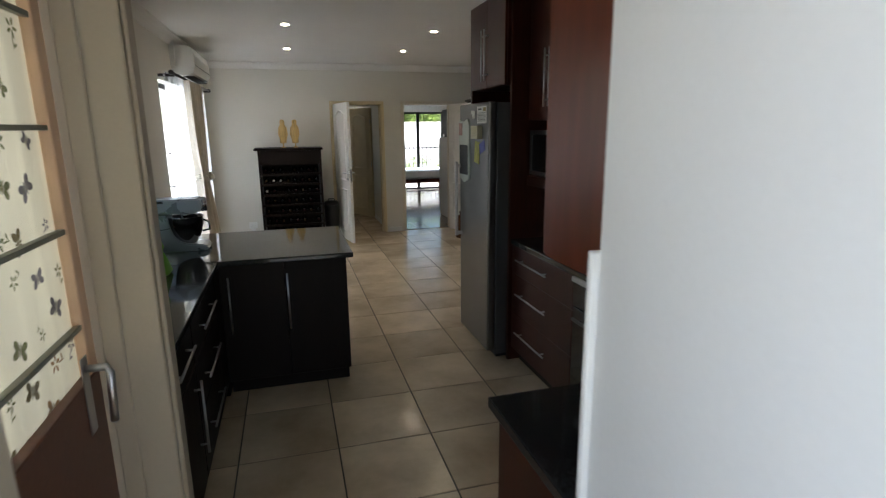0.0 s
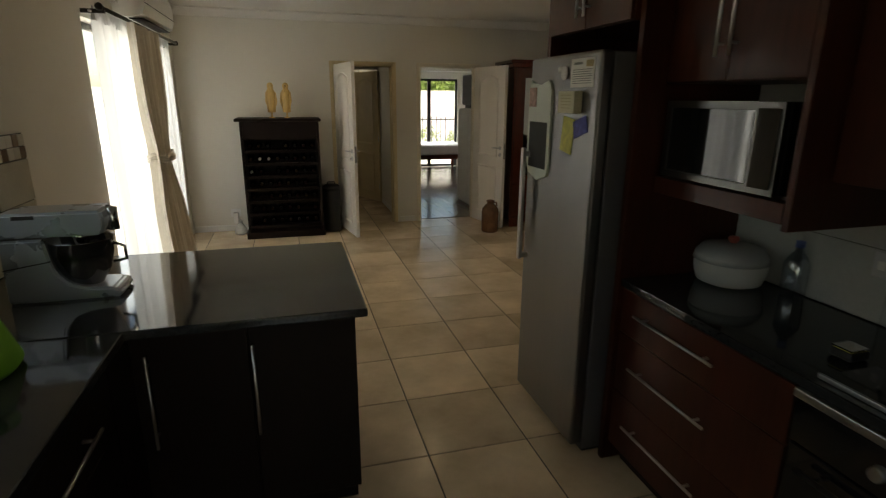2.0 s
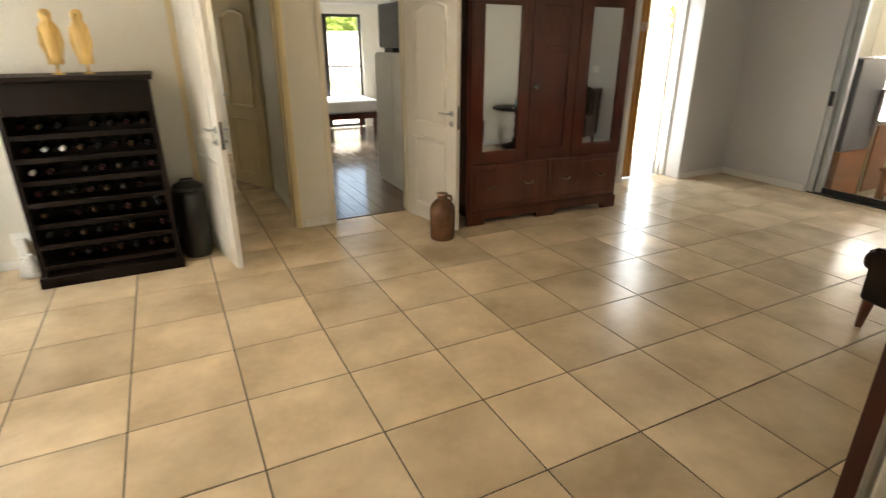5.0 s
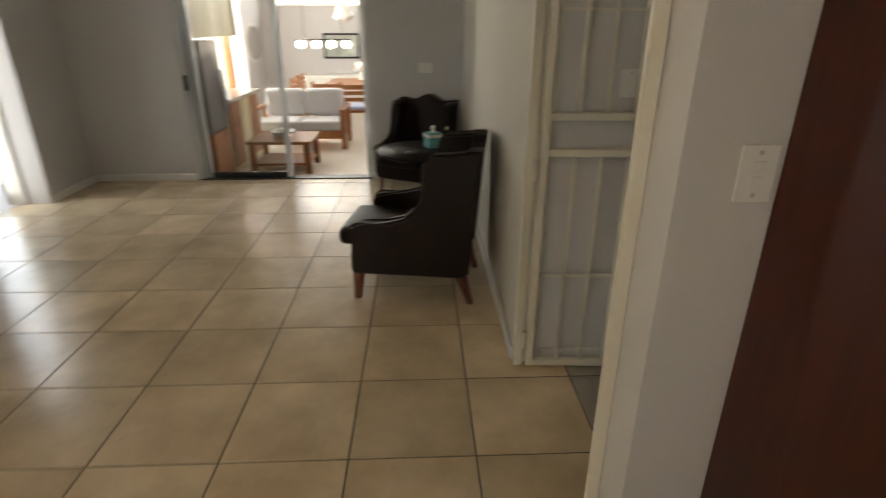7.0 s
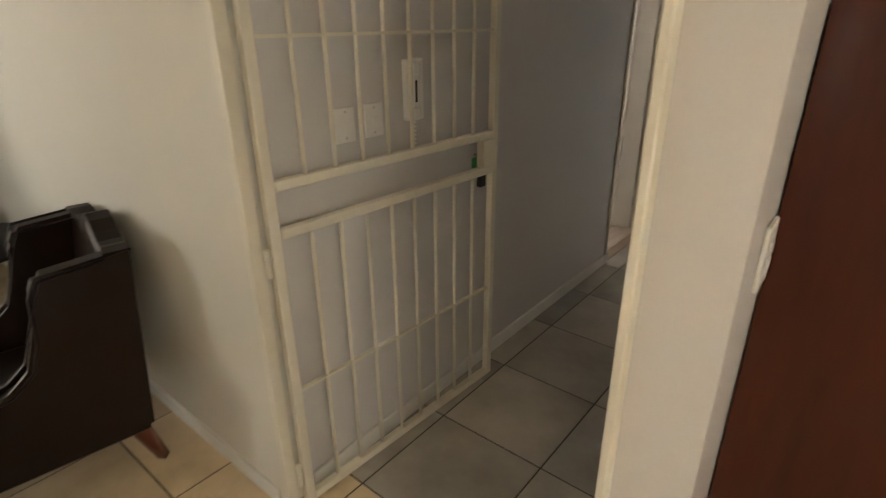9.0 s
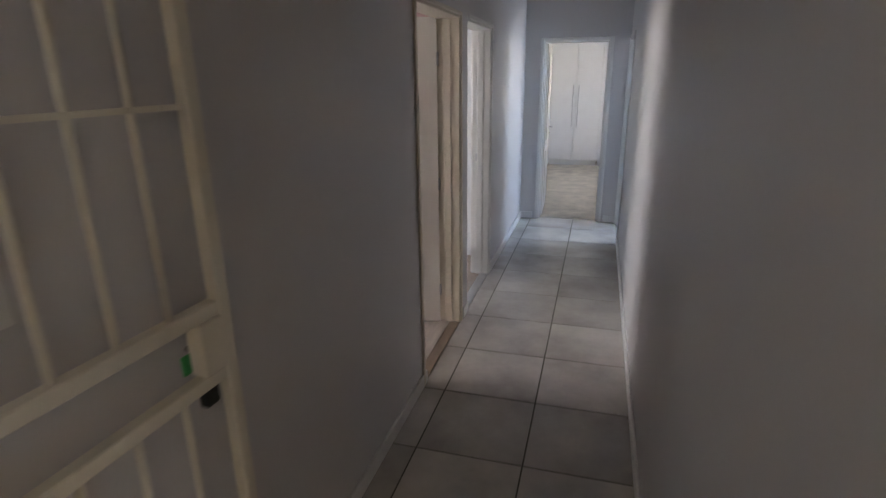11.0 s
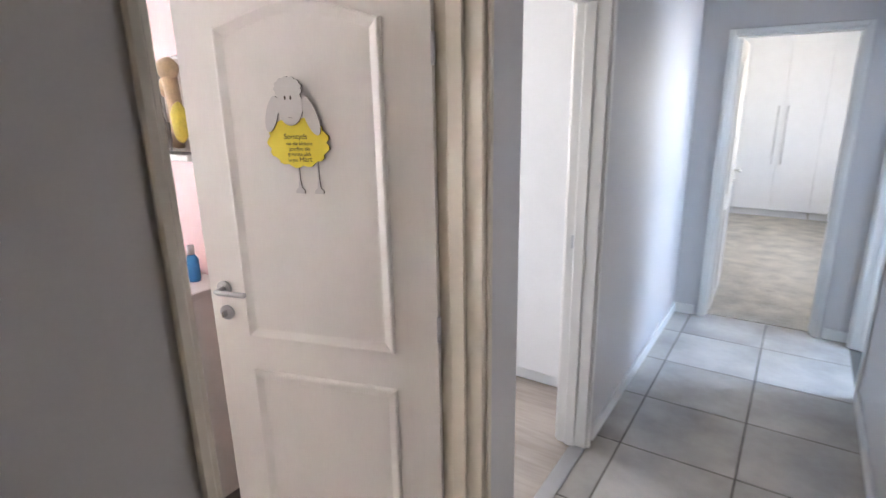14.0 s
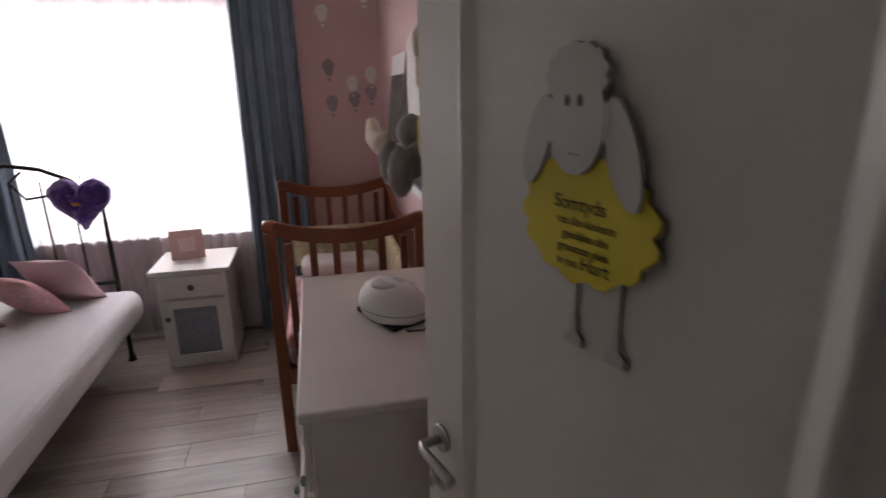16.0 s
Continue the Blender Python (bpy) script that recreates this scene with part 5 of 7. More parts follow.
# ---- back entrance ----
PRINT = sheer("cream_cotton_cloth", (0.80, 0.77, 0.66), 0.02)
# stile colour holds the warm light that falls from the backlit cloth
STILE_LIT = mat("stile_lit_peach", (0.74, 0.50, 0.32), 0.45, vary=0.08, scale=5, bump=0.04, stretch=(1, 1, 0.2))
BROWN_STEEL = mat("brown_painted_steel", (0.13, 0.055, 0.035), 0.45, vary=0.25, scale=6, bump=0.06)
door_frame("door_frame_4", "x", -1.25, 0.23, -3.95, -3.10, 2.1, TAUPE, "taupe painted steel door frame")
ed = thing("back_door", "closed brown steel back door with printed cloth behind its panes", "door", at=pose(-0.085, 0.19, 0))
part("lower_panel", B(-1.115, -1.085, -4.11, -3.33, 0.01, 1.06, 0.003, 1), BROWN_STEEL, ed)
for y0, y1 in ((-4.11, -4.06), (-3.38, -3.33)):
    part("stile", B(-1.113, -1.087, y0, y1, 1.06, 2.06, 0.003, 1), STILE_LIT, ed, "wooden stile, the glow of the cloth put into its peach colour")
for z in (1.19, 1.43, 1.67, 1.91):
    part("glazing_bar", B(-1.108, -1.092, -4.06, -3.38, z - 0.006, z + 0.006), mat("grey_green_bar", (0.25, 0.25, 0.2), 0.5), ed)
part("top_rail", B(-1.113, -1.087, -4.06, -3.38, 2.0, 2.06), FRAME_CREAM, ed)
part("pane", B(-1.106, -1.104, -4.06, -3.38, 1.06, 2.0), PANE, ed)
pc = part("printed_cloth", B(-1.126, -1.124, -4.10, -3.34, 1.0, 2.05), PRINT, ed, "cream cloth printed with butterflies and flowers")
PRINTS = [sheer("faded_print", c, 0.1) for c in ((0.14, 0.11, 0.05), (0.13, 0.15, 0.06), (0.15, 0.14, 0.19), (0.26, 0.13, 0.05))]
rnd = random.Random(21)
for i in range(7):
    for j in range(10):
        y, z, a = -4.06 + 0.108 * (i + 0.5 * (j % 2)) + rnd.uniform(-0.02, 0.02), 1.03 + 0.105 * j + rnd.uniform(-0.02, 0.02), rnd.uniform(0, math.tau)
        if y > -3.36:
            continue
        bm, m = bmesh.new(), rnd.uniform(0.55, 1.0)
        if rnd.random() < 0.6:
            spots = [(0, 0, 0.004, 0.02, 0)] + [(sx * 0.019, sz, 0.017, 0.011, sx * (0.6 if sz > 0 else -0.6)) for sx in (-1, 1) for sz in (0.011, -0.010)]
        else:
            spots = [(0.016 * math.cos(k * math.tau / 5), 0.016 * math.sin(k * math.tau / 5), 0.011, 0.005, k * math.tau / 5) for k in range(5)] + [(0.0, -0.036, 0.0022, 0.02, 0.1), (0.012, -0.04, 0.010, 0.004, 0.5)]
        for u, v, ru, rv, tl in spots:
            pts = [(u + ru * math.cos(k * 0.785) * math.cos(tl) - rv * math.sin(k * 0.785) * math.sin(tl), v + ru * math.cos(k * 0.785) * math.sin(tl) + rv * math.sin(k * 0.785) * math.cos(tl)) for k in range(8)]
            bm.faces.new([bm.verts.new((-1.1236, y + m * (p * math.cos(a) - q * math.sin(a)), z + m * (p * math.sin(a) + q * math.cos(a)))) for p, q in pts])
        part("motif", bm, rnd.choice(PRINTS), pc)
bm = tube(bmesh.new(), [(-1.085, -3.43, 1.10), (-1.035, -3.43, 1.10), (-1.025, -3.44, 1.09), (-1.025, -3.46, 0.97)], 0.010, 8)
part("handle", bm, STEEL, ed, "bent steel lever handle")
part("lock_plate", B(-1.084, -1.08, -3.45, -3.41, 0.93, 1.13, 0.002, 1), STEEL, ed)


# ---- corridor ----
GATE = mat("cream_gate_enamel", (0.72, 0.68, 0.58), 0.35, vary=0.05, bump=0.03)
gt = thing("security_gate", "cream steel security gate folded open against the wall", "gate", at=pose(2.605, -0.30, 0, 0, 0, -93))
GW = 1.10
for x in (0.0, GW - 0.035):
    part("stile", B(x, x + 0.035, -0.015, 0.015, 0.02, 2.09, 0.003, 1), GATE, gt)
for z in (0.02, 1.065, 1.215, 2.06):
    part("rail", B(0.035, GW - 0.035, -0.015, 0.015, z, z + 0.032, 0.003, 1), GATE, gt)
for z in (0.505, 1.63):
    part("tie_bar", B(0.035, GW - 0.035, -0.008, 0.008, z, z + 0.010), GATE, gt)
for k in range(8):
    x = 0.035 + (GW - 0.07) * (k + 1) / 9
    for z0, z1 in ((0.052, 1.065), (1.247, 2.06)):
        part("bar", tube(bmesh.new(), [(x, 0, z0), (x, 0, z1)], 0.0075, 8), GATE, gt)
lk = part("lock_box", B(GW - 0.10, GW - 0.035, -0.02, 0.02, 1.098, 1.214, 0.003, 1), GATE, gt)
part("key", tube(bmesh.new(), [(GW - 0.07, 0.02, 1.14), (GW - 0.07, 0.055, 1.14)], 0.006, 8), CHROME, lk)
part("key_tag", B(GW - 0.095, GW - 0.06, 0.045, 0.052, 1.085, 1.13, 0.004), mat("green_plastic", (0.03, 0.30, 0.08), 0.4), lk, "green plastic key tag")
part("padlock", B(GW - 0.075, GW - 0.035, 0.016, 0.04, 1.0, 1.055, 0.006), BLACK, lk)
for z in (0.16, 1.0, 1.85):
    part("hinge", tube(bmesh.new(), [(-0.012, 0.0, z - 0.045), (-0.012, 0.0, z + 0.045)], 0.012, 8), GATE, gt)
gf = tagged(new("gate_frame"), "cream steel frame posts of the security gate", kind="structure")
part("post", B(2.625, 2.658, -0.288, -0.245, 0.0, 2.13, 0.003, 1), GATE, gf)
part("post", B(1.514, 1.532, -0.296, -0.26, 0.0, 2.13, 0.003, 1), GATE, gf)
part("header", B(1.533, 2.624, -0.296, -0.262, 2.10, 2.13), GATE, gf)


def switch_plate(label, at, w=0.075, h=0.115, rockers=1):
    """A wall plate that looks to -x, its middle at the origin."""
    ob = thing("light_switch", label, "switch", "wall plates", at)
    part("plate", B(-0.008, 0.0, -w / 2, w / 2, -h / 2, h / 2, 0.003, 2), WHITE_PLASTIC, ob)
    for k in range(rockers):
        z = (k - (rockers - 1) / 2) * 0.03
        part("rocker", B(-0.0115, -0.0075, -0.012, 0.012, z - 0.011, z + 0.011, 0.002, 1), WHITE_PLASTIC, ob)
    for z in (-h / 2 + 0.015, h / 2 - 0.015):
        part("screw", B(-0.0088, -0.0078, -0.004, 0.004, z - 0.004, z + 0.004), STEEL, ob)
    return ob


switch_plate("white double light switch at the end of the kitchen wall", pose(XK - 0.001, -0.45, 1.31), rockers=2)
switch_plate("white blank wall plate behind the gate", pose(XL - 0.001, -0.665, 1.355), 0.085, 0.115, 0)
switch_plate("white light switch plate behind the gate", pose(XL - 0.001, -0.795, 1.355), 0.085, 0.115, 1)
ic = thing("intercom", "white wall intercom handset with a coiled cord", "intercom")
part("base", B(2.63, 2.659, -1.04, -0.95, 1.33, 1.545, 0.006, 2), WHITE_PLASTIC, ic)
part("handset", box(box(B(2.60, 2.629, -0.985, -0.945, 1.335, 1.54, 0.008, 2), 2.595, 2.63, -0.988, -0.942, 1.335, 1.385, 0.01, 2), 2.595, 2.63, -0.988, -0.942, 1.49, 1.54, 0.01, 2), WHITE_PLASTIC, ic)
part("slot", B(2.5985, 2.6005, -0.968, -0.958, 1.40, 1.475), GAP, ic)
bm = bmesh.new()
tube(bm, [(2.625 + 0.012 * math.cos(k * 0.9), -0.97 + 0.008 * math.sin(k * 0.9), 1.335 - 0.0022 * k) for k in range(46)], 0.003, 5)
part("cord", bm, WHITE_PLASTIC, ic)

skirting([(XL, YC - 0.12, XL, -3.09, -1), (XL, -3.975, XL, -4.115, -1), (XL, -4.985, XL, YE, -1), (XR, -0.28, XR, -6.05, 1), (XR, YE + 0.0, 1.68, YE, 1), (2.51, YE, XL - 0.015, YE, 1)], 0.08)
door_frame("door_frame_5", "x", XL, 0.14, -3.92, -3.03, 2.04, FRAME_CREAM, "cream painted timber door frame", lip=0.006)
door_frame("door_frame_6", "x", XL, 0.14, -4.93, -4.12, 2.04, TRIM, "white painted timber door frame", bare=True, lip=0.012)
door_frame("door_frame_7", "y", YE - 0.14, 0.14, 1.72, 2.46, 2.04, TRIM, "white painted timber door frame", lip=0.02)
door_frame("door_frame_8", "x", XK, XR - XK, -6.88, -6.10, 2.04, TRIM, "white painted timber door frame", lip=0.02)
solid("strike_plate", B(2.745, 2.77, -4.902, -4.8995, 1.0, 1.06), STEEL, "small steel strike plate in the door jamb", "strike plate")
panel_door("open white panelled door of the end room", 0.72, pose(2.43, YE - 0.15, 0, 0, 0, -88))
setting("threshold", B(XL + 0.0, XL + 0.07, -3.89, -3.06, -0.002, 0.006, 0.002, 1), mat("wood_threshold", (0.25, 0.18, 0.13), 0.4), "wooden threshold strip")
setting("threshold", B(XL + 0.0, XL + 0.07, -4.90, -4.125, -0.002, 0.006, 0.002, 1), STEEL, "metal threshold strip")

# end room: carpet and white built-in cupboards
CARPET = mat("beige_shag_carpet", (0.42, 0.38, 0.30), 0.95, vary=0.45, scale=5, bump=0.6, fine=90, depth=0.02, sheen=0.3)
setting("floor_end", B(0.9, 3.6, -11.9, YE - 0.07, -0.06, 0.004), CARPET, "beige shag carpet")
WHITE_CUP = mat("white_cupboard_lacquer", (0.82, 0.83, 0.83), 0.3, vary=0.03)
for k in range(3):
    cb = cabinet("white floor-to-ceiling built-in cupboard with bar handles", 0.9, 0.6, 0, 2.5, [("door", 0.0, 0.45, 0.1, 2.5, 0.40, 1.1, 0.75, True), ("door", 0.45, 0.9, 0.1, 2.5, 0.50, 1.1, 0.75, True)], FACE_N(1.81 + 0.9 * k - 0.01, -11.1), 0.1, "built_in_cupboard", WHITE_CUP, "white cupboards")
for k in range(2):
    cabinet("white built-in cupboard seen through the second doorway", 0.95, 0.55, 0, 2.5, [("door", 0.0, 0.475, 0.1, 2.5), ("door", 0.475, 0.95, 0.1, 2.5)], FACE_N(3.765 + 0.955 * k, -5.33), 0.1, "built_in_cupboard", WHITE_CUP, "white cupboards")

# ---- the bedroom door and its sheep sign ----
bd = panel_door("open white panelled bedroom door with a sheep sign", 0.79, pose(2.795, -3.885, 0, 0, 0, 17), handle_z=1.07)
SIGNW = mat("pale_grey_painted_board", (0.62, 0.60, 0.57), 0.5, vary=0.03)
SIGNY = mat("yellow_painted_board", (0.80, 0.66, 0.05), 0.5, vary=0.05)
EDGE = mat("dark_burnt_edge", (0.05, 0.035, 0.025), 0.7)
LETTER = mat("brown_ink", (0.06, 0.035, 0.02), 0.7)
sg = thing("sheep_sign", "wooden sheep sign with a yellow fleece and a hand-lettered motto", "sign", at=pose(2.795, -3.885, 0, 0, 0, 17) @ pose(0.415, 0.0262, 1.56, 0, 0, 180))


def board(outline, y, t, material, name, label=""):
    """A flat sawn board that looks to -y, with a dark sawn edge."""
    face = prism(bmesh.new(), outline, y - t, y - t + 0.0012)
    p = part(name, face, material, sg, label)
    cx, cz = sum(o[0] for o in outline) / len(outline), sum(o[1] for o in outline) / len(outline)
    part("edge", prism(bmesh.new(), outline, y - t + 0.0012, y), EDGE, p)
    return p


def oval(cx, cz, rx, rz, bumps=0, amp=0.0, n=48, tilt=0.0, a0=0.0):
    pts = []
    for k in range(n):
        a = k * math.tau / n
        s = 1 + amp * abs(math.sin(a * bumps / 2)) if bumps else 1
        x, z = rx * s * math.cos(a), rz * s * math.sin(a)
        pts.append((cx + x * math.cos(tilt) - z * math.sin(tilt), cz + x * math.sin(tilt) + z * math.cos(tilt)))
    return pts


board(oval(0.012, -0.018, 0.090, 0.065, 13, 0.13), 0.0, 0.006, SIGNY, "fleece", "yellow scalloped fleece")
board(oval(-0.002, 0.086, 0.041, 0.056), -0.006, 0.005, SIGNW, "face")
board(oval(-0.004, 0.130, 0.040, 0.030, 13, 0.13), -0.006, 0.0053, SIGNW, "forelock")
board(oval(-0.062, 0.062, 0.019, 0.052, tilt=-0.3), -0.006, 0.004, SIGNW, "ear")
board(oval(0.062, 0.056, 0.020, 0.056, tilt=0.35), -0.006, 0.004, SIGNW, "ear")
for x in (0.004, 0.066):
    board([(x - 0.001, -0.155), (x + 0.003, -0.155), (x + 0.003, -0.072), (x - 0.001, -0.072)], 0.001, 0.004, SIGNW, "leg")
    board([(x - 0.014, -0.165), (x + 0.014, -0.165), (x + 0.015, -0.155), (x + 0.006, -0.148), (x + 0.004, -0.128), (x - 0.002, -0.128), (x - 0.004, -0.148), (x - 0.012, -0.154)], 0.0012, 0.005, SIGNW, "hoof")
for x in (-0.014, 0.004):
    part("eye", prism(bmesh.new(), oval(x, 0.106, 0.0028, 0.006, n=12), -0.0121, -0.0112), LETTER, sg)
for x in (-0.006, 0.002):
    part("nostril", prism(bmesh.new(), oval(x, 0.052, 0.0014, 0.0012, n=8), -0.0118, -0.0112), LETTER, sg)
for text, x, z, size in (("Somtyds", 0.006, -0.008, 0.022), ("vat die kleinste", 0.016, -0.025, 0.014), ("goedjies die", 0.016, -0.040, 0.014), ("grootste plek", 0.014, -0.055, 0.014), ("in jou", -0.008, -0.072, 0.014), ("Hart", 0.033, -0.072, 0.022)):
    cu = bpy.data.curves.new("lettering", "FONT")
    cu.body, cu.size, cu.align_x, cu.extrude = text, size, "CENTER", 0.0002
    cu.materials.append(LETTER)
    lt = new("lettering", cu)
    lt.parent = sg
    lt.matrix_basis = pose(x, -0.0064, z, 90, 0, 0)


# ---- pink bedroom ----
skirting([(XL + 0.9, -3.95, 6.6, -3.95, 1), (6.6, -3.93, 6.6, -0.37, -1)], 0.08)
w4 = tagged(new("window_4"), "white framed bedroom window", kind="structure")
for y0, y1 in ((-3.05, -3.0), (-2.32, -2.27), (-1.6, -1.55)):
    part("frame", B(6.70, 6.74, y0, y1, 0.75, 2.2), WHITE_PLASTIC, w4)
for z0, z1 in ((0.75, 0.80), (1.15, 1.18), (2.15, 2.2)):
    part("rail", B(6.70, 6.74, -3.0, -1.6, z0, z1), WHITE_PLASTIC, w4)
part("pane", B(6.718, 6.722, -3.0, -1.6, 0.80, 2.15), PANE, w4)
part("sill", B(6.55, 6.70, -3.05, -1.55, 0.735, 0.75, 0.004), TRIM, w4)
BLUEC = mat("slate_blue_curtain", (0.20, 0.275, 0.345), 0.7, vary=0.15, scale=6, bump=0.08, fine=150, sheen=0.3)
for y0, y1, s in ((-3.42, -2.98, 1), (-1.66, -1.15, 2)):
    c = thing("curtain", "long slate blue curtain hanging beside the window", "curtain", "blue curtains")
    part("cloth", drape(y0, y1, 0.02, 2.42, 6.50, 0.035, 5, 12, 70, lambda f: (0.0, 0.9 + 0.1 * f), s), BLUEC, c)
nc = thing("net_curtain", "white net curtain across the bedroom window", "curtain")
part("cloth", drape(-3.06, -1.56, 0.06, 2.38, 6.545, 0.012, 18, 8, 150), sheer("white_voile", (0.88, 0.86, 0.90), 0.22), nc)
cr = thing("curtain_rod", "white curtain rail over the bedroom window", "curtain rod")
part("rod", tube(bmesh.new(), [(6.52, -3.46, 2.42), (6.52, -1.1, 2.42)], 0.012, 8), WHITE_PLASTIC, cr)
for y in (-3.44, -1.12):
    part("bracket", B(6.52, 6.6, y - 0.01, y + 0.01, 2.41, 2.43), WHITE_PLASTIC, cr)

# chest of drawers
DRW = mat("cream_painted_furniture", (0.76, 0.71, 0.66), 0.4, vary=0.04, bump=0.03)
KNOB = mat("green_glass_knob", (0.25, 0.33, 0.30), 0.12, metal=0.4, vary=0.2)
ch = thing("chest_of_drawers", "cream painted chest of drawers with glass knobs, bottom drawer ajar", "chest of drawers", at=pose(4.74, -3.40, 0, 0, 0, 180))
part("carcass", B(0.0, 0.94, 0.002, 0.47, 0.05, 0.945, 0.003, 1), DRW, ch)
part("top", B(-0.015, 0.965, -0.025, 0.48, 0.947, 0.975, 0.006, 2), DRW, ch)
for x in (0.0, 0.9):
    for y in (0.01, 0.42):
        part("foot", B(x, x + 0.04, y, y + 0.04, 0.0, 0.05), DRW, ch)
for k, (z0, z1, pull) in enumerate(((0.07, 0.27, 0.07), (0.28, 0.49, 0.02), (0.50, 0.71, 0.0), (0.72, 0.935, 0.0))):
    dr = part("drawer", B(0.025, 0.915, -0.018 - pull, 0.0 - pull, z0, z1, 0.004, 1), DRW, ch)
    if pull:
        part("drawer_box", B(0.04, 0.90, -pull + 0.001, 0.001, z0 + 0.02, z1 - 0.03), DRW, dr)
    for x in (0.22, 0.72):
        part("knob", lathe(bmesh.new(), [(0.006, 0), (0.006, 0.012), (0.016, 0.02), (0.014, 0.03), (0, 0.033)], 12), KNOB, dr, "faceted greenish glass knob").matrix_basis = pose(x, -0.018 - pull, (z0 + z1) / 2, 90, 0, 0)

# portable radio on it
rd = thing("cd_player", "white rounded portable radio with a folded handle", "radio", at=pose(4.28, -3.675, 0.976, 0, 0, 25) @ Matrix.Scale(0.86, 4))
bm = lathe(bmesh.new(), [(0.0, 0.006), (0.125, 0.006), (0.148, 0.02), (0.158, 0.05), (0.152, 0.085), (0.128, 0.118), (0.09, 0.136), (0.04, 0.143), (0.0, 0.144)], 40, (0, 0, 0), 1, 0.76)
for v in bm.verts:
    if v.co.z > 0.06:
        v.co.z -= 0.25 * max(0.0, -v.co.y)
part("body", bm, WHITE_PLASTIC, rd)
part("seam", lathe(bmesh.new(), [(0.1585, 0.050), (0.1592, 0.0515), (0.1585, 0.053)], 40, (0, 0, 0), 1, 0.76), mat("grey_seam", (0.3, 0.3, 0.31), 0.5), rd)
part("base", B(-0.13, 0.13, -0.09, 0.09, 0.0, 0.02, 0.006), BLACK, rd)
part("disc_lid", lathe(bmesh.new(), [(0.06, 0.132), (0.062, 0.138), (0.045, 0.142), (0, 0.143)], 28, (0, 0.025, 0)), mat("pale_grey_plastic", (0.55, 0.55, 0.56), 0.3), rd)
for x in (-0.085, 0.085):
    part("speaker_grille", lathe(bmesh.new(), [(0.0, -0.002), (0.034, -0.002), (0.036, 0.001), (0.03, 0.003), (0, 0.004)], 20), mat("grey_grille", (0.32, 0.32, 0.33), 0.6, vary=0.3, scale=90), rd).matrix_basis = pose(x, -0.114, 0.06, 84, 0, 0)
for k in range(4):
    part("button", B(-0.05 + 0.025 * k, -0.035 + 0.025 * k, -0.085, -0.078, 0.085, 0.10, 0.002, 1), mat("grey_button", (0.25, 0.25, 0.27), 0.4), rd)
part("handle", tube(bmesh.new(), [(-0.115, 0, 0.05), (-0.13, -0.03, 0.09), (-0.06, -0.06, 0.125), (0.06, -0.06, 0.125), (0.13, -0.03, 0.09), (0.115, 0, 0.05)], 0.008, 8), WHITE_PLASTIC, rd)
part("cable", tube(bmesh.new(), [(-0.11, 0.03, 0.02), (-0.16, 0.05, 0.006), (-0.19, 0.0, 0.006), (-0.15, -0.05, 0.006), (-0.08, -0.10, 0.006)], 0.004, 6), BLACK, rd)

# cot
COT = mat("chestnut_stained_wood", (0.20, 0.052, 0.018), 0.3, vary=0.3, scale=5, bump=0.03, stretch=(1, 1, 0.2), coat=0.2)
co = thing("cot", "chestnut-stained wooden cot with slatted ends", "cot")
CX0, CX1, CY0, CY1 = 5.0, 6.12, -3.93, -3.27
for x in (CX0, CX1):
    for y in (CY0, CY1):
        part("post", box(B(x, x + 0.05, y, y + 0.05, 0, 1.10, 0.006), x - 0.004, x + 0.054, y - 0.004, y + 0.054, 1.10, 1.15, 0.015, 3), COT, co)
    rows = []
    bm = bmesh.new()
    for k in range(13):
        u = k / 12
        y = CY0 + 0.05 + (CY1 - CY0 - 0.05) * u
        z = 1.03 + 0.05 * (2 * u - 1) ** 2
        rows.append([bm.verts.new((x + a, y, z + b)) for a, b in ((0.012, 0), (0.038, 0), (0.038, 0.065), (0.012, 0.065))])
    for r, s in zip(rows, rows[1:]):
        for k in range(4):
            bm.faces.new((r[k], r[(k + 1) % 4], s[(k + 1) % 4], s[k]))
    part("top_rail", bm, COT, co)
    part("lower_rail", B(x + 0.012, x + 0.038, CY0 + 0.05, CY1, 0.36, 0.44, 0.004, 1), COT, co)
    for k in range(6):
        y = CY0 + 0.05 + (CY1 - CY0 - 0.05) * (k + 0.5) / 6
        part("spindle", B(x + 0.017, x + 0.033, y - 0.016, y + 0.016, 0.44, 1.045, 0.003, 1), COT, co)
part("side_rail", B(CX0 + 0.05, CX1, CY1 + 0.012, CY1 + 0.038, 0.40, 0.50, 0.004, 1), COT, co)
part("wall_side", B(CX0 + 0.05, CX1, CY0 + 0.012, CY0 + 0.038, 0.40, 0.50, 0.004, 1), COT, co)
bm = tube(bmesh.new(), [(CX0 + 0.05, CY0 + 0.025, 1.09), (CX0 + 0.35, CY0 + 0.025, 1.0), (CX0 + 0.75, CY0 + 0.025, 1.0), (CX1, CY0 + 0.025, 1.12)], 0.022, 8)
part("wall_rail", bm, COT, co)
for k in range(10):
    x = CX0 + 0.12 + 0.1 * k
    part("spindle", B(x - 0.012, x + 0.012, CY0 + 0.017, CY0 + 0.033, 0.50, 1.01, 0.003, 1), COT, co)
part("slat_base", B(CX0 + 0.05, CX1, CY0 + 0.04, CY1 + 0.01, 0.40, 0.43), COT, co)
QUILT = mat("pink_patchwork_quilt", (0.62, 0.24, 0.30), 0.85, vary=0.5, scale=14, bump=0.2, fine=60, dark=(0.55, 0.16, 0.24), light=(0.80, 0.55, 0.52))
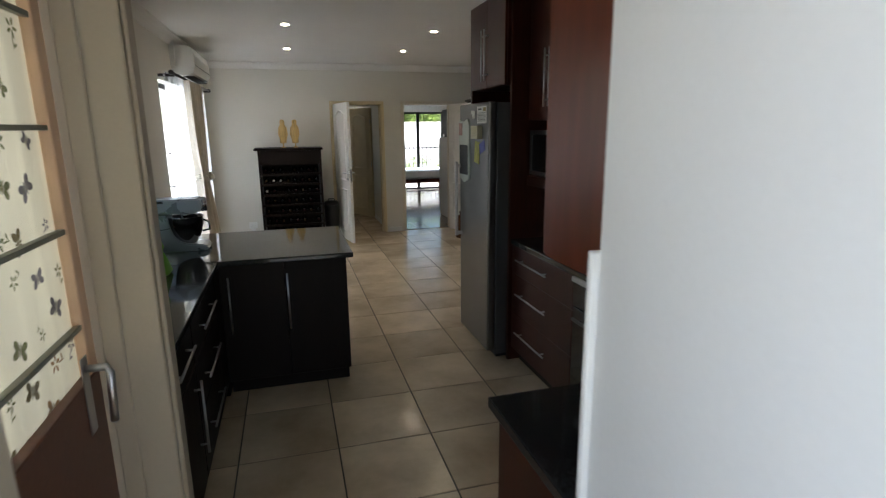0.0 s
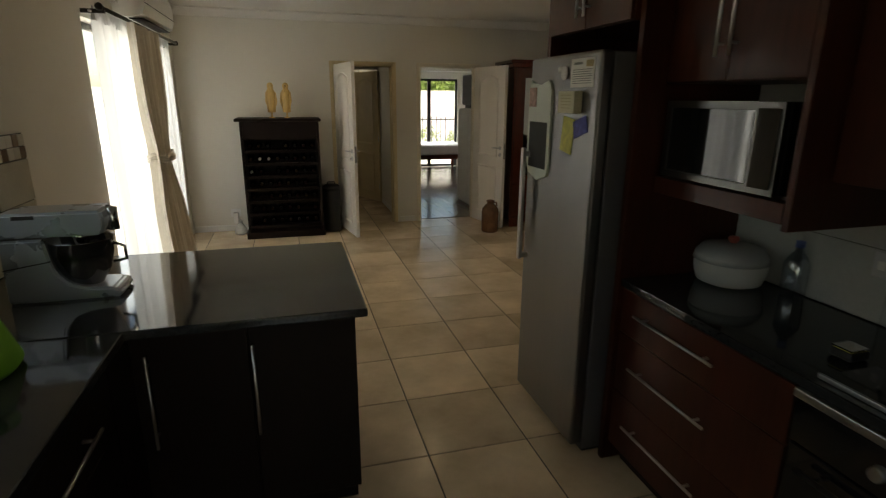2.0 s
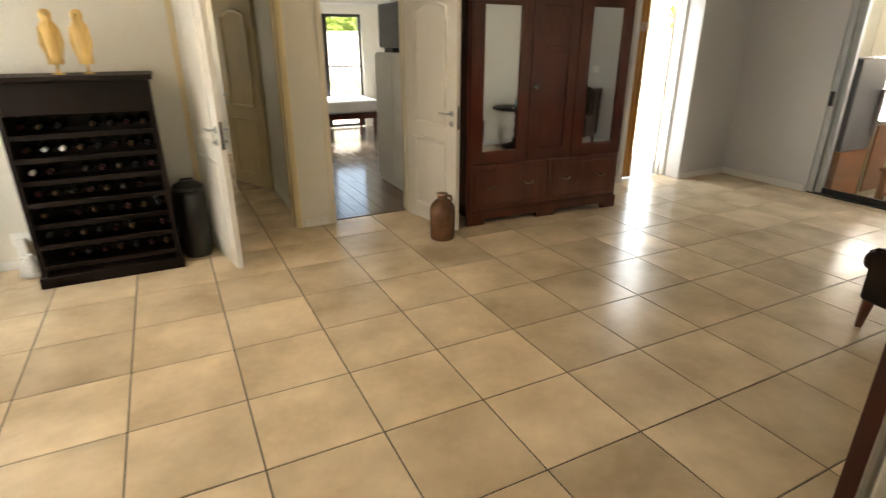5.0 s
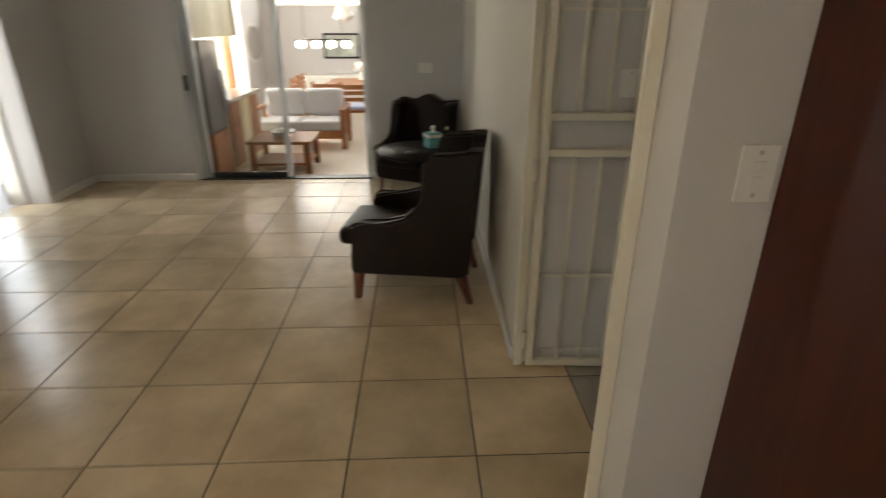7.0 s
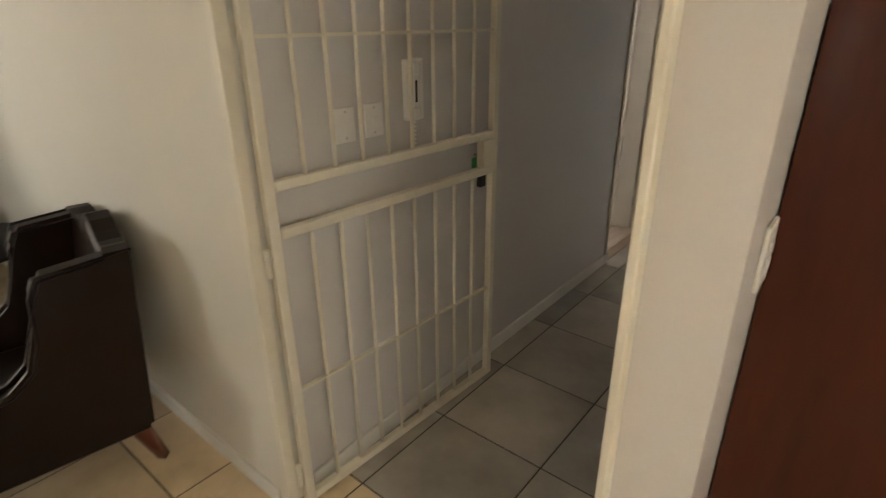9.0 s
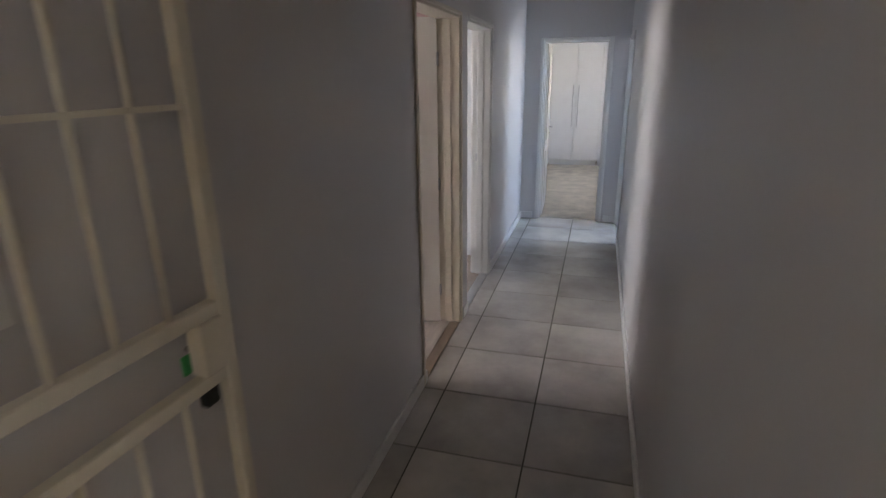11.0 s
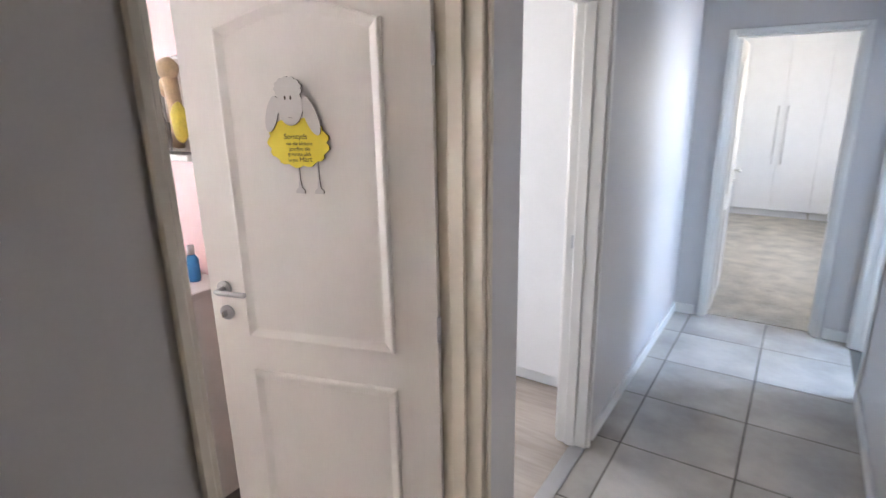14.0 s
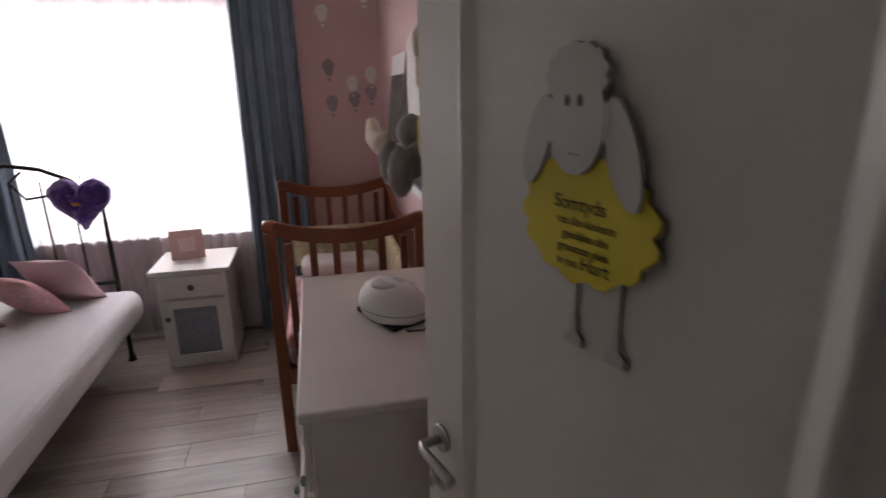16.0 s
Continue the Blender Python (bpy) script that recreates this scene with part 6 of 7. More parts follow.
YQ = mat("yellow_floral_cotton", (0.68, 0.52, 0.22), 0.85, vary=0.5, scale=18, bump=0.2, light=(0.8, 0.7, 0.5))
mt = thing("cot_mattress", "cot mattress under a pink patchwork quilt", "mattress")
part("mattress", B(CX0 + 0.06, CX1 - 0.01, CY0 + 0.045, CY1 - 0.0, 0.431, 0.54, 0.03, 3), WHITE_PLASTIC, mt)
part("quilt", B(CX0 + 0.055, CX1 - 0.25, CY0 + 0.042, CY1 + 0.008, 0.50, 0.60, 0.04, 4), QUILT, mt)
bp = thing("cot_bumper", "yellow floral padded bumper tied inside the cot", "bumper")
part("pad", B(CX1 - 0.06, CX1 - 0.005, CY0 + 0.06, CY1 - 0.01, 0.603, 0.86, 0.025, 3), YQ, bp)
part("pad", B(CX0 + 0.2, CX1 - 0.07, CY0 + 0.042, CY0 + 0.085, 0.603, 0.84, 0.02, 3), YQ, bp)
solid("pillow", B(CX1 - 0.33, CX1 - 0.08, CY0 + 0.12, CY1 - 0.06, 0.605, 0.70, 0.045, 4), mat("white_cotton", (0.75, 0.72, 0.70), 0.9, vary=0.08, bump=0.1), "white pillow at the head of the cot", "pillow")

# bedside cabinet
ns = thing("bedside_cabinet", "white bedside cabinet with one drawer and a woven door panel", "bedside cabinet", at=pose(6.05, -2.46, 0, 0, 0, -90) @ Matrix.Scale(1.06, 4))
part("carcass", B(0, 0.38, 0.002, 0.40, 0.0, 0.595, 0.003, 1), TRIM, ns)
part("top", B(-0.03, 0.41, -0.03, 0.405, 0.597, 0.62, 0.004, 1), TRIM, ns)
dr = part("drawer", B(0.02, 0.36, -0.016, 0.0, 0.45, 0.58, 0.004, 1), TRIM, ns)
part("drawer_knob", lathe(bmesh.new(), [(0.006, 0), (0.006, 0.012), (0.018, 0.02), (0.0, 0.034)], 12), KNOB, dr).matrix_basis = pose(0.19, -0.016, 0.515, 90, 0, 0)
d = part("door", slab("y", -0.016, 0.016, 0.02, 0.36, 0.04, 0.435, [(0.07, 0.31, 0.09, 0.385)]), TRIM, ns)
part("woven_panel", B(0.071, 0.309, -0.008, -0.003, 0.091, 0.384), mat("grey_woven_panel", (0.24, 0.26, 0.30), 0.7, vary=0.25, scale=60, bump=0.3, fine=220), d, "grey woven panel")
part("door_knob", lathe(bmesh.new(), [(0.006, 0), (0.006, 0.012), (0.016, 0.02), (0.0, 0.032)], 12), KNOB, d).matrix_basis = pose(0.045, -0.016, 0.33, 90, 0, 0)
pf = thing("picture_card", "pink greeting card standing on the bedside cabinet", "card", at=pose(6.27, -2.62, 0.659, 0, 0, -82))
part("card", B(-0.10, 0.10, -0.004, 0.004, 0, 0.19), mat("pale_pink_card", (0.66, 0.42, 0.40), 0.6, vary=0.06), pf)
part("print", B(-0.05, 0.05, -0.0055, -0.0042, 0.05, 0.14), mat("white_print", (0.72, 0.55, 0.53), 0.6, vary=0.3, scale=40), pf)
part("stand", B(-0.02, 0.02, 0.004, 0.05, 0.0, 0.004), PAPER, pf)

# daybed
IRON = mat("black_wrought_iron", (0.015, 0.014, 0.014), 0.5, metal=0.3, vary=0.2)
bdn = thing("daybed", "black iron daybed with scrolled end", "bed")
for x in (6.24, 4.25):
    for y in (-2.19, -1.28):
        part("post", lathe(bmesh.new(), [(0.028, 0), (0.02, 0.03), (0.014, 0.06), (0.014, 0.94 if x > 6 else 0.6), (0.0, 0.96 if x > 6 else 0.62)], 12, (x, y, 0.0)), IRON, bdn)
for z in (0.30, 0.55):
    part("end_rail", tube(bmesh.new(), [(6.24, -2.19, z), (6.24, -1.28, z)], 0.012, 8), IRON, bdn)
part("scroll", tube(bmesh.new(), [(6.24, -2.19, 1.02), (6.24, -2.05, 1.20), (6.24, -1.90, 1.27), (6.24, -1.73, 1.30), (6.24, -1.5, 1.25), (6.24, -1.28, 1.02)], 0.012, 8), IRON, bdn)
part("scroll", tube(bmesh.new(), [(6.24, -2.19, 0.90), (6.24, -2.19, 1.02)], 0.012, 8), IRON, bdn)
part("scroll", tube(bmesh.new(), [(6.24, -1.28, 0.90), (6.24, -1.28, 1.02)], 0.012, 8), IRON, bdn)
part("scroll", tube(bmesh.new(), [(6.24, -2.02, 1.22), (6.24, -1.95, 1.12), (6.24, -1.80, 1.10), (6.24, -1.73, 1.20), (6.24, -1.80, 1.26)], 0.008, 8), IRON, bdn)
for k in range(5):
    y = -2.04 + 0.155 * k
    part("upright", tube(bmesh.new(), [(6.24, y, 0.55), (6.24, y, 1.2)], 0.007, 6), IRON, bdn)
for y in (-2.19, -1.28):
    part("side_rail", tube(bmesh.new(), [(4.25, y, 0.30), (6.24, y, 0.30)], 0.016, 8), IRON, bdn)
SHEET = mat("white_bedspread", (0.78, 0.77, 0.79), 0.85, vary=0.05, scale=5, bump=0.25, fine=25, depth=0.01)
bm = B(4.28, 6.20, -2.34, -1.25, 0.315, 0.52, 0.07, 5)
for v in bm.verts:
    v.co.z += 0.012 * noise.noise(v.co * 4)
ms = solid("mattress", bm, SHEET, "daybed mattress under a loose white bedspread", "mattress")
GING = mat("pink_gingham", (0.70, 0.40, 0.42), 0.85, vary=0.25, scale=40, bump=0.2, fine=150)


def cushion(x, y, z, s, tilt, turn, material, label):
    bm = bmesh.new()
    n = 12
    for side in (-1, 1):
        grid = [[bm.verts.new(((i / n - 0.5) * s * (1 - 0.08 * math.cos((j / n - 0.5) * math.pi)), side * 0.07 * (math.cos((i / n - 0.5) * math.pi) * math.cos((j / n - 0.5) * math.pi)) ** 0.45 if 0 < i < n and 0 < j < n else 0.0, (j / n - 0.5) * s * (1 - 0.08 * math.cos((i / n - 0.5) * math.pi)))) for i in range(n + 1)] for j in range(n + 1)]
        for a, b in zip(grid, grid[1:]):
            for i in range(n):
                bm.faces.new((a[i], a[i + 1], b[i + 1], b[i])).smooth = True
    bmesh.ops.remove_doubles(bm, verts=bm.verts, dist=0.0005)
    return solid("cushion", bm, material, label, "cushion", "bed cushions", pose(x, y, z + s / 2 * math.cos(radians(tilt)), tilt, 0, turn))


cushion(6.02, -1.98, 0.50, 0.38, -35, 75, mat("pale_pink_cotton", (0.68, 0.48, 0.52), 0.85, vary=0.08, bump=0.15), "pale pink cushion leaning on the bed end")
cushion(5.86, -1.86, 0.50, 0.36, -42, 62, GING, "pink gingham cushion on the daybed")
cushion(5.66, -1.62, 0.50, 0.36, -40, 80, mat("brown_check_cotton", (0.26, 0.20, 0.20), 0.85, vary=0.4, scale=40, bump=0.2), "brown checked cushion on the daybed")
# heart cushion hung on the bed end
bm = bmesh.new()
n = 40
PUR = mat("purple_plush", (0.075, 0.018, 0.22), 0.9, vary=0.5, scale=30, bump=0.8, fine=120, depth=0.02, sheen=0.6)
prev = None
rnd = random.Random(4)
layers = []
for d, s in ((-0.06, 0.35), (-0.05, 0.75), (-0.025, 0.95), (0, 1.0), (0.025, 0.95), (0.05, 0.75), (0.06, 0.35)):
    ring = []
    for k in range(n):
        a = k * math.tau / n
        hx, hz = 16 * math.sin(a) ** 3, 13 * math.cos(a) - 5 * math.cos(2 * a) - 2 * math.cos(3 * a) - math.cos(4 * a)
        f = 0.0108 * s * (1 + 0.05 * rnd.uniform(-1, 1))
        ring.append(bm.verts.new((d + 0.008 * rnd.uniform(-1, 1), hx * f, hz * f)))
    layers.append(ring)
for r, q in zip(layers, layers[1:]):
    for k in range(n):
        bm.faces.new((r[k], r[(k + 1) % n], q[(k + 1) % n], q[k])).smooth = True
bm.faces.new(layers[0])
bm.faces.new(layers[-1][::-1])
hc = thing("heart_cushion", "purple plush heart cushion hanging on the bed end", "cushion", at=pose(6.17, -2.11, 1.09, 0, 0, -8))
part("heart", bm, PUR, hc)
part("emblem", lathe(bmesh.new(), [(0.0, -0.012), (0.02, -0.008), (0.028, 0), (0.02, 0.008), (0, 0.012)], 12, (-0.064, 0, -0.01), 0.3, 1), mat("gold_thread", (0.45, 0.22, 0.05), 0.6), hc)
part("loop", tube(bmesh.new(), [(0, 0, 0.10), (0.03, 0, 0.14), (0.07, 0, 0.10)], 0.004, 6), PUR, hc)

# shelf with toys and books on the south wall
sh = thing("wall_shelf", "white wall shelf crowded with toys and books", "shelf")
SX0, SX1, SY, SZ = 3.60, 4.29, -3.655, 1.497
part("board", B(SX0, SX1, -3.949, SY, SZ - 0.022, SZ, 0.003, 1), TRIM, sh)
for x in (3.68, 4.25):
    part("bracket", B(x - 0.008, x + 0.008, -3.949, -3.72, SZ - 0.036, SZ - 0.0225, 0.002, 1), STEEL, sh, "small steel bracket")
pbk = thing("picture_book", "hardback book with a dark photographic cover, standing on the shelf", "book", at=pose(4.045, -3.672, SZ + 0.001, 6, 0, 0))
part("cover", B(0.0, 0.215, -0.008, 0.0, 0.0, 0.275, 0.002, 1), mat("pale_book_board", (0.60, 0.55, 0.52), 0.5, vary=0.06), pbk)
part("pages", B(0.004, 0.211, -0.026, -0.0082, 0.003, 0.272), PAPER, pbk)
part("cover_photo", B(0.002, 0.213, 0.0002, 0.0016, 0.004, 0.222), mat("dark_photo_print", (0.04, 0.028, 0.024), 0.8, spec=0.1, vary=0.8, scale=16, fine=60, dark=(0.02, 0.013, 0.012), light=(0.12, 0.075, 0.05)), pbk, "dark photographic print")
for x0, w, h, y in ((3.79, 0.24, 0.31, -3.70), (3.61, 0.17, 0.30, -3.715)):
    outl = [(x0, SZ + 0.001), (x0 + w, SZ + 0.001)] + [(x0 + w / 2 + w / 2 * math.cos(a), SZ + h - 0.05 + 0.05 * math.sin(a)) for a in [k * math.pi / 10 for k in range(11)]]
    hb = thing("headboard_panel", "cream board with a rounded top leaning on the shelf", "ornament", "cream boards")
    part("panel", prism(bmesh.new(), outl, y - 0.018, y), mat("warm_cream_board", (0.55, 0.47, 0.40), 0.5, vary=0.06), hb)
    part("white_edge", tube(bmesh.new(), [(x, y - 0.009, z) for x, z in outl[1:]] + [(outl[0][0], y - 0.009, outl[0][1])], 0.010, 6), TRIM, hb, "white painted edge")
ball = [(0.0, -1), (0.38, -0.92), (0.71, -0.71), (0.92, -0.38), (1, 0), (0.92, 0.38), (0.71, 0.71), (0.38, 0.92), (0, 1)]


def plush(label, colour, blobs, limbs=()):
    """A soft toy from rounded stuffed shapes: (x, y, z, rx, ry, rz) and limbs along points."""
    bm = bmesh.new()
    for x, y, z, rx, ry, rz in blobs:
        lathe(bm, [(a * rx, b * rz) for a, b in ball], 16, (x, y, z), 1, ry / rx)
    for pts, radii in limbs:
        tube(bm, pts, radii, 12)
    rnd = random.Random(9)
    for v in bm.verts:
        v.co += Vector((rnd.uniform(-1, 1), rnd.uniform(-1, 1), rnd.uniform(-1, 1))) * 0.0018
    return solid("soft_toy", bm, mat(label.split()[0] + "_plush", colour, 0.95, vary=0.2, scale=30, bump=0.5, fine=160, sheen=0.5), label, "soft toy", "plush toys")


plush("grey plush animal with its feet over the shelf edge", (0.24, 0.215, 0.205),
      [(3.835, -3.625, SZ + 0.03, 0.036, 0.026, 0.05), (3.70, -3.625, SZ + 0.03, 0.036, 0.026, 0.05), (3.765, -3.66, SZ + 0.10, 0.042, 0.03, 0.036)],
      [([(3.835, -3.63, SZ + 0.04), (3.81, -3.67, SZ + 0.05), (3.77, -3.68, SZ + 0.08)], [0.032, 0.03, 0.03]), ([(3.705, -3.63, SZ + 0.04), (3.72, -3.67, SZ + 0.05), (3.76, -3.68, SZ + 0.08)], [0.032, 0.03, 0.03])])
plush("yellow plush toy sitting against the cream boards", (0.74, 0.60, 0.10), [(3.645, -3.675, SZ + 0.10, 0.03, 0.025, 0.065)])
plush("tan plush toy with a round head on the shelf", (0.62, 0.45, 0.28), [(3.68, -3.68, SZ + 0.265, 0.042, 0.03, 0.036), (3.70, -3.682, SZ + 0.21, 0.03, 0.025, 0.035)], [([(3.68, -3.68, SZ + 0.25), (3.67, -3.685, SZ + 0.12), (3.69, -3.685, SZ + 0.02)], [0.025, 0.022, 0.02])])
plush("cream plush legs hanging over the shelf end", (0.68, 0.57, 0.43), [(4.22, -3.73, SZ + 0.045, 0.07, 0.05, 0.044)],
      [([(4.25, -3.70, SZ + 0.042), (4.36, -3.67, SZ + 0.022), (4.47, -3.66, SZ + 0.035), (4.52, -3.66, SZ + 0.085)], [0.038, 0.036, 0.03, 0.018]), ([(4.24, -3.75, SZ + 0.055), (4.36, -3.74, SZ + 0.045), (4.45, -3.74, SZ + 0.06), (4.49, -3.74, SZ + 0.10)], [0.034, 0.032, 0.028, 0.016])])
# balloon decals
DG, DWH = mat("grey_decal", (0.38, 0.33, 0.33), 0.6), mat("white_decal", (0.82, 0.78, 0.76), 0.6)
for y, z, m_ in ((-3.60, 1.835, DG), (-3.755, 1.73, DWH), (-3.765, 1.625, DG), (-3.61, 1.60, DG), (-3.885, 1.785, DWH), (-3.885, 1.67, DG), (-3.58, 2.18, DWH), (-3.86, 2.30, DWH)):
    dc = thing("wall_decal", "small hot-air balloon decal on the pink wall", "decal", "balloon decals")
    o = prism(bmesh.new(), [(0.044 * math.cos(a) * (1 if math.sin(a) > 0 else 0.75), 0.056 * math.sin(a)) for a in [k * math.tau / 20 for k in range(20)]], 0, 0.002)
    part("balloon", o, m_, dc)
    part("basket", prism(bmesh.new(), [(-0.010, -0.088), (0.010, -0.088), (0.013, -0.068), (-0.013, -0.068)], 0, 0.002), m_, dc)
    dc.matrix_world = pose(6.599, y, z, 0, 0, -90)
# cleaning bottle seen past the door
bl = thing("spray_bottle", "small blue and white bottle on the chest of drawers", "bottle", at=pose(3.91, -3.80, 0.976))
part("bottle", lathe(bmesh.new(), [(0.022, 0), (0.024, 0.01), (0.024, 0.09), (0.012, 0.11)], 14), mat("blue_plastic", (0.02, 0.22, 0.55), 0.35), bl)
part("cap", lathe(bmesh.new(), [(0.014, 0.11), (0.014, 0.145), (0, 0.147)], 12), WHITE_PLASTIC, bl)


# ---- garden room ----
FZ = -0.15
PALE_T = mat("pale_floor_tile", (0.62, 0.58, 0.52), 0.3, vary=0.08, scale=2, random=0.04)
setting("floor_garden", B(XE + 0.16, GR, -1.25, 3.45, FZ - 0.1, FZ), PALE_T, "pale tiled floor of the garden room")
TEAK = mat("orange_brown_teak", (0.30, 0.12, 0.04), 0.4, vary=0.3, scale=5, bump=0.04, stretch=(0.2, 1, 1))
LGREY = mat("light_grey_cushion_cloth", (0.58, 0.59, 0.63), 0.9, vary=0.06, bump=0.15, fine=200)
sf = thing("garden_sofa", "teak two-seater sofa with light grey cushions", "sofa", at=pose(8.45, 2.66, FZ, 0, 0, -90))
SW = 1.35
for x in (0.0, SW - 0.07):
    arm = part("arm", B(x, x + 0.07, -0.02, 0.75, 0.55, 0.59, 0.005, 1), TEAK, sf)
    part("leg", B(x, x + 0.07, -0.0, 0.07, 0, 0.55, 0.004, 1), TEAK, sf)
    part("leg", B(x, x + 0.07, 0.66, 0.73, 0, 0.55, 0.004, 1), TEAK, sf)
part("seat_rail", B(0.07, SW - 0.07, 0.0, 0.05, 0.16, 0.28, 0.004, 1), TEAK, sf)
part("seat_base", B(0.07, SW - 0.07, 0.05, 0.70, 0.22, 0.27), TEAK, sf)
part("back_rail", B(0.07, SW - 0.07, 0.68, 0.73, 0.55, 0.63, 0.004, 1), TEAK, sf)
for k in range(2):
    x = 0.075 + k * 0.603
    part("seat_cushion", B(x, x + 0.597, -0.01, 0.56, 0.275, 0.42, 0.04, 3), LGREY, sf)
    part("back_cushion", B(x, x + 0.597, 0.50, 0.67, 0.42, 0.83, 0.06, 3), LGREY, sf)
cf = thing("coffee_table", "low teak coffee table with a bowl on it", "table", at=pose(7.0, 1.55, FZ))
part("tabletop", B(0, 0.70, 0, 0.78, 0.37, 0.41, 0.005, 1), TEAK, cf)
for x in (0.02, 0.61):
    for y in (0.02, 0.69):
        part("leg", B(x, x + 0.07, y, y + 0.07, 0, 0.37, 0.004, 1), TEAK, cf)
part("lower_shelf", B(0.05, 0.65, 0.05, 0.73, 0.10, 0.13), TEAK, cf)
solid("glass_bowl", lathe(bmesh.new(), [(0.05, 0), (0.10, 0.02), (0.15, 0.06), (0.16, 0.075), (0.14, 0.06), (0.05, 0.015)], 24, (7.35, 1.95, FZ + 0.411)), mat("grey_ceramic", (0.35, 0.35, 0.36), 0.3), "shallow grey bowl on the coffee table", "bowl")
dt = thing("dining_table", "teak dining table in the garden room", "table", at=pose(9.9, 0.95, FZ))
part("tabletop", B(0, 1.6, 0, 0.95, 0.71, 0.76, 0.005, 1), TEAK, dt)
for x in (0.05, 1.46):
    for y in (0.05, 0.81):
        part("leg", B(x, x + 0.09, y, y + 0.09, 0, 0.71, 0.004, 1), TEAK, dt)
SKY = mat("pale_blue_cushion_cloth", (0.38, 0.45, 0.62), 0.9, vary=0.1, bump=0.1)


def bench(at, label):
    ob = thing("dining_chair", label, "chair", "garden dining chairs", at)
    part("seat", B(-0.24, 0.24, -0.24, 0.24, 0.40, 0.44, 0.004, 1), TEAK, ob)
    part("cushion", B(-0.23, 0.23, -0.23, 0.23, 0.441, 0.50, 0.02, 2), SKY, ob)
    for x in (-0.24, 0.19):
        for y in (-0.24, 0.19):
            part("leg", B(x, x + 0.05, y, y + 0.05, 0, 0.40 if y < 0 else 0.88, 0.003, 1), TEAK, ob)
    for z in (0.58, 0.68, 0.78):
        part("back_slat", B(-0.19, 0.19, 0.20, 0.225, z, z + 0.06, 0.003, 1), TEAK, ob)
    return ob


for x, y, r in ((9.62, 1.25, 90), (9.75, 1.72, 90), (10.4, 0.62, 180), (11.0, 0.62, 180), (10.4, 2.2, 0), (11.0, 2.2, 0)):
    bench(pose(x, y, FZ, 0, 0, r), "teak slat-back chair with a pale blue seat cushion")
ld = thing("table_lamp", "white shaded lamp on the dining table", "lamp", at=pose(11.1, 1.3, FZ + 0.761))
part("base", lathe(bmesh.new(), [(0.06, 0), (0.065, 0.02), (0.03, 0.05), (0.045, 0.12), (0.015, 0.2)], 16), WHITE_PLASTIC, ld)
part("shade", lathe(bmesh.new(), [(0.13, 0.18), (0.10, 0.32)], 20), PAPER, ld)
sb = thing("sideboard", "white sideboard against the far wall", "sideboard")
part("body", B(12.05, 12.45, 0.3, 2.6, FZ, 0.62, 0.005, 1), TRIM, sb)
for k in range(4):
    part("door", B(12.03, 12.048, 0.32 + 0.57 * k, 0.86 + 0.57 * k, FZ + 0.06, 0.58, 0.003, 1), TRIM, sb)
pc = thing("framed_picture", "dark-framed picture on the garden room wall", "picture")
part("frame", slab("x", 12.46, 0.035, 1.45, 2.2, 0.92, 1.42, [(1.49, 2.16, 0.96, 1.38)]), BLACK, pc)
part("print", B(12.47, 12.485, 1.492, 2.158, 0.962, 1.378), mat("grey_green_print", (0.40, 0.44, 0.40), 0.6, vary=0.5, scale=6), pc)
pc = thing("framed_picture", "pale framed panel on the garden room wall", "picture")
part("frame", slab("x", 12.465, 0.03, 0.55, 1.1, 0.75, 1.55, [(0.58, 1.07, 0.78, 1.52)]), TRIM, pc)
part("print", B(12.475, 12.485, 0.582, 1.068, 0.782, 1.518), mat("pale_print", (0.62, 0.63, 0.60), 0.6, vary=0.1), pc)
cl = thing("chandelier", "white tiered chandelier over the dining table", "chandelier", at=pose(10.9, 1.55, 0))
BULB = glow("cool_lamp", (1.0, 0.95, 0.85), 6.0)
part("rod", tube(bmesh.new(), [(0, 0, 1.95), (0, 0, 2.745)], 0.01, 8), WHITE_PLASTIC, cl)
part("crown", lathe(bmesh.new(), [(0.02, 1.62), (0.10, 1.66), (0.19, 1.70), (0.16, 1.76), (0.11, 1.80), (0.14, 1.86), (0.06, 1.92), (0.02, 1.97)], 24), mat("white_beads", (0.75, 0.74, 0.72), 0.4, vary=0.2, scale=60, bump=0.5), cl)
pn = thing("pendant_bar", "bar pendant with four glowing white globes", "pendant lamp", at=pose(9.6, 1.72, 0))
part("bar", tube(bmesh.new(), [(0, -0.42, 1.36), (0, 0.42, 1.36)], 0.012, 8), BLACK, pn)
for y in (-0.36, -0.12, 0.12, 0.36):
    part("globe", lathe(bmesh.new(), [(a * 0.07, b * 0.06) for a, b in ball], 16, (0, y, 1.29)), BULB, pn, "glowing white globe")
for y in (-0.3, 0.3):
    part("cord", tube(bmesh.new(), [(0, y, 1.36), (0, y, 2.748)], 0.004, 6), BLACK, pn)
# kitchenette along the garden room's north wall
PALEY = mat("pale_yellow_cupboard", (0.72, 0.66, 0.44), 0.4, vary=0.05)
kb = thing("kitchenette_cabinet", "red-brown and cream base cupboards of the kitchenette", "cabinet")
part("body", B(7.05, 8.25, 2.50, 3.44, FZ, 0.72), PALEY, kb)
for k in range(3):
    part("door", B(7.07 + 0.4 * k, 7.43 + 0.4 * k, 2.48, 2.498, FZ + 0.08, 0.70, 0.003, 1), TEAK if k != 1 else PALEY, kb)
part("counter", B(7.0, 8.28, 2.44, 3.44, 0.721, 0.76, 0.004), mat("cream_stone", (0.6, 0.56, 0.46), 0.2), kb)
fg = thing("grey_fridge", "tall dark grey fridge unit by the glass door", "fridge")
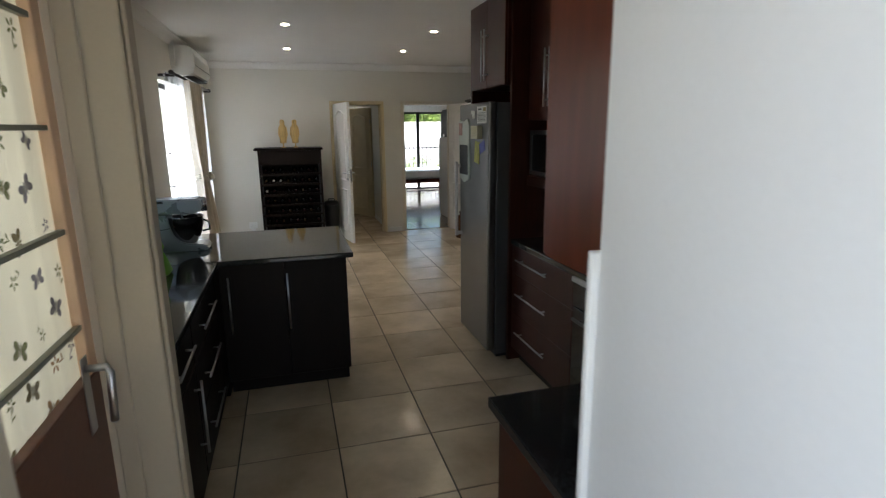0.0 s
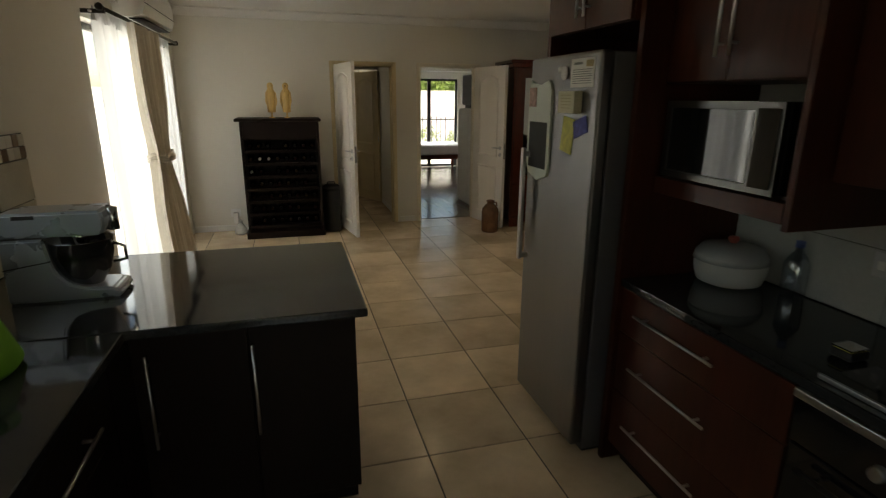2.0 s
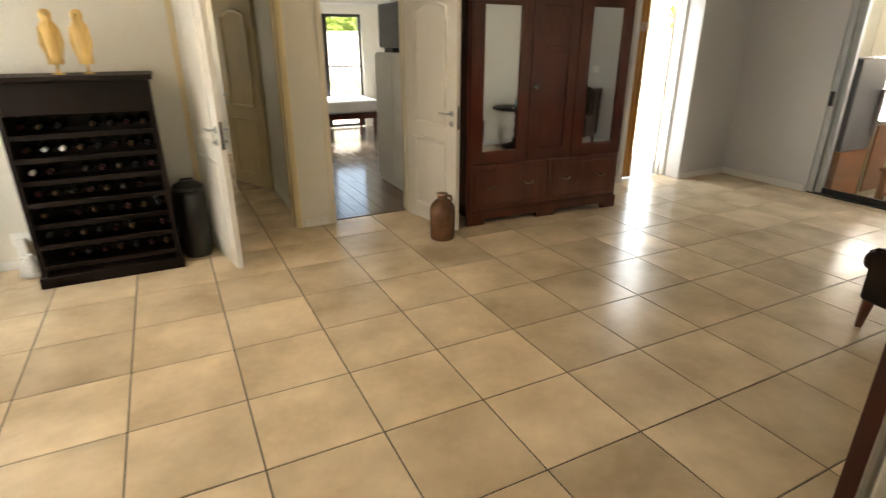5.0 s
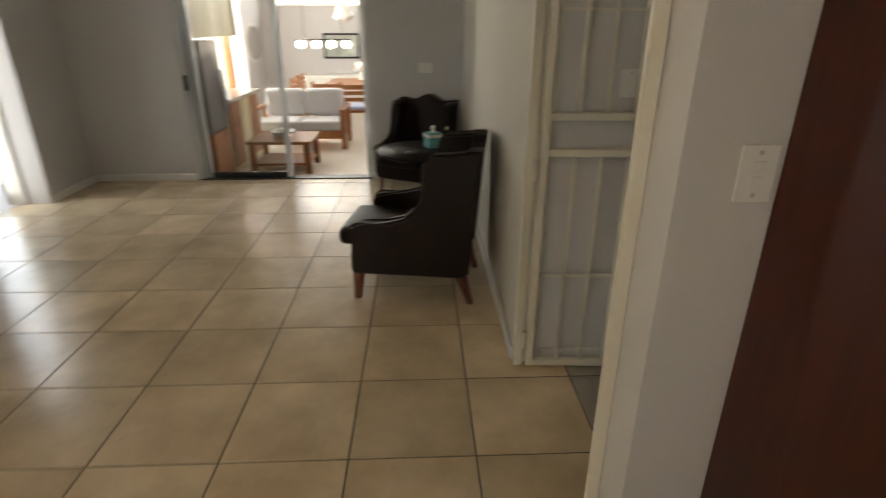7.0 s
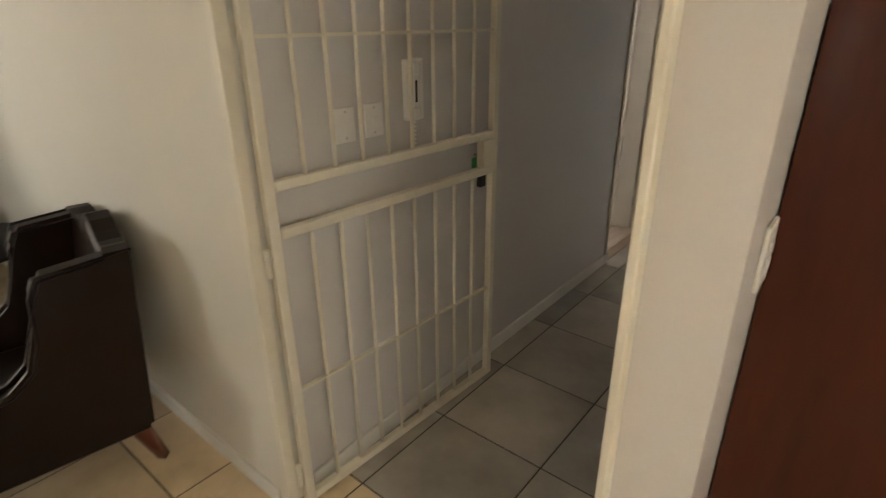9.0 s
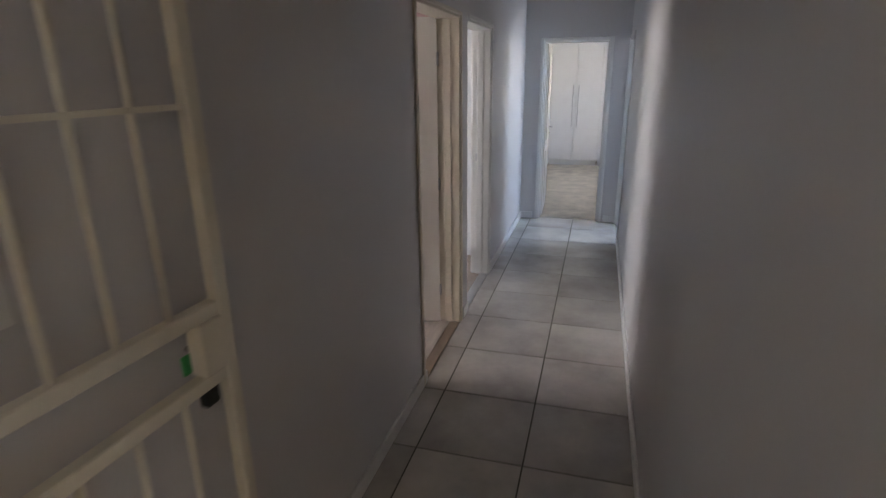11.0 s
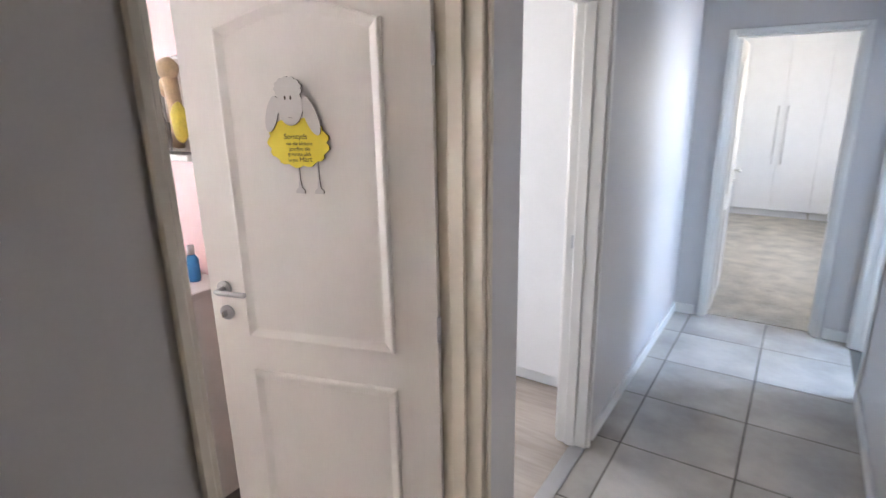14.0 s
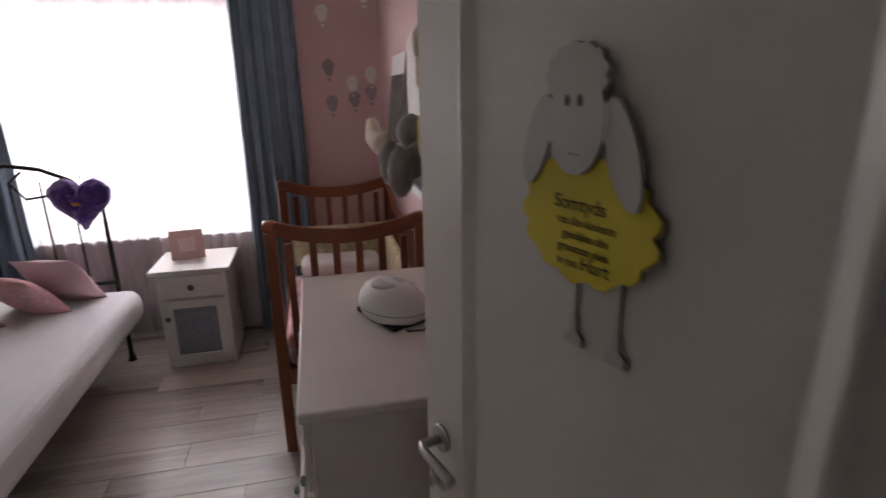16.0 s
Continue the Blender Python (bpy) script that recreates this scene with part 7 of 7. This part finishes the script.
part("body", B(6.45, 6.99, 2.50, 3.42, 0.45, 1.42, 0.006), mat("dark_grey_enamel", (0.13, 0.14, 0.15), 0.3), fg)
part("lower_drawer", B(6.45, 6.99, 2.49, 3.42, FZ, 0.445, 0.006), TEAK, fg)
part("handle", B(6.95, 6.97, 2.46, 2.50, 0.6, 1.1, 0.004), STEEL, fg)
up = thing("kitchenette_cupboard", "pale yellow wall cupboards over the kitchenette", "cabinet")
for k in range(4):
    part("door", B(6.45 + 0.45 * k, 6.89 + 0.45 * k, 2.68, 2.699, 1.44, 2.4, 0.003, 1), PALEY, up)
part("body", B(6.45, 8.24, 2.70, 3.44, 1.44, 2.4), PALEY, up)
part("end_panel", B(8.245, 8.30, 2.66, 3.44, 1.44, 2.4), TEAK, up)
ps = thing("garden_room_post", "dark wooden post beside the open garden side", "post")
part("post", B(9.9, 10.02, 3.3, 3.42, FZ, 2.75, 0.006, 1), TEAK, ps)
for x0, x1, s in ((8.45, 8.95, 5), (10.4, 10.9, 6)):
    c = thing("curtain", "long white curtain on the garden room's open side", "curtain", "white curtains")
    bm = drape(x0, x1, FZ + 0.02, 2.5, 0.0, 0.03, 6, 8, 60, None, s)
    bm.transform(Matrix(((0, 1, 0, 0), (1, 0, 0, 3.38), (0, 0, 1, 0), (0, 0, 0, 1))))
    part("cloth", bm, NET, c)

om = thing("oval_mirror", "oval mirror in a pale frame on the garden room wall", "mirror", at=pose(11.75, 3.449, 1.25))
part("frame", prism(bmesh.new(), [(0.54 * math.cos(k * math.tau / 40), 0.36 * math.sin(k * math.tau / 40)) for k in range(40)], -0.03, 0.0), TRIM, om)
part("glass", prism(bmesh.new(), [(0.49 * math.cos(k * math.tau / 40), 0.31 * math.sin(k * math.tau / 40)) for k in range(40)], -0.034, -0.031), MIRROR, om, "silvered oval glass")

# ---- bedroom behind the right back door ----
be = thing("bed", "low wooden bed with turned legs", "bed")
for x in (1.75, 3.25):
    part("leg", lathe(bmesh.new(), [(0.02, 0), (0.035, 0.03), (0.025, 0.08), (0.045, 0.18), (0.035, 0.30), (0.045, 0.33)], 12, (x, 8.62, 0.001)), WARD, be)
    part("leg", lathe(bmesh.new(), [(0.02, 0), (0.04, 0.1), (0.04, 0.33)], 12, (x, 9.45, 0.001)), WARD, be)
part("frame", B(1.70, 3.30, 8.58, 9.5, 0.30, 0.40, 0.008), WARD, be)
bm = B(1.68, 3.32, 8.57, 9.52, 0.405, 0.62, 0.06, 4)
solid("mattress", bm, SHEET, "white bedspread over the bedroom mattress", "mattress")
tv = thing("television", "dark television seen edge-on on a white cabinet", "television")
part("casing", B(2.17, 2.29, 4.75, 5.37, 1.53, 1.98, 0.02, 3), BLACK, tv)
part("stand", B(2.17, 2.32, 4.95, 5.2, 1.481, 1.531, 0.004), BLACK, tv)
wc = thing("white_cabinet", "tall white cabinet in the bedroom", "cabinet")
part("body", B(2.14, 2.67, 4.36, 5.4, 0.001, 1.48, 0.005, 1), TRIM, wc)
for k in range(2):
    part("door", B(2.12, 2.138, 4.37 + 0.515 * k, 4.875 + 0.515 * k, 0.05, 1.46, 0.003, 1), TRIM, wc)
st = thing("shoe_rack", "wooden stand with folded pink cloth by the bedroom door", "stand")
part("frame", box(B(1.32, 1.62, 6.9, 7.3, 0.40, 0.43, 0.004, 1), 1.34, 1.60, 6.92, 7.28, 0.1, 0.12), WARD, st)
for x in (1.33, 1.58):
    for y in (6.92, 7.26):
        part("leg", B(x, x + 0.03, y, y + 0.03, 0.001, 0.40), WARD, st)
solid("folded_cloth", B(1.34, 1.60, 6.93, 7.27, 0.431, 0.52, 0.03, 3), mat("dusty_pink_cloth", (0.5, 0.27, 0.25), 0.9, vary=0.2, bump=0.2), "folded dusty pink cloth", "cloth")
w5 = tagged(new("window_5"), "black framed sliding window of the bedroom", kind="structure")
for x0, x1 in ((1.9, 1.95), (2.68, 2.76), (3.36, 3.41)):
    part("frame", B(x0, x1, 9.66, 9.70, 0.02, 2.06), BLACK, w5)
for z0, z1 in ((0.02, 0.07), (2.01, 2.06)):
    part("rail", B(1.95, 3.36, 9.66, 9.70, z0, z1), BLACK, w5)
part("pane", B(1.95, 3.36, 9.678, 9.682, 0.07, 2.01), PANE, w5)
cr = thing("curtain_rod", "white curtain rod over the bedroom window", "curtain rod")
part("rod", tube(bmesh.new(), [(1.5, 9.55, 2.22), (3.7, 9.55, 2.22)], 0.012, 8), WHITE_PLASTIC, cr)
for x in (1.55, 3.65):
    part("bracket", B(x - 0.01, x + 0.01, 9.55, 9.6, 2.21, 2.23), WHITE_PLASTIC, cr)

# ---- garden ----
LAWN = mat("sunlit_lawn", (0.10, 0.17, 0.04), 0.9, vary=0.4, scale=1.5, bump=0.5, fine=60)
PAVE = mat("pale_paving", (0.74, 0.72, 0.67), 0.8, vary=0.15, scale=2, bump=0.1)
GROUND = mat("dry_ground", (0.36, 0.32, 0.24), 0.9, vary=0.2, scale=0.5, bump=0.1)
setting("ground", B(-800, 800, -800, 800, -0.6, -0.30), GROUND, "dry ground that reaches the horizon")
setting("pavement", B(-9, 16, 4.12, 19.0, -0.29, -0.12), PAVE, "pale paved terrace behind the house")
setting("pavement", B(-9, -2.0, -8, 4.1, -0.285, -0.10), PAVE, "pale paved yard beside the house")
setting("lawn", B(-9, 16, 19.0, 30, -0.29, -0.10), LAWN, "sunlit lawn")
fn = thing("palisade_fence", "black metal palisade fence along the terrace", "fence")
for z in (0.05, 1.0):
    part("rail", B(-4, 12, 12.48, 12.52, z, z + 0.04), BLACK, fn)
for k in range(110):
    piece("paling", fn, "paling", lambda: box(bmesh.new(), -0.010, 0.010, -0.010, 0.010, -0.60, 0.56), BLACK, pose(-3.9 + 0.14 * k, 12.5, 0.56))
LEAF = mat("garden_leaf", (0.12, 0.21, 0.035), 0.55, vary=0.6, scale=3, bump=0.05, light=(0.30, 0.42, 0.08))


def foliage(bm, cx, cy, cz, rx, ry, rz, count, size, rnd):
    """A crown of many small leaves, thicker towards its skin."""
    for _ in range(count):
        a, b, r = rnd.uniform(0, math.tau), math.acos(rnd.uniform(-1, 1)), rnd.uniform(0.55, 1.05)
        p = Vector((cx + rx * r * math.sin(b) * math.cos(a), cy + ry * r * math.sin(b) * math.sin(a), cz + rz * r * math.cos(b)))
        q = Euler((rnd.uniform(0, 6.3), rnd.uniform(0, 6.3), rnd.uniform(0, 6.3))).to_matrix()
        s = size * rnd.uniform(0.6, 1.4)
        bm.faces.new([bm.verts.new(p + q @ Vector(v) * s) for v in ((-0.3, 0, 0), (0, -0.16, 0.05), (0.5, 0, 0), (0, 0.16, 0.05))])


BARK = mat("grey_bark", (0.12, 0.09, 0.07), 0.9, vary=0.4, scale=8, bump=0.5)
rnd = random.Random(11)
for x, y, s in ((2.9, 13.4, 0.55), (3.7, 13.6, 0.6), (4.5, 13.3, 0.5), (2.2, 13.7, 0.6), (6.5, 13.4, 0.6), (7.6, 13.8, 0.7), (0.5, 13.6, 0.6)):
    sb = thing("shrub", "bright green leafy shrub behind the fence", "shrub", "garden shrubs")
    bm = bmesh.new()
    foliage(bm, x, y, 0.35 * s + 0.1, s * 0.8, s * 0.6, s * 0.8, 700, 0.10, rnd)
    part("leaves", bm, LEAF, sb)
    bm = bmesh.new()
    for k in range(4):
        tube(bm, [(x, y, -0.12), (x + 0.2 * s * math.cos(k * 1.7), y + 0.2 * s * math.sin(k * 1.7), 0.35 * s)], [0.02, 0.008], 6)
    part("stems", bm, BARK, sb)
for x, y, h in ((5.5, 23, 3.4), (9.5, 25, 3.8), (7.4, 24, 3.5), (3.4, 24, 3.6), (1.0, 25, 3.6), (12.5, 24, 3.6), (16, 22, 3.5), (-3.5, 24, 3.8), (21, 15, 3.6)):
    tr = thing("tree", "leafy green garden tree", "tree", "garden trees")
    bm = tube(bmesh.new(), [(x, y, -0.2), (x + 0.1, y, h * 0.35), (x + 0.2, y + 0.1, h * 0.6)], [0.2, 0.15, 0.08], 10)
    for k in range(5):
        a = k * 1.3
        tube(bm, [(x + 0.12, y, h * 0.38), (x + 1.0 * math.cos(a), y + 1.0 * math.sin(a), h * 0.62), (x + 1.6 * math.cos(a), y + 1.6 * math.sin(a), h * 0.78)], [0.09, 0.05, 0.02], 7)
    part("trunk", bm, BARK, tr)
    bm = bmesh.new()
    for k in range(7):
        a = k * 0.9
        foliage(bm, x + 1.3 * math.cos(a) * (k % 3) / 1.5, y + 1.3 * math.sin(a), h * (0.62 + 0.05 * (k % 4)), 1.4, 1.4, 1.0, 420, 0.34, rnd)
    part("crown", bm, LEAF, tr)
gw = thing("garden_wall", "white plastered boundary wall with a coping", "wall")
part("wall", B(-20, 30, 18.7, 18.9, -0.3, 1.84), WHITE_WALL, gw)
part("coping", B(-20, 30, 18.65, 18.95, 1.841, 1.90, 0.01), PAVE, gw)

# ---- skylight at the openings ----
window_light("west_door_daylight", (-2.3, 2.15, 1.15), (0, 2.15, 0.9), 2.4, 2.2, 38, (0.80, 0.90, 1.0))
window_light("kitchen_window_daylight", (-2.2, -1.85, 1.7), (-0.2, -1.85, 0.0), 1.9, 1.0, 1.5, (0.82, 1.0, 0.74))
window_light("pink_window_daylight", (7.1, -2.3, 1.5), (4, -2.3, 1.1), 1.7, 1.6, 60)
# added lamp at the end room's unseen window
window_light("end_room_daylight", (0.45, -9.05, 1.5), (2.5, -9.05, 1.0), 1.5, 1.2, 5, (0.85, 0.92, 1.0))
# added blue lamp in the unseen room, throws the band on the corridor wall
window_light("bath_daylight", (-0.1, -6.6, 1.6), (1.3, -6.6, 1.0), 0.7, 1.1, 7.5, (0.42, 0.66, 1.0))
# added lamp for the second bedroom, at a window that stays unseen
window_light("second_room_daylight", (5.85, -5.6, 1.5), (4, -5.0, 1.0), 1.2, 1.2, 13)
window_light("garden_room_daylight", (9.7, 4.0, 1.4), (9.7, 1.0, 0.6), 2.3, 2.4, 72)
window_light("garden_room_high_daylight", (12.9, 1.2, 2.4), (10, 1.2, 0.8), 3.8, 0.6, 20)
# added lamp at the unseen entry window, for the white wall
window_light("back_entrance_daylight", (-1.5, -5.1, 1.5), (0, -5.1, 1.4), 1.2, 1.2, 4.8, (0.75, 0.87, 1.0))
# added lamp in the unseen south doorway, brightens the kitchen floor
window_light("open_door_daylight", (-0.65, -6.5, 1.5), (-0.4, -3.2, 0.2), 0.8, 1.7, 2.8, (0.80, 0.97, 0.95))
window_light("back_door_daylight", (-1.6, -3.53, 1.6), (-1.0, -3.53, 1.5), 0.8, 1.0, 1.9)

window_light("bedroom_daylight", (2.65, 10.7, 3.1), (2.65, 7.0, 0.3), 2.4, 1.4, 230, (0.78, 0.88, 1.0))
# added warm lamp at the hidden hole, lifts the dark passage
window_light("passage_daylight", (-0.5, 7.25, 1.6), (1, 6.8, 1.0), 0.7, 1.1, 1.3, (1.0, 0.9, 0.7))
window_light("garden_door_daylight", (5.18, 4.06, 1.08), (5.18, 2.0, 1.08), 0.40, 1.95, 3.2, (0.74, 0.86, 1.0))


# ---- floor tiles and planks, one by one ----
fl = setting("floor", B(XW - 0.1, XE + 0.17, -6.1, YB + 0.07, -0.1, -0.003), GROUT, "large beige ceramic floor tiles with dark joints")
fc = setting("floor_corridor", B(XK, XL + 0.005, YE - 0.07, YC - 0.12, -0.09, -0.0025), GROUT, "large ceramic tiles of the corridor, its cool light put into their colour")
fp = setting("floor_passage", B(-0.13, 0.86, YB + 0.071, 7.9, -0.1, -0.003), GROUT, "beige ceramic tiles of the back passage")


def lay_tiles(parent, x0, x1, y0, y1, material=TILE):
    g = 0.0035
    for i in range(math.floor(x0 / T), math.ceil(x1 / T)):
        for j in range(math.floor(y0 / T), math.ceil(y1 / T)):
            a0, a1 = max(x0, i * T + g), min(x1, (i + 1) * T - g)
            b0, b1 = max(y0, j * T + g), min(y1, (j + 1) * T - g)
            if a1 - a0 < 0.01 or b1 - b0 < 0.01:
                continue
            key = (material.name, round(a1 - a0, 3), round(b1 - b0, 3))
            piece("tile", parent, key, tile_box(a1 - a0, b1 - b0, 0.012, 0.002), material, pose((a0 + a1) / 2, (b0 + b1) / 2, -0.006))


lay_tiles(fl, XW, XE, -T, YB + 0.07)
lay_tiles(fl, XW, XK, -5.6, -T)
# corridor tiles carry the cool light in their base colour
lay_tiles(fc, XR, XL, YE - 0.07, -T, TILE_COOL_LIT)
lay_tiles(fp, -0.13, 0.86, YB + 0.075, 7.9)


def lay_planks(parent, x0, x1, y0, y1, z, width, length, along_y, material, name):
    rnd = random.Random(5)
    n = 0
    u0, u1, v0, v1 = (x0, x1, y0, y1) if along_y else (y0, y1, x0, x1)
    u = u0
    while u < u1 - 0.005:
        w = min(width, u1 - u)
        v = v0 - rnd.choice((0.0, 0.25, 0.5, 0.75)) * length
        while v < v1:
            a, b = max(v, v0), min(v + length, v1)
            if b - a > 0.02:
                key = (name, round(w, 3), round(b - a, 3))
                sx, sy = (w - 0.0015, b - a - 0.0015) if along_y else (b - a - 0.0015, w - 0.0015)
                piece("plank", parent, key, tile_box(sx, sy, 0.008, 0.001), material, pose(u + w / 2, (a + b) / 2, z) if along_y else pose((a + b) / 2, u + w / 2, z))
            v += length
        u += width


LAMP_Y = mat("grey_oak_plank", (0.34, 0.29, 0.25), 0.28, vary=0.35, scale=3, bump=0.05, fine=40, stretch=(1, 0.1, 1), grain=0.7, random=0.16, dark=(0.22, 0.185, 0.16), light=(0.48, 0.42, 0.37))
lay_planks(bpy.data.objects["floor_pink"], XL + 0.07, 6.6, -3.95, -0.37, 0.0025, 0.19, 1.2, True, LAMP_Y, "pink plank")
lay_planks(bpy.data.objects["floor_bedroom"], 0.98, 4.0, YB + 0.07, 9.6, 0.004, 0.14, 1.4, True, WOODFLOOR, "bedroom plank")
